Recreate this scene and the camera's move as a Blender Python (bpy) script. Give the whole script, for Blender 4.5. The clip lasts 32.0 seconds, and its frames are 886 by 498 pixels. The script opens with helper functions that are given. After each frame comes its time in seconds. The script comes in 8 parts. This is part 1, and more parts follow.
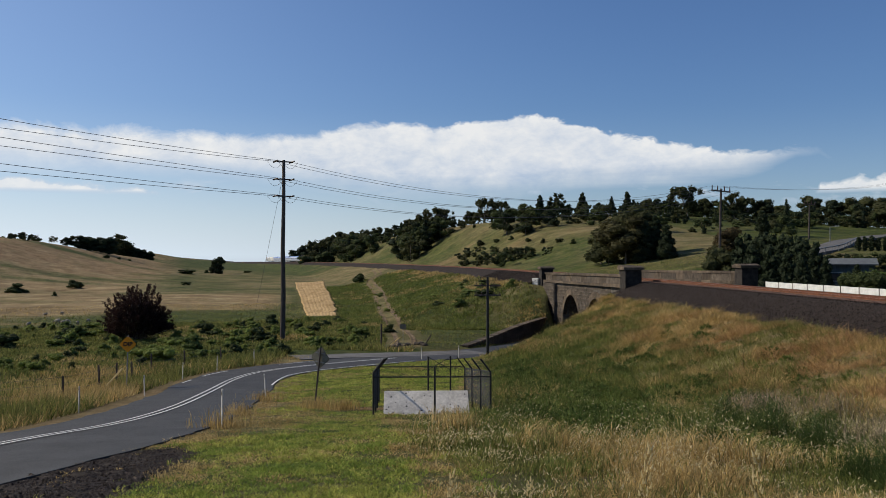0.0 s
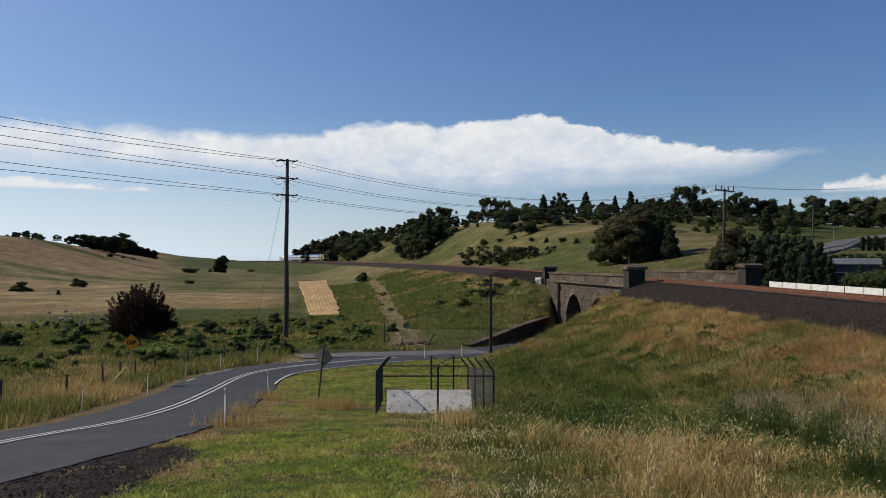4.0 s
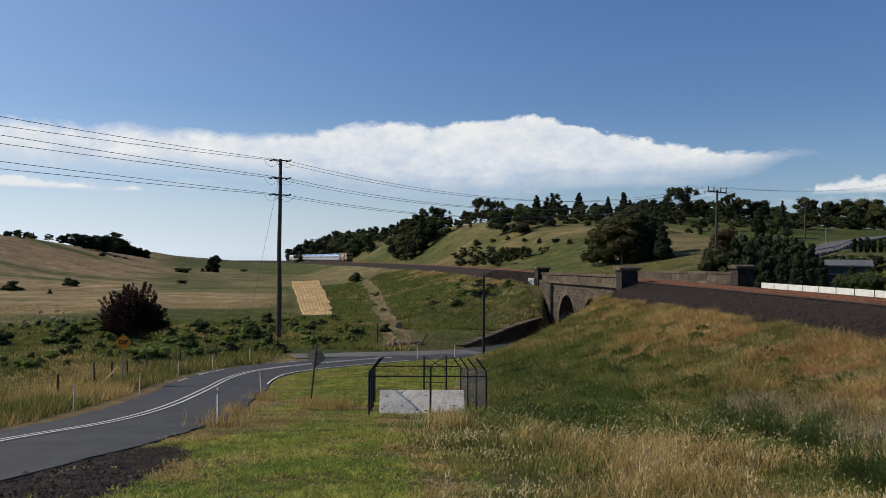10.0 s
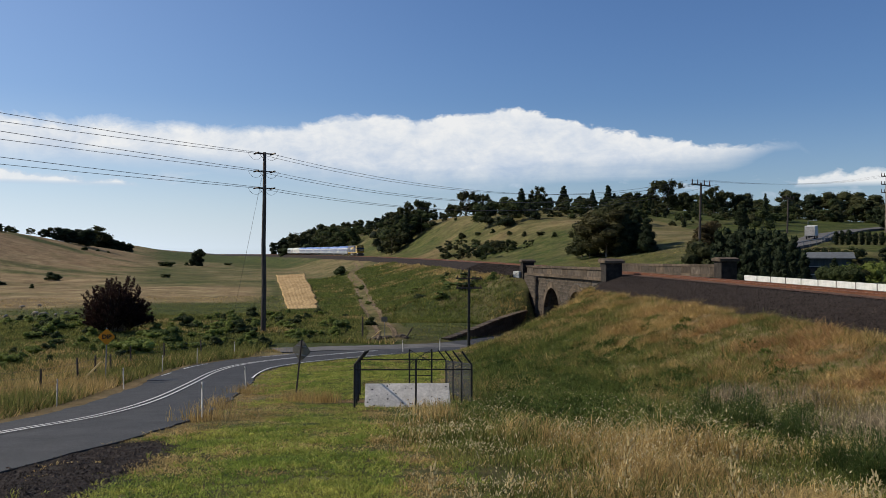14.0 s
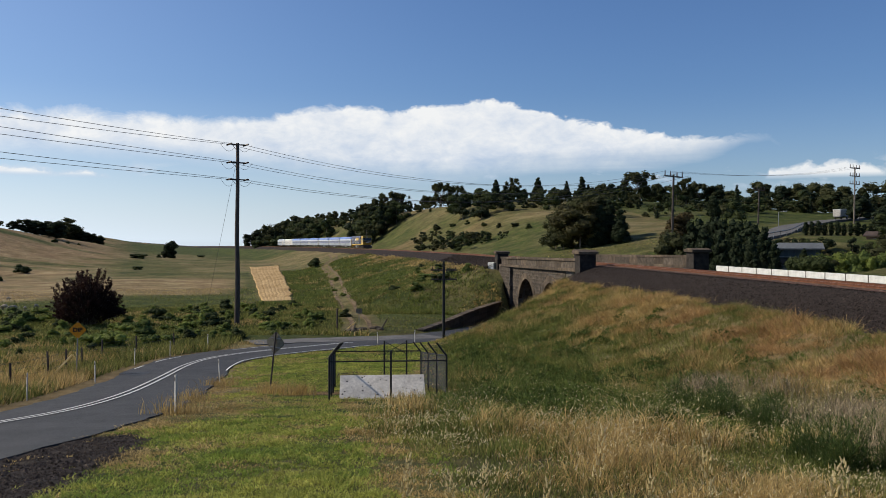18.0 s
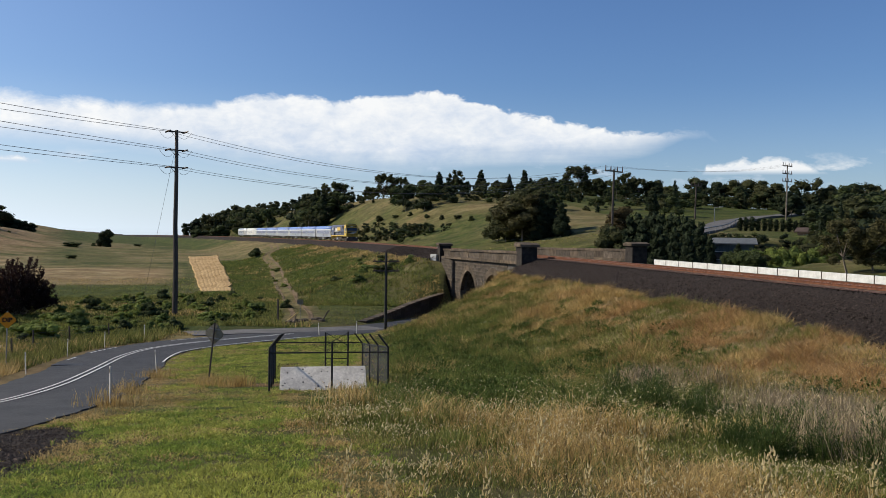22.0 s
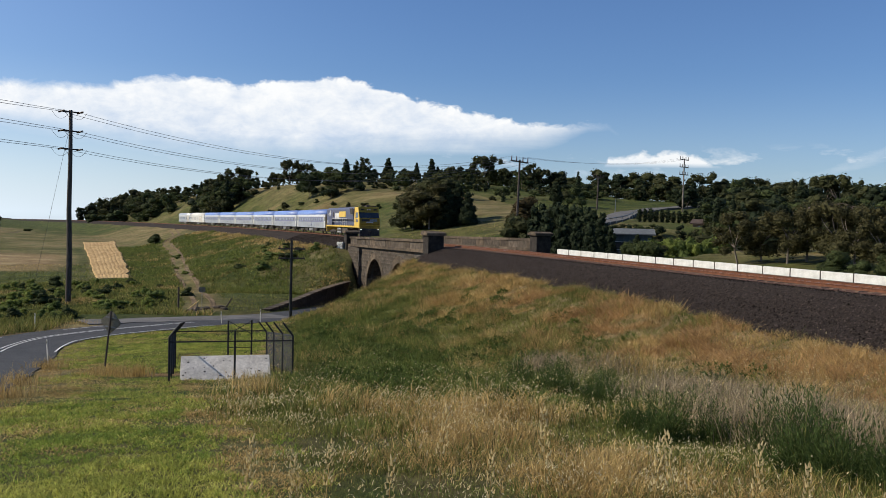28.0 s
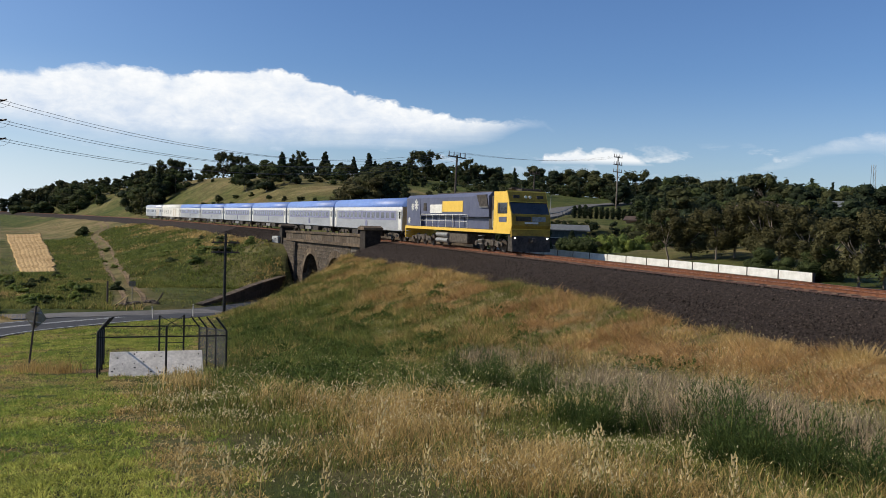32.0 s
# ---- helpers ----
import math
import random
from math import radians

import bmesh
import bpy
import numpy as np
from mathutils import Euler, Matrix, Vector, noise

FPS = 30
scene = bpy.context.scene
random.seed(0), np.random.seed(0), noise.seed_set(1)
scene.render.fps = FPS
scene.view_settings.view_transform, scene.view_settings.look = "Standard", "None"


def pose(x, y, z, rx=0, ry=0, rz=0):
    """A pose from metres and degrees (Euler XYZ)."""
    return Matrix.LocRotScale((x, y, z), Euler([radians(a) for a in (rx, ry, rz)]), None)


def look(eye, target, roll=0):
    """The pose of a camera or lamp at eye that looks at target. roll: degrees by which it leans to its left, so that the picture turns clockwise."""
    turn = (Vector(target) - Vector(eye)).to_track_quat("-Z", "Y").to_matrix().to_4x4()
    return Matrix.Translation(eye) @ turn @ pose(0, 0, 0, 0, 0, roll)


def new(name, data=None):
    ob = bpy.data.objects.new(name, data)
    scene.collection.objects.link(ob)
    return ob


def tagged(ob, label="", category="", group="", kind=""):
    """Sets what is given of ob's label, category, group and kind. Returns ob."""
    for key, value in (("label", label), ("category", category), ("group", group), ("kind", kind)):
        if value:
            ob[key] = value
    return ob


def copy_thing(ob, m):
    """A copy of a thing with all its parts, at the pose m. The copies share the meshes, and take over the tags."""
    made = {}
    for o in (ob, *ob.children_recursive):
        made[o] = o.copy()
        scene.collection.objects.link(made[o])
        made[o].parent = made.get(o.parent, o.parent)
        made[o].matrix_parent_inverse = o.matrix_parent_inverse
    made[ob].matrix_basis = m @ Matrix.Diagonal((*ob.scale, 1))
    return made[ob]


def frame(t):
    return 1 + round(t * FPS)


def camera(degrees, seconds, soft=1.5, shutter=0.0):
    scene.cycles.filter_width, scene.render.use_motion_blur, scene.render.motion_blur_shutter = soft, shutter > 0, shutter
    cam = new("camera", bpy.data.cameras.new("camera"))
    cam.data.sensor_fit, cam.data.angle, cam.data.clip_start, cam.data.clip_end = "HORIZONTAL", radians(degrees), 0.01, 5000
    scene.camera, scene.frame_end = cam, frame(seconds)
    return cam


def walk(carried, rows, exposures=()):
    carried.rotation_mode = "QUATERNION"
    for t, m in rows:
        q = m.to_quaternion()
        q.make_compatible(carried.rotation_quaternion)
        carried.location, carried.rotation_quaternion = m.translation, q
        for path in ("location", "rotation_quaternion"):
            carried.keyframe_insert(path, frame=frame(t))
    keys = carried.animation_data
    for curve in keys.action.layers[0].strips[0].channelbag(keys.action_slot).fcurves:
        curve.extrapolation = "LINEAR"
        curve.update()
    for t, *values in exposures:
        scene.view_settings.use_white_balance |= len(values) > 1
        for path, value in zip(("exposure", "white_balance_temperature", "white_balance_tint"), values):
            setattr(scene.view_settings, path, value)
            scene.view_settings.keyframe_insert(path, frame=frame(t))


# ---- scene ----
# ---------- camera: held by hand at one standing place, panning right with the train ----------
cam = camera(54.94, 32.0, soft=0.7)
EYE = (0.0, 0.0, 0.0)
PATH = [
    (0, 0.384, -0.000, -0.000), (0.5, 0.248, -0.004, 0.130), (1, 0.092, 0.013, 0.119), (1.5, 0.069, -0.129, 0.027),
    (2, 0.092, -0.056, 0.002), (2.5, 0.086, 0.044, -0.018), (3, 0.098, -0.057, -0.093), (3.5, 0.256, -0.001, 0.151),
    (5.5, 0.383, -0.256, 0.189), (6, 0.380, -0.231, 0.159), (6.5, 0.466, -0.261, 0.104), (7, 0.571, -0.221, 0.072),
    (7.5, 0.601, -0.176, 0.028), (8, 0.611, -0.220, -0.062), (8.5, 0.583, -0.300, -0.094), (9, 0.429, -0.333, -0.098),
    (9.5, 0.320, -0.267, -0.173), (10, 0.352, -0.268, -0.242), (10.5, 0.471, -0.259, -0.205), (11, 0.510, -0.240, -0.353),
    (11.5, 0.405, -0.099, -0.608), (12, 0.215, -0.109, -0.777), (12.5, 0.042, -0.172, -0.984), (13, -0.116, -0.227, -1.080),
    (13.5, -0.093, -0.182, -1.145), (15.5, -0.289, -0.247, -1.688), (16, -0.459, -0.306, -1.881), (16.5, -0.514, -0.350, -2.136),
    (17, -0.522, -0.271, -2.254), (17.5, -0.607, -0.175, -2.547), (18, -0.669, -0.038, -2.946), (18.5, -0.604, 0.062, -3.138),
    (19, -0.728, -0.020, -3.431), (19.5, -0.933, -0.005, -3.759), (20, -0.969, -0.218, -4.353), (20.5, -1.031, -0.500, -5.259),
    (21, -1.096, -0.594, -5.824), (21.5, -1.023, -0.700, -6.301), (22, -1.205, -0.671, -6.788), (22.5, -1.382, -0.806, -7.444),
    (23, -1.324, -1.039, -8.238), (23.5, -1.340, -1.043, -8.740), (24, -1.345, -0.899, -9.289), (24.5, -1.414, -0.914, -10.103),
    (25, -1.620, -1.014, -10.881), (25.5, -1.745, -1.056, -11.856), (26, -1.828, -1.155, -12.541), (26.5, -1.894, -1.217, -12.763),
    (28.5, -1.899, -1.318, -13.138), (29, -1.952, -1.304, -13.292), (29.5, -1.992, -1.379, -13.575), (30, -2.050, -1.456, -13.915),
    (30.5, -2.148, -1.435, -14.277), (31, -2.323, -1.368, -14.554), (31.5, -2.295, -1.447, -15.402), (32, -2.120, -1.805, -17.263),
]
walk(cam, [(t, pose(*EYE, 90 + p, r, y)) for t, p, r, y in PATH], [(0, -0.16), (11, -0.15), (17, -0.06), (22, 0.04), (26, 0.10), (32, 0.10)])

# ---------- sky and sun ----------
SUN_AZ, SUN_EL = -74.0, 36.0     # degrees to the right of +y, degrees above the horizon
scene.view_settings.exposure = 0.0


def make_world():
    w = bpy.data.worlds.new("sky")
    scene.world = w
    w.use_nodes = True
    nt = w.node_tree
    n, l = nt.nodes, nt.links
    n.clear()
    out = n.new("ShaderNodeOutputWorld")
    sky = n.new("ShaderNodeTexSky")
    sky.sky_type, sky.sun_disc = "NISHITA", False
    sky.sun_elevation, sky.sun_rotation = radians(SUN_EL), radians(SUN_AZ)
    sky.altitude, sky.air_density, sky.dust_density, sky.ozone_density = 50, 1.0, 0.6, 2.0

    def op(kind, a, b=None, c=None, clamp=False):
        m = n.new("ShaderNodeMath")
        m.operation, m.use_clamp = kind, clamp
        for i, v in enumerate((a, b, c)):
            if v is None:
                continue
            if isinstance(v, (int, float)):
                m.inputs[i].default_value = v
            else:
                l.new(v, m.inputs[i])
        return m.outputs[0]

    tc = n.new("ShaderNodeTexCoord")
    sep = n.new("ShaderNodeSeparateXYZ")
    l.new(tc.outputs["Generated"], sep.inputs[0])
    x, y, z = sep.outputs
    az = op("ARCTAN2", x, y)
    el = op("ARCTAN2", z, op("SQRT", op("ADD", op("MULTIPLY", x, x), op("MULTIPLY", y, y))))
    # angular plane in which the cloud bank is drawn: degrees right, degrees up
    azd = op("MULTIPLY", az, 57.2958)
    eld = op("MULTIPLY", el, 57.2958)
    flat = n.new("ShaderNodeCombineXYZ")
    l.new(azd, flat.inputs[0])
    l.new(op("MULTIPLY", eld, 1.6), flat.inputs[1])

    def fbm(scale, detail, rough, dist=0.0, stretch=1.0):
        mp = n.new("ShaderNodeMapping")
        mp.inputs["Scale"].default_value = (stretch, 1, 1)
        l.new(flat.outputs[0], mp.inputs[0])
        t = n.new("ShaderNodeTexNoise")
        t.inputs["Scale"].default_value, t.inputs["Detail"].default_value = scale, detail
        t.inputs["Roughness"].default_value, t.inputs["Distortion"].default_value = rough, dist
        l.new(mp.outputs[0], t.inputs["Vector"])
        return op("SUBTRACT", t.outputs["Fac"], 0.5)

    def profile(points, lo, hi, vlo, vhi):
        u = op("DIVIDE", op("SUBTRACT", azd, lo), hi - lo, clamp=True)
        c = n.new("ShaderNodeFloatCurve")
        cu = c.mapping.curves[0]
        for k, (a, v) in enumerate(points):
            px, py = (a - lo) / (hi - lo), (v - vlo) / (vhi - vlo)
            if k < 2:
                cu.points[0 if k == 0 else -1].location = (px, py)
            else:
                cu.points.new(px, py)
        c.mapping.update()
        l.new(u, c.inputs["Value"])
        return op("ADD", op("MULTIPLY", c.outputs["Value"], vhi - vlo), vlo)

    puff = op("ADD", op("MULTIPLY", fbm(0.42, 7, 0.66, 0.3), 2.8), op("MULTIPLY", fbm(0.11, 3, 0.5), 1.8))
    wisp = op("MULTIPLY", fbm(0.12, 6, 0.6, 0.6, 0.28), 3.0)
    # main bank: upper and lower outline by bearing
    top = profile([(-180, 0.0), (180, 0.0), (-110, 0.0), (-70, 6.0), (80, 0.0), (-28, 8.0), (-12, 8.1), (-7, 8.6), (-4, 8.9), (1, 8.7), (5, 9.3), (8.5, 8.8), (13, 7.7), (17, 7.0), (21, 6.6), (23.5, 6.8), (26, 3.6), (33, 3.2), (45, 6.0)], -180, 180, 0, 12)
    low = profile([(-180, 3.0), (180, 3.0), (-60, 3.4), (-28, 5.3), (-12, 5.0), (-4, 4.3), (3, 4.2), (8, 4.6), (13, 4.8), (18, 5.2), (21, 5.8), (24.0, 6.6), (26, 4.2), (33, 3.8), (45, 5.0)], -180, 180, 0, 12)
    edge = op("SUBTRACT", op("ADD", top, op("MULTIPLY", puff, 0.55)), eld)
    # crisp heads over the middle, soft spread elsewhere
    off = op("DIVIDE", op("SUBTRACT", azd, 9.0), 13.0)
    crisp = op("ADD", 1.25, op("MULTIPLY", op("POWER", 2.718, op("MULTIPLY", op("MULTIPLY", off, off), -1.0)), 3.4))
    upper = op("MULTIPLY", edge, crisp, clamp=True)
    under = op("MULTIPLY", op("SUBTRACT", op("ADD", eld, wisp), op("SUBTRACT", low, 0.6)), 0.55, clamp=True)
    bank = op("MULTIPLY", upper, under, clamp=True)
    # small low cumulus and haze near the horizon
    bits = op("MULTIPLY", op("SUBTRACT", fbm(0.45, 5, 0.6, 0.3, 0.6), 0.07), 7.0, clamp=True)
    gate = op("MULTIPLY", op("SUBTRACT", 1.0, op("MULTIPLY", op("ABSOLUTE", op("SUBTRACT", eld, 4.0)), 0.75), clamp=True), 0.75)
    bits = op("MULTIPLY", bits, gate, clamp=True)
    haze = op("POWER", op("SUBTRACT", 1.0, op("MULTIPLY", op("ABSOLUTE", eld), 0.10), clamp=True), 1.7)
    # a row of small cumulus with flat bases, low down at either end of the bank
    row_top = profile([(-180, 0.0), (180, 0.0), (-45, 2.0), (-31, 4.5), (-28, 4.75), (-26.3, 4.8), (-24.5, 4.5), (-21.5, 4.35), (-18.8, 4.1), (-17.3, 2.0), (-10, 0.0), (20, 0.0), (23.0, 3.6), (25.5, 4.7), (28.5, 4.75), (31, 3.9), (34, 2.0), (60, 0.0)], -180, 180, 0, 12)
    nub = op("MULTIPLY", fbm(0.55, 6, 0.62, 0.2), 2.6)
    row = op("MULTIPLY", op("MULTIPLY", op("SUBTRACT", op("ADD", row_top, op("MULTIPLY", nub, 0.5)), eld), 3.2, clamp=True), op("MULTIPLY", op("SUBTRACT", op("ADD", eld, op("MULTIPLY", wisp, 0.12)), 3.75), 3.0, clamp=True), clamp=True)
    cover = op("MAXIMUM", bank, op("MAXIMUM", bits, op("MULTIPLY", row, 0.9)))
    # sunlit tops, bluer and softer towards the base
    folds = op("ADD", op("MULTIPLY", fbm(0.95, 5, 0.55, 0.4), 0.9), op("MULTIPLY", wisp, 0.45))
    lit = op("ADD", op("SUBTRACT", 0.93, op("MULTIPLY", edge, 0.12)), op("MULTIPLY", op("ADD", puff, folds), 0.56), clamp=True)
    lit = op("MAXIMUM", lit, op("MULTIPLY", row, op("ADD", 0.85, op("MULTIPLY", nub, 0.35)), clamp=True))
    cloud = n.new("ShaderNodeMixRGB")
    cloud.inputs[1].default_value, cloud.inputs[2].default_value = (0.46, 0.58, 0.77, 1), (0.97, 0.97, 0.96, 1)
    l.new(lit, cloud.inputs[0])

    sk = n.new("ShaderNodeMixRGB")
    sk.blend_type = "MULTIPLY"
    sk.inputs[0].default_value = 1.0
    sk.inputs[2].default_value = (*SKY_TINT, 1)
    l.new(sky.outputs[0], sk.inputs[1])
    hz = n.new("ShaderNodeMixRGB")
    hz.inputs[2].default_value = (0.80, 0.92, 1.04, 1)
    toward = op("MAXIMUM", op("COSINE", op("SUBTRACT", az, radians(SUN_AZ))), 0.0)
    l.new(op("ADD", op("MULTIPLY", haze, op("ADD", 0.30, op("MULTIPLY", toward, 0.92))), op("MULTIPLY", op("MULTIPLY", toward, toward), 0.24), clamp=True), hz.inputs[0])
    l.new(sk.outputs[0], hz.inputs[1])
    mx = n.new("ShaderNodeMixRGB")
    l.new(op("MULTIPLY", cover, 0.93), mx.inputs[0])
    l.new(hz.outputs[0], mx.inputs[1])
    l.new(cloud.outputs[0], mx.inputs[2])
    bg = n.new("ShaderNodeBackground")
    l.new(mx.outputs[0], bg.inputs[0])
    l.new(bg.outputs[0], out.inputs[0])


SKY_TINT = (0.0575, 0.075, 0.103)     # strength of the sky, a little bluer than neutral
make_world()
sun = new("sun", bpy.data.lights.new("sun", "SUN"))
sun.data.energy, sun.data.angle, sun.data.color = 4.5, radians(0.53), (1.0, 0.89, 0.72)
_a, _e = radians(SUN_AZ), radians(SUN_EL)
sun.matrix_basis = look((math.sin(_a) * math.cos(_e), math.cos(_a) * math.cos(_e), math.sin(_e)), (0, 0, 0))


# ---------- materials ----------
def mat(name, c1, c2, scale=3.0, rough=0.85, bump=0.0, metal=0.0, c3=None, fine=8.0, spread=0.5, rand=0.0, stretch=(1, 1, 1), spec=0.3, grime=0.25):
    """A surface of two or three colours broken up at two scales, with fine relief; rand: tint from piece to piece."""
    m = bpy.data.materials.new(name)
    m.use_nodes = True
    nt = m.node_tree
    n, l = nt.nodes, nt.links
    b = n["Principled BSDF"]
    b.inputs["Roughness"].default_value, b.inputs["Metallic"].default_value = rough, metal
    b.inputs["Specular IOR Level"].default_value = spec
    tc, mp = n.new("ShaderNodeTexCoord"), n.new("ShaderNodeMapping")
    mp.inputs["Scale"].default_value = stretch
    l.new(tc.outputs["Object"], mp.inputs[0])
    a, f = n.new("ShaderNodeTexNoise"), n.new("ShaderNodeTexNoise")
    a.inputs["Scale"].default_value, a.inputs["Detail"].default_value, a.inputs["Roughness"].default_value = scale, 5, 0.62
    f.inputs["Scale"].default_value, f.inputs["Detail"].default_value, f.inputs["Roughness"].default_value = scale * fine, 4, 0.7
    l.new(mp.outputs[0], a.inputs["Vector"])
    l.new(mp.outputs[0], f.inputs["Vector"])
    r = n.new("ShaderNodeValToRGB")
    r.color_ramp.elements[0].position, r.color_ramp.elements[1].position = 0.5 - spread / 2 * 0.6, 0.5 + spread / 2 * 0.6
    r.color_ramp.elements[0].color, r.color_ramp.elements[1].color = (*c1, 1), (*c2, 1)
    if c3:
        e = r.color_ramp.elements.new(0.5 + spread / 2 * 0.9)
        e.color = (*c3, 1)
    l.new(a.outputs["Fac"], r.inputs[0])
    g = n.new("ShaderNodeMapRange")
    g.inputs["From Min"].default_value, g.inputs["From Max"].default_value = 0.25, 0.75
    g.inputs["To Min"].default_value, g.inputs["To Max"].default_value = 1 - grime, 1 + grime
    l.new(f.outputs["Fac"], g.inputs["Value"])
    mul = n.new("ShaderNodeMixRGB")
    mul.blend_type, mul.inputs[0].default_value = "MULTIPLY", 1
    l.new(r.outputs[0], mul.inputs[1])
    l.new(g.outputs[0], mul.inputs[2])
    last = mul.outputs[0]
    if rand:
        oi, ge, ad = n.new("ShaderNodeObjectInfo"), n.new("ShaderNodeNewGeometry"), n.new("ShaderNodeMath")
        fr = n.new("ShaderNodeMath")
        ad.operation, fr.operation = "ADD", "FRACT"
        l.new(oi.outputs["Random"], ad.inputs[0])
        l.new(ge.outputs["Random Per Island"], ad.inputs[1])
        l.new(ad.outputs[0], fr.inputs[0])
        q = n.new("ShaderNodeMapRange")
        q.inputs["To Min"].default_value, q.inputs["To Max"].default_value = 1 - rand, 1 + rand
        l.new(fr.outputs[0], q.inputs["Value"])
        m2 = n.new("ShaderNodeMixRGB")
        m2.blend_type, m2.inputs[0].default_value = "MULTIPLY", 1
        l.new(last, m2.inputs[1])
        l.new(q.outputs[0], m2.inputs[2])
        last = m2.outputs[0]
    l.new(last, b.inputs["Base Color"])
    if bump:
        bp = n.new("ShaderNodeBump")
        bp.inputs["Strength"].default_value, bp.inputs["Distance"].default_value = bump, 0.05
        l.new(f.outputs["Fac"], bp.inputs["Height"])
        l.new(bp.outputs[0], b.inputs["Normal"])
    return m


def leafy(name, c1, c2, scale=0.6, rand=0.35, glow=0.35):
    """Foliage or grass: matt, tinted from leaf to leaf, letting some light through."""
    m = mat(name, c1, c2, scale, 0.75, 0, rand=rand, spec=0.15, fine=6)
    nt = m.node_tree
    b = nt.nodes["Principled BSDF"]
    out = nt.nodes["Material Output"]
    tr, mx = nt.nodes.new("ShaderNodeBsdfTranslucent"), nt.nodes.new("ShaderNodeMixShader")
    src = b.inputs["Base Color"].links[0].from_socket
    nt.links.new(src, tr.inputs[0])
    mx.inputs[0].default_value = glow
    nt.links.new(b.outputs[0], mx.inputs[1])
    nt.links.new(tr.outputs[0], mx.inputs[2])
    nt.links.new(mx.outputs[0], out.inputs[0])
    return m


def ground_mat():
    m = bpy.data.materials.new("grassland")
    m.use_nodes = True
    nt = m.node_tree
    n, l = nt.nodes, nt.links
    b = n["Principled BSDF"]
    b.inputs["Roughness"].default_value, b.inputs["Specular IOR Level"].default_value = 0.95, 0.1
    tc = n.new("ShaderNodeTexCoord")

    def noise_at(s, d=5, r=0.6):
        t = n.new("ShaderNodeTexNoise")
        t.inputs["Scale"].default_value, t.inputs["Detail"].default_value, t.inputs["Roughness"].default_value = s, d, r
        l.new(tc.outputs["Object"], t.inputs["Vector"])
        return t.outputs["Fac"]

    def ramp(fac, *stops):
        r = n.new("ShaderNodeValToRGB")
        for k, (p, c) in enumerate(stops):
            e = r.color_ramp.elements[k] if k < 2 else r.color_ramp.elements.new(p)
            e.position, e.color = p, (*c, 1)
        l.new(fac, r.inputs[0])
        return r.outputs[0]

    def mix(fac, a, c):
        x = n.new("ShaderNodeMixRGB")
        l.new(fac, x.inputs[0])
        l.new(a, x.inputs[1])
        l.new(c, x.inputs[2])
        return x.outputs[0]

    def attr(name):
        a = n.new("ShaderNodeAttribute")
        a.attribute_name = name
        return a.outputs["Fac"]

    def wobble(v, s, k):
        a = n.new("ShaderNodeMath")
        a.operation = "MULTIPLY_ADD"
        l.new(noise_at(s, 6, 0.7), a.inputs[0])
        a.inputs[1].default_value, a.inputs[2].default_value = k, -k / 2
        s2 = n.new("ShaderNodeMath")
        s2.operation, s2.use_clamp = "ADD", True
        l.new(a.outputs[0], s2.inputs[0])
        l.new(v, s2.inputs[1])
        return s2.outputs[0]

    green = ramp(noise_at(0.22, 6, 0.7), (0.3, (0.024, 0.040, 0.010)), (0.52, (0.058, 0.078, 0.018)), (0.72, (0.095, 0.100, 0.027)))
    dry = ramp(noise_at(0.16, 7, 0.72), (0.3, (0.15, 0.100, 0.050)), (0.52, (0.28, 0.205, 0.105)), (0.72, (0.42, 0.34, 0.19)))
    soil = ramp(noise_at(1.3, 6, 0.7), (0.3, (0.15, 0.085, 0.045)), (0.7, (0.33, 0.20, 0.11)))
    stone = ramp(noise_at(9.0, 4, 0.8), (0.35, (0.018, 0.014, 0.013)), (0.7, (0.085, 0.068, 0.060)))
    col = mix(wobble(attr("dry"), 0.35, 0.9), green, dry)
    col = mix(wobble(attr("bare"), 1.1, 0.6), col, soil)
    col = mix(wobble(attr("gravel"), 2.0, 0.35), col, stone)
    mp = n.new("ShaderNodeMapping")
    mp.inputs["Scale"].default_value = (0.045, 0.22, 1.0)
    mp.inputs["Rotation"].default_value = (0, 0, 0.12)
    l.new(tc.outputs["Object"], mp.inputs[0])
    st = n.new("ShaderNodeTexNoise")
    st.inputs["Scale"].default_value, st.inputs["Detail"].default_value, st.inputs["Roughness"].default_value = 1.0, 7, 0.7
    l.new(mp.outputs[0], st.inputs["Vector"])
    sr = n.new("ShaderNodeMapRange")
    sr.inputs["From Min"].default_value, sr.inputs["From Max"].default_value = 0.3, 0.7
    sr.inputs["To Min"].default_value, sr.inputs["To Max"].default_value = 0.68, 1.28
    l.new(st.outputs["Fac"], sr.inputs["Value"])
    sm = n.new("ShaderNodeMixRGB")
    sm.blend_type, sm.inputs[0].default_value = "MULTIPLY", 1
    l.new(col, sm.inputs[1])
    l.new(sr.outputs[0], sm.inputs[2])
    col = sm.outputs[0]
    fine = n.new("ShaderNodeMapRange")
    fine.inputs["From Min"].default_value, fine.inputs["From Max"].default_value = 0.3, 0.7
    fine.inputs["To Min"].default_value, fine.inputs["To Max"].default_value = 0.62, 1.3
    l.new(noise_at(2.6, 7, 0.78), fine.inputs["Value"])
    mul = n.new("ShaderNodeMixRGB")
    mul.blend_type, mul.inputs[0].default_value = "MULTIPLY", 1
    l.new(col, mul.inputs[1])
    l.new(fine.outputs[0], mul.inputs[2])
    l.new(mul.outputs[0], b.inputs["Base Color"])
    bp = n.new("ShaderNodeBump")
    bp.inputs["Strength"].default_value, bp.inputs["Distance"].default_value = 0.9, 0.25
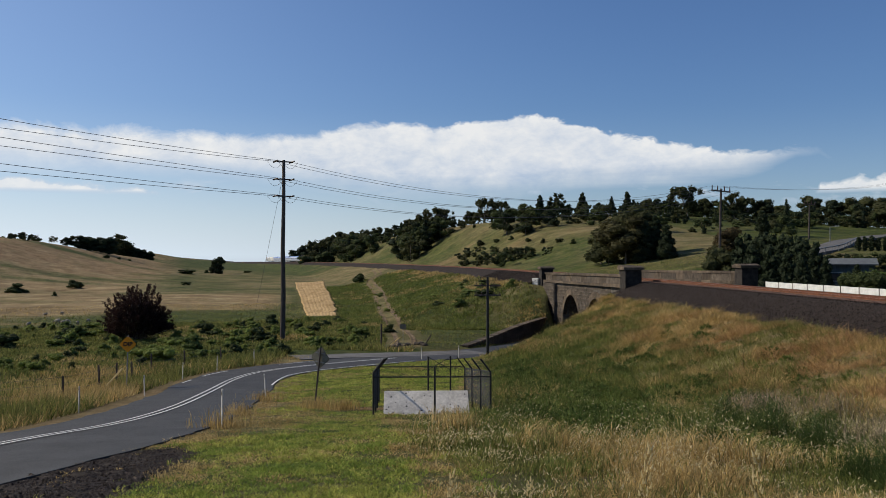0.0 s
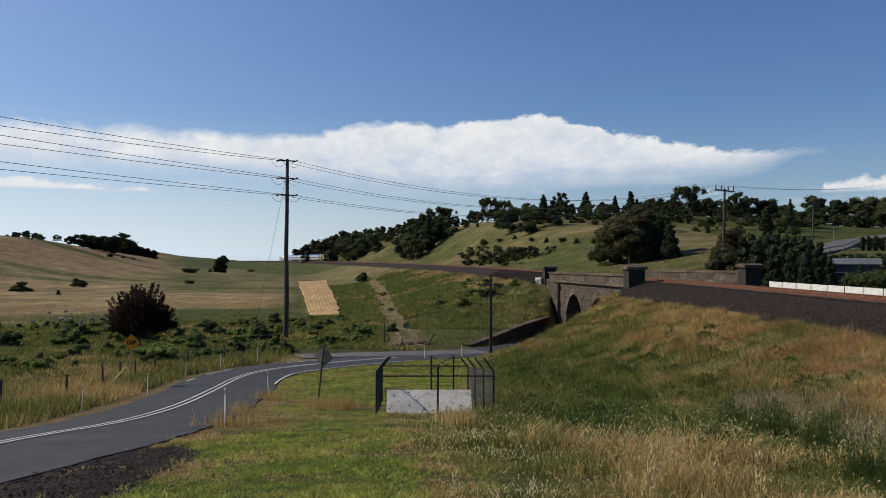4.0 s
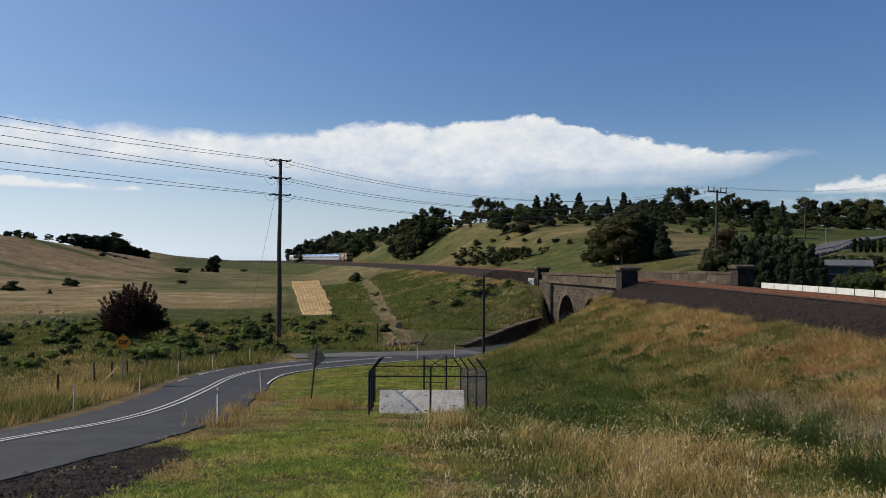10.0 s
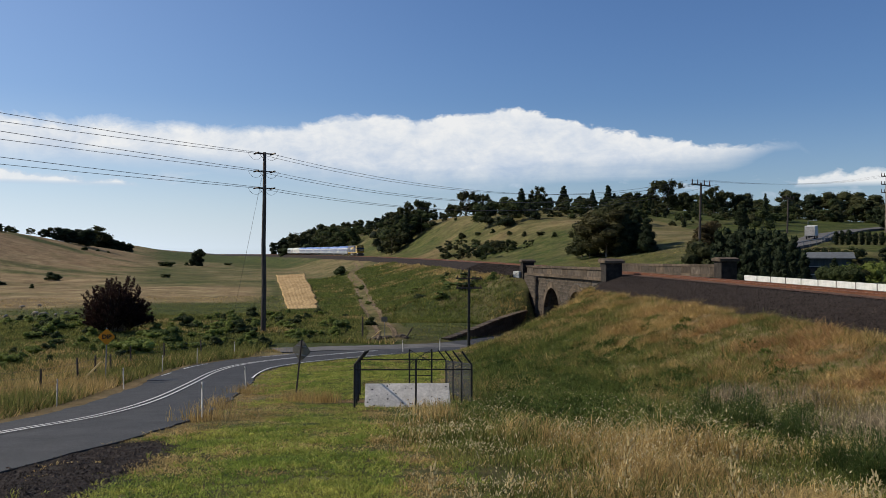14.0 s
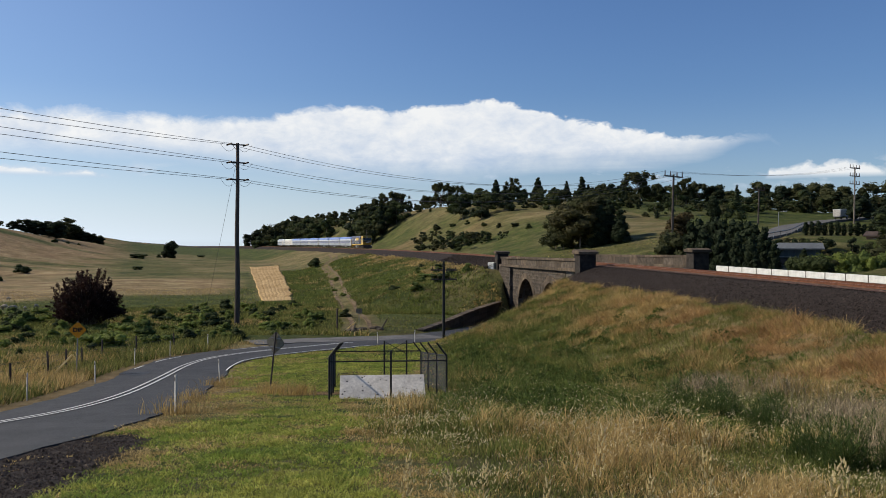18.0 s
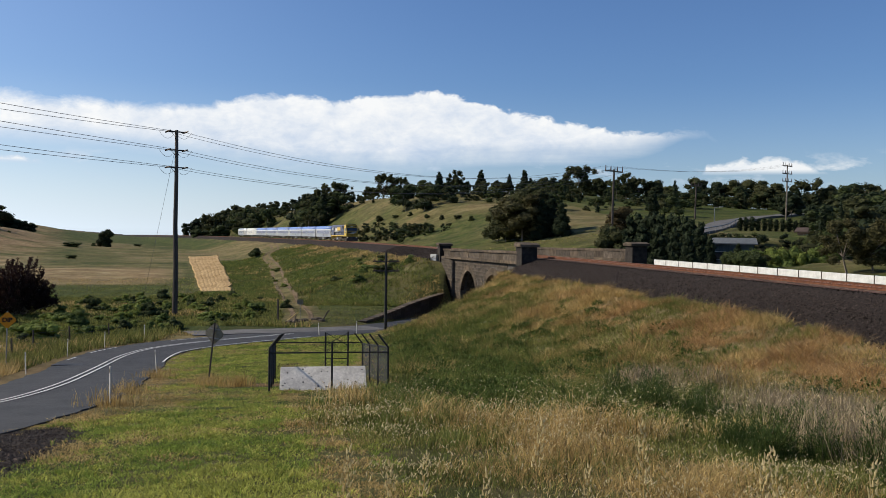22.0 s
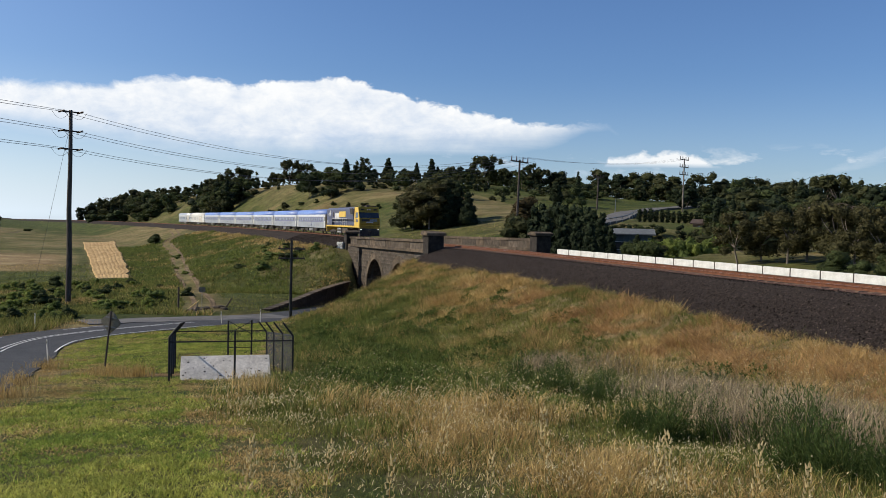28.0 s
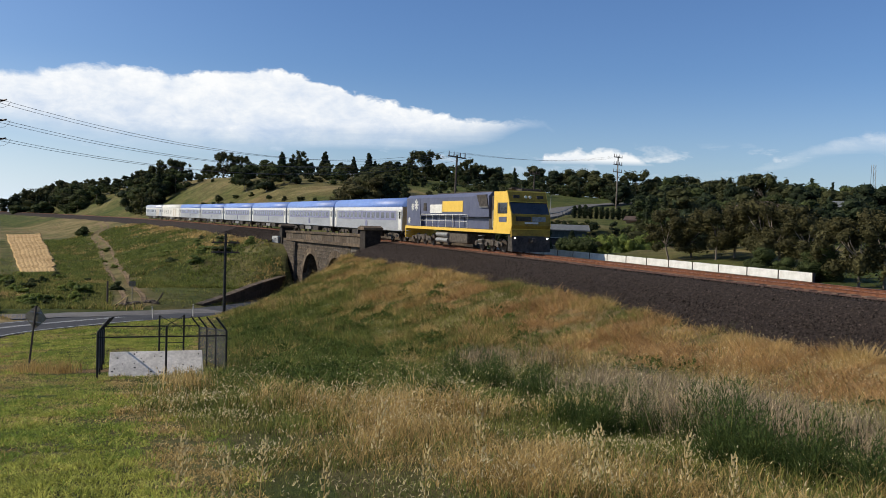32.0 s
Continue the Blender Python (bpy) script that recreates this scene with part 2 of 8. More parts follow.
    l.new(noise_at(1.6, 7, 0.8), bp.inputs["Height"])
    l.new(bp.outputs[0], b.inputs["Normal"])
    return m


M = {
    "ground": ground_mat(),
    "asphalt": mat("asphalt", (0.031, 0.032, 0.035), (0.052, 0.053, 0.056), 0.8, 0.82, 0.35, fine=40, grime=0.3),
    "line": mat("road_paint", (0.55, 0.55, 0.53), (0.72, 0.72, 0.70), 4, 0.7, 0.1, fine=10),
    "ballast": mat("ballast_stone", (0.019, 0.015, 0.013), (0.048, 0.037, 0.032), 9, 0.98, 0.9, fine=4, grime=0.5, c3=(0.085, 0.064, 0.055), spec=0.1),
    "sleeper": mat("concrete_sleeper", (0.11, 0.075, 0.055), (0.20, 0.14, 0.10), 3, 0.9, 0.3),
    "rail": mat("rusted_rail", (0.10, 0.040, 0.022), (0.20, 0.085, 0.045), 4, 0.75, 0.2, metal=0.2),
    "railhead": mat("worn_steel", (0.30, 0.27, 0.25), (0.45, 0.42, 0.40), 6, 0.4, 0, metal=0.8),
    "stone": mat("bluestone", (0.050, 0.039, 0.029), (0.11, 0.088, 0.066), 2.2, 0.92, 0.6, rand=0.3, c3=(0.17, 0.14, 0.115)),
    "coping": mat("weathered_coping", (0.060, 0.044, 0.031), (0.13, 0.098, 0.066), 1.6, 0.9, 0.7, c3=(0.23, 0.18, 0.12), rand=0.4),
    # bluestone darkened for the pillars, whose shaded faces are painted into the colour
    "shaded_stone": mat("shaded_bluestone", (0.016, 0.013, 0.011), (0.042, 0.035, 0.029), 2.0, 0.95, 0.6, c3=(0.09, 0.074, 0.060)),
    "mortar": mat("old_mortar", (0.075, 0.065, 0.055), (0.13, 0.115, 0.10), 3, 0.95, 0.4),
    "black_steel": mat("black_paint", (0.010, 0.010, 0.011), (0.025, 0.024, 0.023), 5, 0.55, 0.1),
    "galv": mat("galvanised_steel", (0.20, 0.20, 0.20), (0.34, 0.34, 0.33), 6, 0.55, 0.1, metal=0.6),
    "timber": mat("weathered_timber", (0.045, 0.036, 0.030), (0.11, 0.09, 0.075), 3, 0.9, 0.4, stretch=(4, 4, 0.4)),
    "white": mat("white_paint", (0.54, 0.54, 0.50), (0.70, 0.70, 0.66), 2.5, 0.6, 0.1, grime=0.12),
    "concrete": mat("pale_concrete", (0.44, 0.41, 0.36), (0.66, 0.62, 0.55), 1.8, 0.85, 0.3, grime=0.2),
    "yellow": mat("loco_yellow", (0.66, 0.43, 0.060), (0.74, 0.50, 0.085), 1.5, 0.4, 0.0, grime=0.12),
    # darker copy of the loco yellow: some grime, mostly shade painted into the colour
    "yellow_grimy_shaded": mat("grimy_shaded_yellow", (0.22, 0.14, 0.018), (0.36, 0.23, 0.025), 1.2, 0.6, 0.0, grime=0.3),
    "loco_blue": mat("loco_blue_grey", (0.075, 0.085, 0.140), (0.105, 0.118, 0.180), 1.2, 0.45, 0, grime=0.12),
    "silver": mat("fluted_stainless", (0.36, 0.38, 0.41), (0.47, 0.49, 0.52), 1.0, 0.38, 0, metal=0.45, grime=0.08, stretch=(0.2, 1, 1)),
    "roof_blue": mat("coach_roof_blue", (0.13, 0.22, 0.50), (0.17, 0.27, 0.58), 0.8, 0.45, 0, grime=0.1),
    "purple": mat("window_band_paint", (0.17, 0.18, 0.29), (0.22, 0.23, 0.35), 1.0, 0.4, 0, grime=0.1),
    "underframe": mat("grimy_underframe", (0.025, 0.022, 0.020), (0.07, 0.06, 0.052), 4, 0.8, 0.2),
    "bogie": mat("dusty_bogie_steel", (0.045, 0.038, 0.032), (0.11, 0.092, 0.075), 4, 0.8, 0.2),
    "glass": mat("tinted_glass", (0.02, 0.025, 0.03), (0.035, 0.04, 0.05), 1, 0.08, 0, spec=0.8, grime=0.05),
    "coach_glass": mat("grey_coach_glass", (0.10, 0.11, 0.13), (0.16, 0.17, 0.19), 0.6, 0.12, 0, spec=0.8, grime=0.2),
    "sign_amber": mat("sign_amber", (0.75, 0.27, 0.01), (0.82, 0.32, 0.015), 2, 0.5, grime=0.1),
    "sign_back": mat("dull_sign_back", (0.15, 0.135, 0.095), (0.22, 0.20, 0.145), 4, 0.7),
    "leaf_gum": leafy("gum_leaves", (0.036, 0.043, 0.017), (0.092, 0.095, 0.038), 0.5),
    "leaf_dark": leafy("dark_conifer", (0.018, 0.027, 0.014), (0.046, 0.062, 0.028), 0.6),
    "leaf_green": leafy("green_leaves", (0.085, 0.12, 0.030), (0.18, 0.22, 0.062), 0.6, 0.35, 0.4),
    "leaf_brown": leafy("olive_brown_leaves", (0.050, 0.039, 0.017), (0.098, 0.072, 0.031), 0.5),
    "leaf_red": leafy("plum_leaves", (0.018, 0.0095, 0.0085), (0.046, 0.023, 0.018), 0.8),
    "leaf_yellow": leafy("yellow_blossom", (0.40, 0.33, 0.02), (0.55, 0.45, 0.03), 0.8),
    "bark": mat("pale_bark", (0.11, 0.085, 0.065), (0.28, 0.24, 0.20), 2, 0.9, 0.4, stretch=(2, 2, 0.4)),
    "grass_lawn": leafy("mown_grass", (0.25, 0.285, 0.052), (0.50, 0.485, 0.120), 1.6, 0.45, 0.45),
    "grass_green": leafy("tall_green_grass", (0.095, 0.115, 0.028), (0.26, 0.25, 0.072), 0.5, 0.6, 0.3),
    "grass_dry": leafy("dry_grass", (0.34, 0.23, 0.080), (0.60, 0.44, 0.19), 0.5, 0.45, 0.28),
    "grass_rust": leafy("rusty_grass", (0.32, 0.190, 0.078), (0.54, 0.35, 0.155), 0.6, 0.45, 0.28),
    "grass_clover": leafy("clover_green", (0.14, 0.20, 0.036), (0.30, 0.37, 0.070), 1.6, 0.4, 0.4),
    "grass_fresh": leafy("lush_grass", (0.090, 0.120, 0.028), (0.21, 0.235, 0.060), 0.8, 0.45, 0.35),
    "stalk": leafy("dead_stalks", (0.15, 0.115, 0.070), (0.44, 0.35, 0.22), 1.4, 0.65, 0.1),
    "seed": leafy("pale_seed_heads", (0.60, 0.49, 0.26), (0.82, 0.71, 0.45), 2, 0.2, 0.5),
    "brush": leafy("dark_scrub", (0.036, 0.050, 0.018), (0.085, 0.104, 0.036), 0.7),
    "roof_tile": mat("roof_tiles", (0.060, 0.042, 0.034), (0.10, 0.07, 0.055), 1, 0.85, 0.3),
    "roof_metal": mat("pale_roof_sheet", (0.10, 0.11, 0.115), (0.15, 0.16, 0.165), 0.5, 0.7, 0.1),
    "shed_blue": mat("shed_cladding", (0.075, 0.092, 0.088), (0.11, 0.130, 0.122), 0.6, 0.6, 0.1, stretch=(6, 6, 0.3)),
    "brick": mat("house_brick", (0.24, 0.13, 0.09), (0.36, 0.22, 0.16), 1.5, 0.9, 0.3),
    "wire": mat("line_wire", (0.05, 0.05, 0.055), (0.09, 0.09, 0.10), 1, 0.6),
    "insulator": mat("brown_porcelain", (0.05, 0.025, 0.018), (0.09, 0.045, 0.03), 3, 0.3),
    "stubble": mat("mown_stubble", (0.33, 0.215, 0.095), (0.52, 0.36, 0.175), 0.8, 0.95, 0.4, fine=5, grime=0.3, spec=0.1, stretch=(1.4, 0.1, 1)),
    "rut": mat("rutted_earth", (0.085, 0.062, 0.038), (0.21, 0.152, 0.090), 0.5, 0.95, 0.5, fine=8, grime=0.35, spec=0.1),
    "sheep": mat("wool", (0.32, 0.26, 0.19), (0.46, 0.39, 0.30), 5, 0.95, 0.4),
}


def lamp_mat(name, col, power):
    m = bpy.data.materials.new(name)
    m.use_nodes = True
    b = m.node_tree.nodes["Principled BSDF"]
    b.inputs["Base Color"].default_value = (*col, 1)
    b.inputs["Emission Color"].default_value = (*col, 1)
    b.inputs["Emission Strength"].default_value = power
    return m


M["headlight"] = lamp_mat("headlight", (1.0, 0.93, 0.8), 4.0)
M["rust_ballast"] = mat("rust_stained_ballast", (0.085, 0.045, 0.030), (0.17, 0.092, 0.060), 6, 0.95, 0.9, fine=5, grime=0.5)


# ---------- mesh helpers ----------
def finish(name, me, material, parent=None, label="", smooth=False):
    if material is not None:
        me.materials.append(M[material] if isinstance(material, str) else material)
    if smooth:
        me.polygons.foreach_set("use_smooth", [True] * len(me.polygons))
    ob = new(name, me)
    if parent is not None:
        ob.parent = parent
    if label:
        tagged(ob, label)
    return ob


def part(name, bm, material, parent=None, label="", smooth=False):
    me = bpy.data.meshes.new(name)
    bm.to_mesh(me)
    bm.free()
    return finish(name, me, material, parent, label, smooth)


def from_arrays(name, verts, faces, material, parent=None, label="", smooth=False):
    """verts (n,3); faces (m,3) or (m,4) arrays of one kind."""
    verts, faces = np.asarray(verts, np.float32), np.asarray(faces, np.int32)
    me = bpy.data.meshes.new(name)
    k = faces.shape[1]
    me.vertices.add(len(verts))
    me.vertices.foreach_set("co", verts.ravel())
    me.loops.add(faces.size)
    me.loops.foreach_set("vertex_index", faces.ravel())
    me.polygons.add(len(faces))
    me.polygons.foreach_set("loop_start", np.arange(0, faces.size, k, dtype=np.int32))
    me.polygons.foreach_set("loop_total", np.full(len(faces), k, np.int32))
    me.polygons.foreach_set("use_smooth", np.zeros(len(faces), bool))
    me.update(calc_edges=True)
    me.validate()
    return finish(name, me, material, parent, label, smooth)


def thing(name, label, category, at=None, group="", kind=""):
    ob = new(name)
    ob.empty_display_size = 0.3
    if at is not None:
        ob.matrix_basis = at
    return tagged(ob, label, category, group, kind)


def add_box(bm, x0, x1, y0, y1, z0, z1, bevel=0.0):
    m = Matrix.LocRotScale(((x0 + x1) / 2, (y0 + y1) / 2, (z0 + z1) / 2), None, (abs(x1 - x0), abs(y1 - y0), abs(z1 - z0)))
    r = bmesh.ops.create_cube(bm, size=1, matrix=m)
    if bevel:
        es = {e for v in r["verts"] for e in v.link_edges}
        bmesh.ops.bevel(bm, geom=list(es), offset=bevel, segments=2, affect="EDGES", profile=0.6)
    return bm


def box(x0, x1, y0, y1, z0, z1, bevel=0.0):
    return add_box(bmesh.new(), x0, x1, y0, y1, z0, z1, bevel)


def add_rod(bm, a, b, r0, r1=None, seg=8):
    a, b = Vector(a), Vector(b)
    d = b - a
    m = Matrix.Translation((a + b) / 2) @ d.to_track_quat("Z", "Y").to_matrix().to_4x4()
    bmesh.ops.create_cone(bm, cap_ends=True, segments=seg, radius1=r0, radius2=r0 if r1 is None else r1, depth=d.length, matrix=m)
    return bm


def rod(a, b, r0, r1=None, seg=8):
    return add_rod(bmesh.new(), a, b, r0, r1, seg)


def prism(pts, axis, lo, hi):
    """Outline pts (2D) swept along an axis: 'x' -> (lo, p0, p1), 'y' -> (p0, lo, p1), 'z' -> (p0, p1, lo)."""
    bm = bmesh.new()

    def put(p, v):
        return {"x": (v, p[0], p[1]), "y": (p[0], v, p[1]), "z": (p[0], p[1], v)}[axis]
    a = [bm.verts.new(put(p, lo)) for p in pts]
    b = [bm.verts.new(put(p, hi)) for p in pts]
    bm.faces.new(a)
    bm.faces.new(list(reversed(b)))
    for i in range(len(pts)):
        j = (i + 1) % len(pts)
        bm.faces.new((a[j], a[i], b[i], b[j]))
    bmesh.ops.recalc_face_normals(bm, faces=bm.faces)
    return bm


def lattice(ix, iy, seed):
    h = (ix.astype(np.int64) * 374761393 + iy.astype(np.int64) * 668265263 + seed * 1442695041) & 0x7FFFFFFF
    h = ((h ^ (h >> 13)) * 1274126177) & 0x7FFFFFFF
    return ((h ^ (h >> 16)) & 0xFFFF) / 65535.0


def vnoise(x, y, seed=0):
    ix, iy = np.floor(x), np.floor(y)
    fx, fy = x - ix, y - iy
    fx, fy = fx * fx * (3 - 2 * fx), fy * fy * (3 - 2 * fy)
    a, b = lattice(ix, iy, seed), lattice(ix + 1, iy, seed)
    c, d = lattice(ix, iy + 1, seed), lattice(ix + 1, iy + 1, seed)
    return (a + (b - a) * fx) * (1 - fy) + (c + (d - c) * fx) * fy


def fbm2(x, y, size, seed=0, octaves=4):
    s, w, k = 0, 0, 1.0
    for o in range(octaves):
        s = s + k * vnoise(x / size * 2 ** o, y / size * 2 ** o, seed + o * 17)
        w, k = w + k, k * 0.55
    return s / w


def sstep(v, a, b):
    t = np.clip((v - a) / (b - a), 0, 1)
    return t * t * (3 - 2 * t)


# ---------- plan: the railway line ----------
def track_point_table():
    s = np.arange(-300.0, 1200.0, 1.0)
    q = np.clip(s, -70, 680) / 100
    th = radians(3.871) + 0.1 * (0.603 * q + 0.124 * q ** 2 - 0.05 * q ** 3 + 0.004 * q ** 4)
    x, y = np.cumsum(-np.sin(th)), np.cumsum(np.cos(th))
    i0 = int(np.argmin(abs(s)))
    # the fitted line is the train's near side; the axis lies 1.45 m beyond it
    return s, x - x[i0] + 21.195 + 1.45 * np.cos(th), y - y[i0] + 52.76 + 1.45 * np.sin(th), th


TS, TX, TY, TH = track_point_table()


def rail_z(s):
    q = np.clip(s, -100, 900) / 100
    return -2.272 - 0.332 * q - 0.03 * q * np.abs(q)


def track_at(s, u=0.0, dz=0.0):
    """A point of the line: s metres back along it, u metres to its far side, dz above the railhead."""
    x, y, th = (np.interp(s, TS, a) for a in (TX, TY, TH))
    return np.array([x + u * np.cos(th), y + u * np.sin(th), rail_z(s) + dz])


def to_track(x, y):
    """(s, u) of plan points."""
    k = slice(0, len(TS), 4)
    sx, sy, ss, st = TX[k], TY[k], TS[k], TH[k]
    s_out, u_out = np.empty(x.shape), np.empty(x.shape)
    for i in range(0, len(x), 20000):
        xs, ys = x[i:i + 20000], y[i:i + 20000]
        j = np.argmin((xs[:, None] - sx) ** 2 + (ys[:, None] - sy) ** 2, axis=1)
        dx, dy, th = xs - sx[j], ys - sy[j], st[j]
        s_out[i:i + 20000] = ss[j] - dx * np.sin(th) + dy * np.cos(th)
        u_out[i:i + 20000] = dx * np.cos(th) + dy * np.sin(th)
    return s_out, u_out


# ---------- plan: the road ----------
ROAD = [(-30, -30, -3.2), (-20, -12, -3.3), (-14.2, 3, -3.45), (-11.6, 12, -3.9), (-10.1, 19.2, -4.3), (-9.5, 24.5, -4.9), (-10.1, 32, -5.75), (-11.4, 42, -6.7),
        (-12.2, 49.5, -7.27), (-11.9, 54.6, -7.56), (-10.2, 58.0, -7.68), (-7.2, 61.6, -7.8), (-3.6, 65.2, -7.92), (1, 69.4, -8.1), (5, 75, -8.4), (8.5, 83, -8.9), (11, 92, -9.5),
        (13.5, 98.5, -9.9), (18, 101.8, -10.0), (28, 103, -9.8), (60, 108, -8.6), (110, 112, -7.0)]
FALL = ((0, 10, 21.7, 31, 40, 54, 65, 80, 103, 140, 400, 1500, 4000), (-1.62, -2.85, -4.3, -5.5, -6.4, -7.5, -7.9, -8.4, -9.0, -9.6, -10, -13, -25))     # how the land falls away from the standing place


def fall(x, y):
    return np.interp(np.hypot(x, y), *FALL)


def smooth_line(pts, step=0.5):
    p = np.array(pts, float)
    out = []
    for i in range(len(p) - 1):
        a, b, c, d = p[max(i - 1, 0)], p[i], p[i + 1], p[min(i + 2, len(p) - 1)]
        k = max(2, int(np.linalg.norm(c - b) / step))
        t = np.linspace(0, 1, k, endpoint=False)[:, None]
        out.append(0.5 * (2 * b + (c - a) * t + (2 * a - 5 * b + 4 * c - d) * t ** 2 + (3 * b - a - 3 * c + d) * t ** 3))
    out.append(p[-1:])
    return np.vstack(out)


ROADLINE = smooth_line(ROAD)
_pad = np.vstack([np.repeat(ROADLINE[:1], 5, 0), ROADLINE, np.repeat(ROADLINE[-1:], 5, 0)])
ROADLINE = np.stack([np.convolve(_pad[:, k], np.hanning(13)[1:-1] / np.hanning(13).sum(), "valid") for k in range(3)], 1)


def to_road(x, y):
    """Distance to the road's centre, and the road's height there."""
    r = ROADLINE[::2]
    d, z = np.empty(x.shape), np.empty(x.shape)
    for i in range(0, len(x), 20000):
        q = (x[i:i + 20000, None] - r[:, 0]) ** 2 + (y[i:i + 20000, None] - r[:, 1]) ** 2
        j = np.argmin(q, axis=1)
        d[i:i + 20000] = np.sqrt(q[np.arange(len(j)), j])
        z[i:i + 20000] = r[j, 2] + np.clip(fall(x[i:i + 20000], y[i:i + 20000]) - fall(r[j, 0], r[j, 1]), -1.2, 1.2)
    return d, z


BRIDGE_A, BRIDGE_B = 27.0, 63.5     # the pillars' places along the line


def smax(a, b, k):
    h = np.clip(0.5 + 0.5 * (a - b) / k, 0, 1)
    return b + (a - b) * h + k * h * (1 - h)


def height(x, y, detail=True):
    """Height of the land."""
    x, y = np.atleast_1d(np.asarray(x, float)), np.atleast_1d(np.asarray(y, float))
    r = np.hypot(x, y)
    g = fall(x, y)
    # behind the standing place the ground stays high
    g = np.where(y < 0, np.maximum(g, -3.2), g)
    # left-hand hill, and a green one behind it
    g = g + 17.4 * np.exp(-0.5 * (((x + 197) / np.where(x > -197, 40, 150)) ** 2 + ((y - 357) / 106) ** 2)) + 13.4 * np.exp(-0.5 * (((x + 261) / np.where(x > -261, 44, 160)) ** 2 + ((y - 669) / 138) ** 2))
    s, u = to_track(x, y)
    zr = rail_z(s)
    # the paddocks stay below the line where they meet it
    g = np.where((u < 0) & (s > 150), np.minimum(g, zr - 1.5 + np.maximum(0, -u - 36) ** 1.15 * 0.075), g)
    # hill beyond the line
    rise = 18.5 * np.exp(-0.5 * (((x - 78) / 95) ** 2 + ((y - 365) / 112) ** 2)) + 4 * np.exp(-0.5 * (((x - 220) / 130) ** 2 + ((y - 170) / 120) ** 2))
    rise = rise + 14 * np.exp(-0.5 * (((x + 30) / 120) ** 2 + ((y - 560) / 120) ** 2))
    far = zr - 1.6 + rise * sstep(u, 7, 46) - 0.007 * np.maximum(0, r - 560)
    # embankment: flat top, ballast shoulders, grassy sides
    toe = 5.9
    dn = np.maximum(0, -u - toe)
    ends = np.where(s < (BRIDGE_A + BRIDGE_B) / 2, np.maximum(0, s - BRIDGE_A), np.maximum(0, BRIDGE_B - s))
    bank = zr - 1.50 - 0.27 * dn - 0.36 * ends
    side = np.where(u < 0, bank, np.where(u < 7, zr - 1.15 - np.maximum(0, u - 4.6) * 0.12 - 0.42 * ends, far - 0.3 * ends))
    z = smax(side, g, 1.2)
    z = np.where((u > 7) & (s > 70), side, z)
    z = np.where((u > 7) & (s <= 70), np.maximum(side, g + (side - g) * sstep(u, 7, 20)), z)
    if detail:
        k = np.clip(r / 40, 0.15, 3)
        z = z + (fbm2(x, y, 9, 3) - 0.5) * 0.5 * np.clip(k, 0, 1.2) + (fbm2(x, y, 60, 8) - 0.5) * 1.6 * sstep(r, 40, 250) * sstep(np.abs(u), 8, 40)
    # the cutting under the bridge
    deck = (np.abs(u + 0) < 4.2) & (s > BRIDGE_A + 4) & (s < BRIDGE_B - 4)
    z = np.where(deck, -10.1, z)
    # formation under the track
    top = zr - 0.62 - np.clip(np.abs(u) - 2.6, 0, 4) * 0.22
    onbed = (np.abs(u) < toe) & ~((s > BRIDGE_A) & (s < BRIDGE_B))
    w = sstep(np.abs(u), 3.6, toe)
    z = np.where(onbed, np.minimum(z, top) * (1 - w) + z * w - 0.03, z)
    d, rz = to_road(x, y)
    keep = sstep(d, 3.1, 8.5)
    z = (rz - 0.13 + 0.085 * sstep(d, 2.3, 2.9)) * (1 - keep) + z * keep
    return z


def ground_z(x, y):
    return float(height(np.array([x]), np.array([y]))[0])


# ---------- ground ----------
def wedge(x, y, pts, soft=1.5):
    """1 inside a convex polygon (anticlockwise), falling to 0 over soft metres."""
    d = np.full(np.shape(x), 1e9)
    for (ax, ay), (bx, by) in zip(pts, pts[1:] + pts[:1]):
        ln = math.hypot(bx - ax, by - ay)
        d = np.minimum(d, ((bx - ax) * (y - ay) - (by - ay) * (x - ax)) / ln)
    return sstep(d, -soft, soft)


LAYBY = [(-9.5, 5.0), (-3.9, 8.0), (-4.55, 16.0), (-5.4, 17.6), (-6.6, 17.0)]     # stony strip at the road edge
STUBBLE = [(-19.9, 125.6), (-15.8, 129.0), (-24.4, 186.0), (-43.0, 306.5), (-51.4, 295.6)]     # mown paddock


